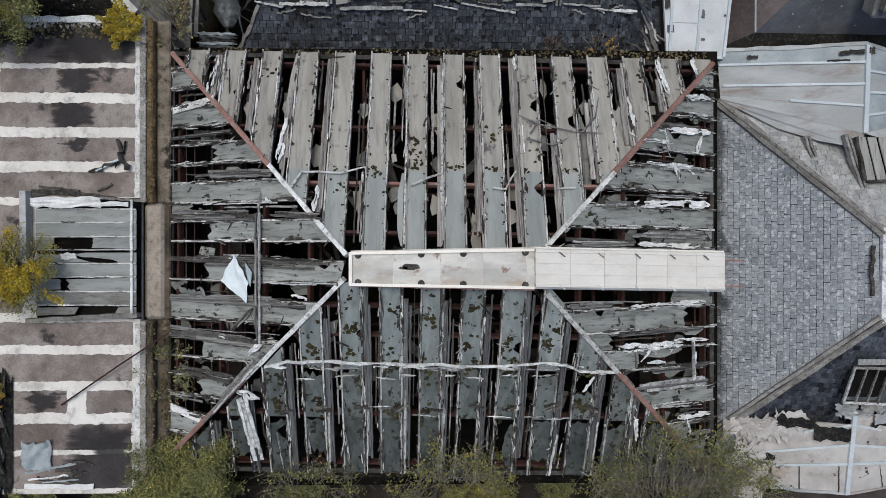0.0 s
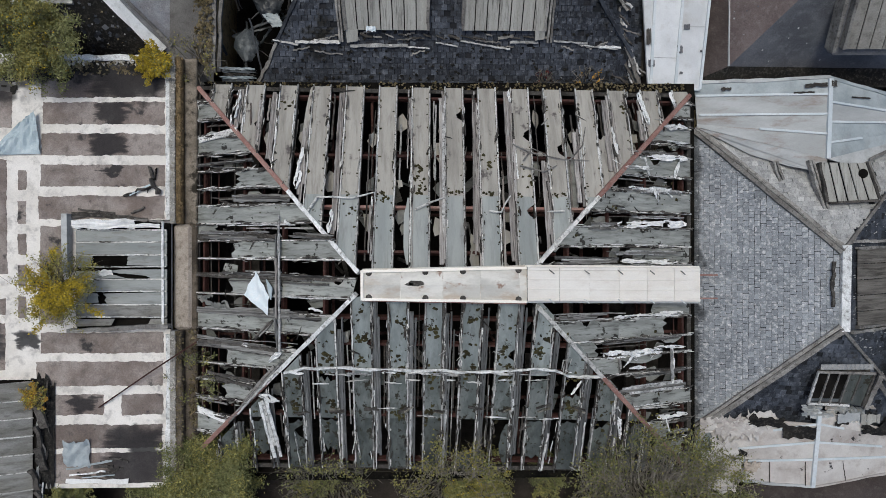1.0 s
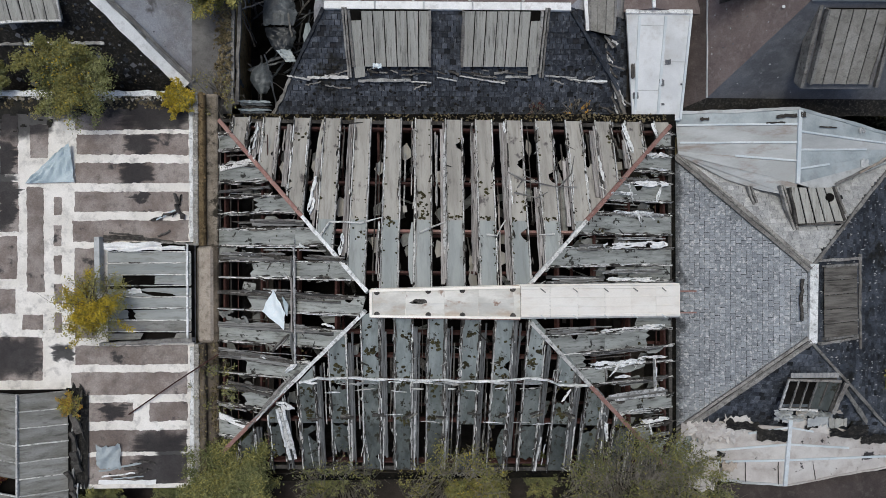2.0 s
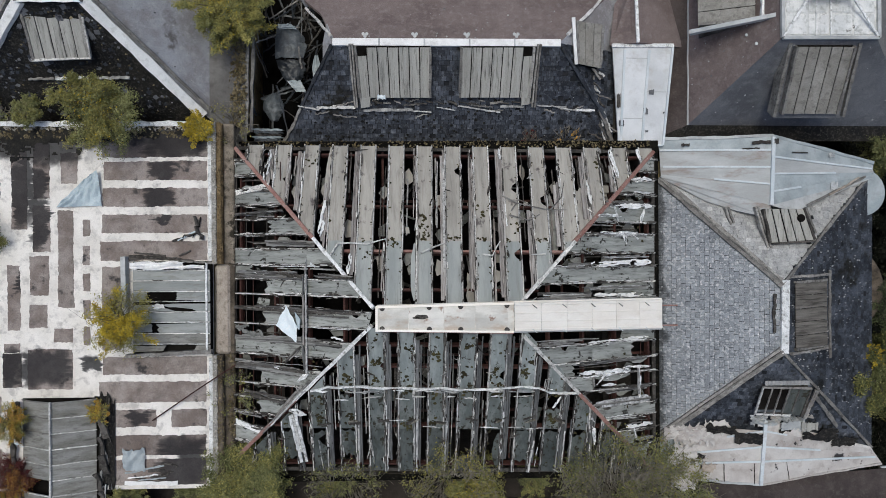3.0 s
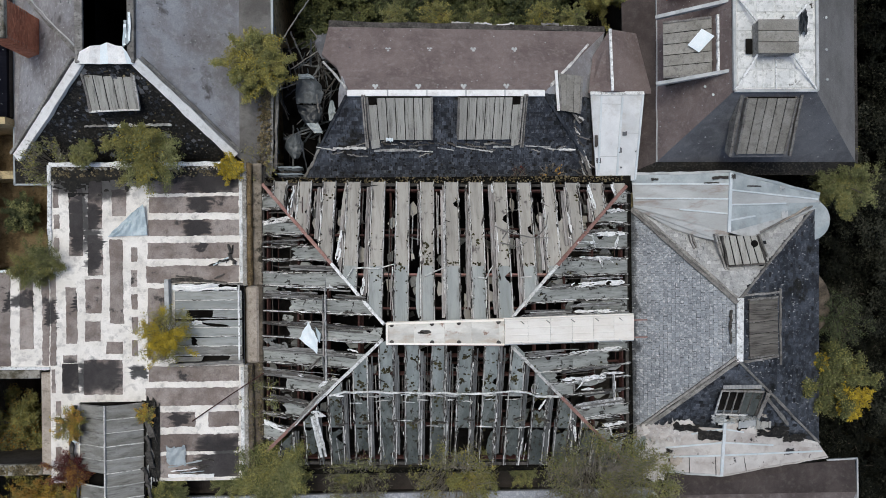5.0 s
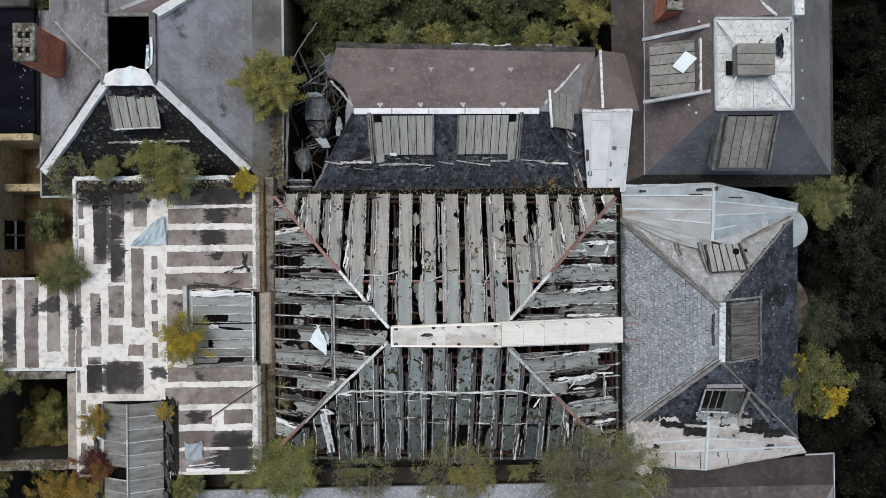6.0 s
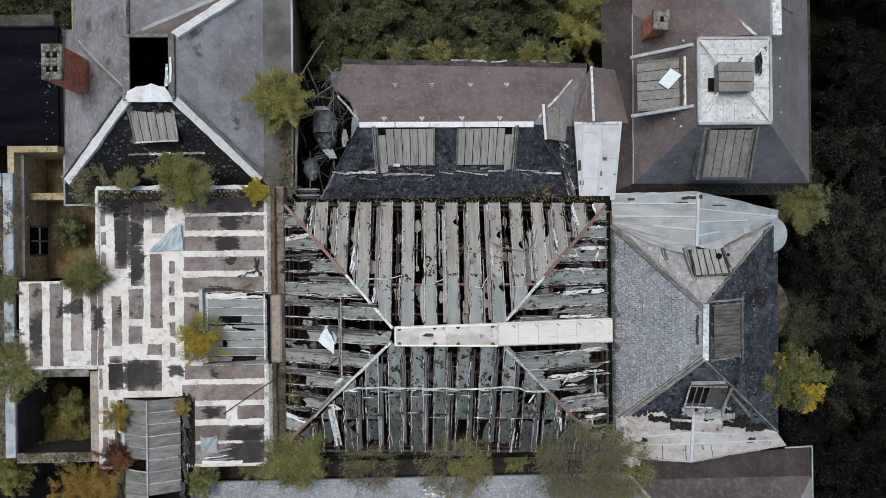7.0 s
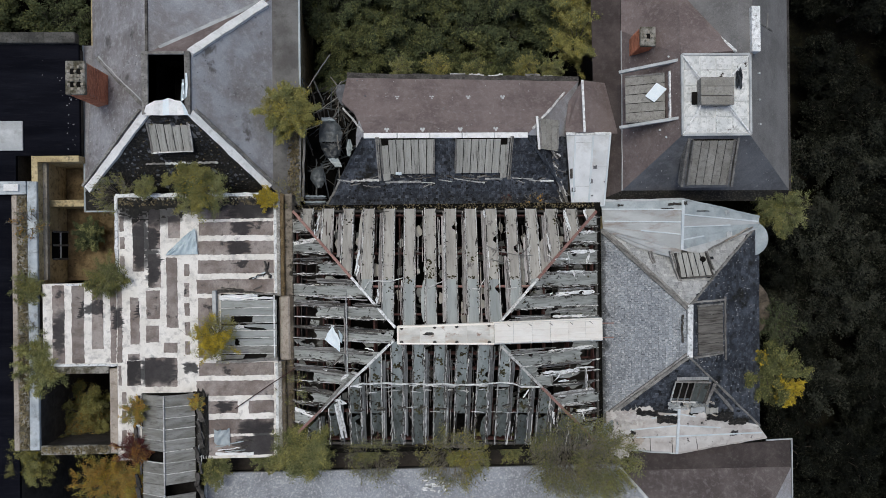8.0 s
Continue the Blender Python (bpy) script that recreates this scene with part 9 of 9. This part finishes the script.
# ---- slates last ----
slates(east, [eNW + V(0, 0.02, 0.0), eSW, aS, aN], eSW, eNW, 0.195, 0.172, M_SLATE, lambda x, y: 10.0 < x < 11.7 and -3.0 < y < 2.0, 1, 0.0)
slates(east, [eNW, eNE, aN], eNW, eNE, 0.195, 0.172, M_SLATE_L, lambda x, y: 10.2 < x < 12.6 and y < 3.4, 2, 0.01, 0.49)
slates(east, [eSE, eNE, aN, aS], eNE, eSE, 0.195, 0.172, M_SLATE_D, lambda x, y: False, 3, 0.02)
slates(east, [eSW, eSE, aS], eSE, eSW, 0.195, 0.172, M_SLATE_D, lambda x, y: 10 < x < 12.3, 4, 0.04)
slates(north, [rw, sw, se, re_], sw, se, 0.2, 0.19, M_SLATE_D, lambda x, y: -3 < x < 4.5 and y < 6.9, 5, 0.03, 0.46)
slates(north, [re_, se, V(7.2, 9.4, 8.75)], se, V(7.2, 9.4, 8.75), 0.2, 0.19, M_SLATE_D, lambda x, y: False, 6, 0.08, 0.46)


def on_slate(rng):
    x, y = rng.uniform(-4.6, 6.2), 5.95 + 1.6 * rng.random()
    return on_north(x, y, 0.05)


flakes(north, 25, 5, M_SLATE_L, on_slate, 0.025)
flakes(north, 260, 6, M_MOSSY, on_slate, 0.07)


def on_east(rng):
    f, t = rng.random(), rng.random()
    p = eNE.lerp(eSE, t).lerp(aN.lerp(aS, t), f * 0.9)
    return p + V(0, 0, 0.05)


def on_west(rng):
    f, t = rng.random(), rng.random()
    p = eNW.lerp(eSW, t).lerp(aN.lerp(aS, t), f * 0.92)
    return p + V(0, 0, 0.05)


flakes(east, 380, 15, M_SLATE_L, on_east, 0.035)
flakes(east, 160, 16, M_SLATE_L, on_west, 0.035)


def on_quad(a, b, c, d):
    """A place on the roof slope between the lines a-b and d-c."""
    def spot(rng):
        f, t = rng.uniform(0.04, 0.96), rng.uniform(0.04, 0.96)
        return Vector(a).lerp(Vector(b), f).lerp(Vector(d).lerp(Vector(c), f), t)
    return spot


# pale worn chips and dark scabs on the felt slopes
for k, (house, quad, n) in enumerate(((tower, ((-17.95, 14.3, 8.85), SWf, (RW, RS, R), (RW, RN, R)), 170), (tower, (SEf, NEf, (RE, RN, R), (RE, RS, R)), 240), (nest, (e_sw, e_se, (X1, Y0, ZT), (X0, Y0, ZT)), 40), (nest, (e_sw, (10.0, 14.9, 9.1), (X0, Y1, ZT), (X0, Y0, ZT)), 50), (north, (rw, re_, ne, nw), 60))):
    flakes(house, n, 60 + k, M_SLATE_L, on_quad(*quad), 0.035)
    flakes(house, n // 7, 70 + k, M_SHING_D, on_quad(*quad), 0.045)
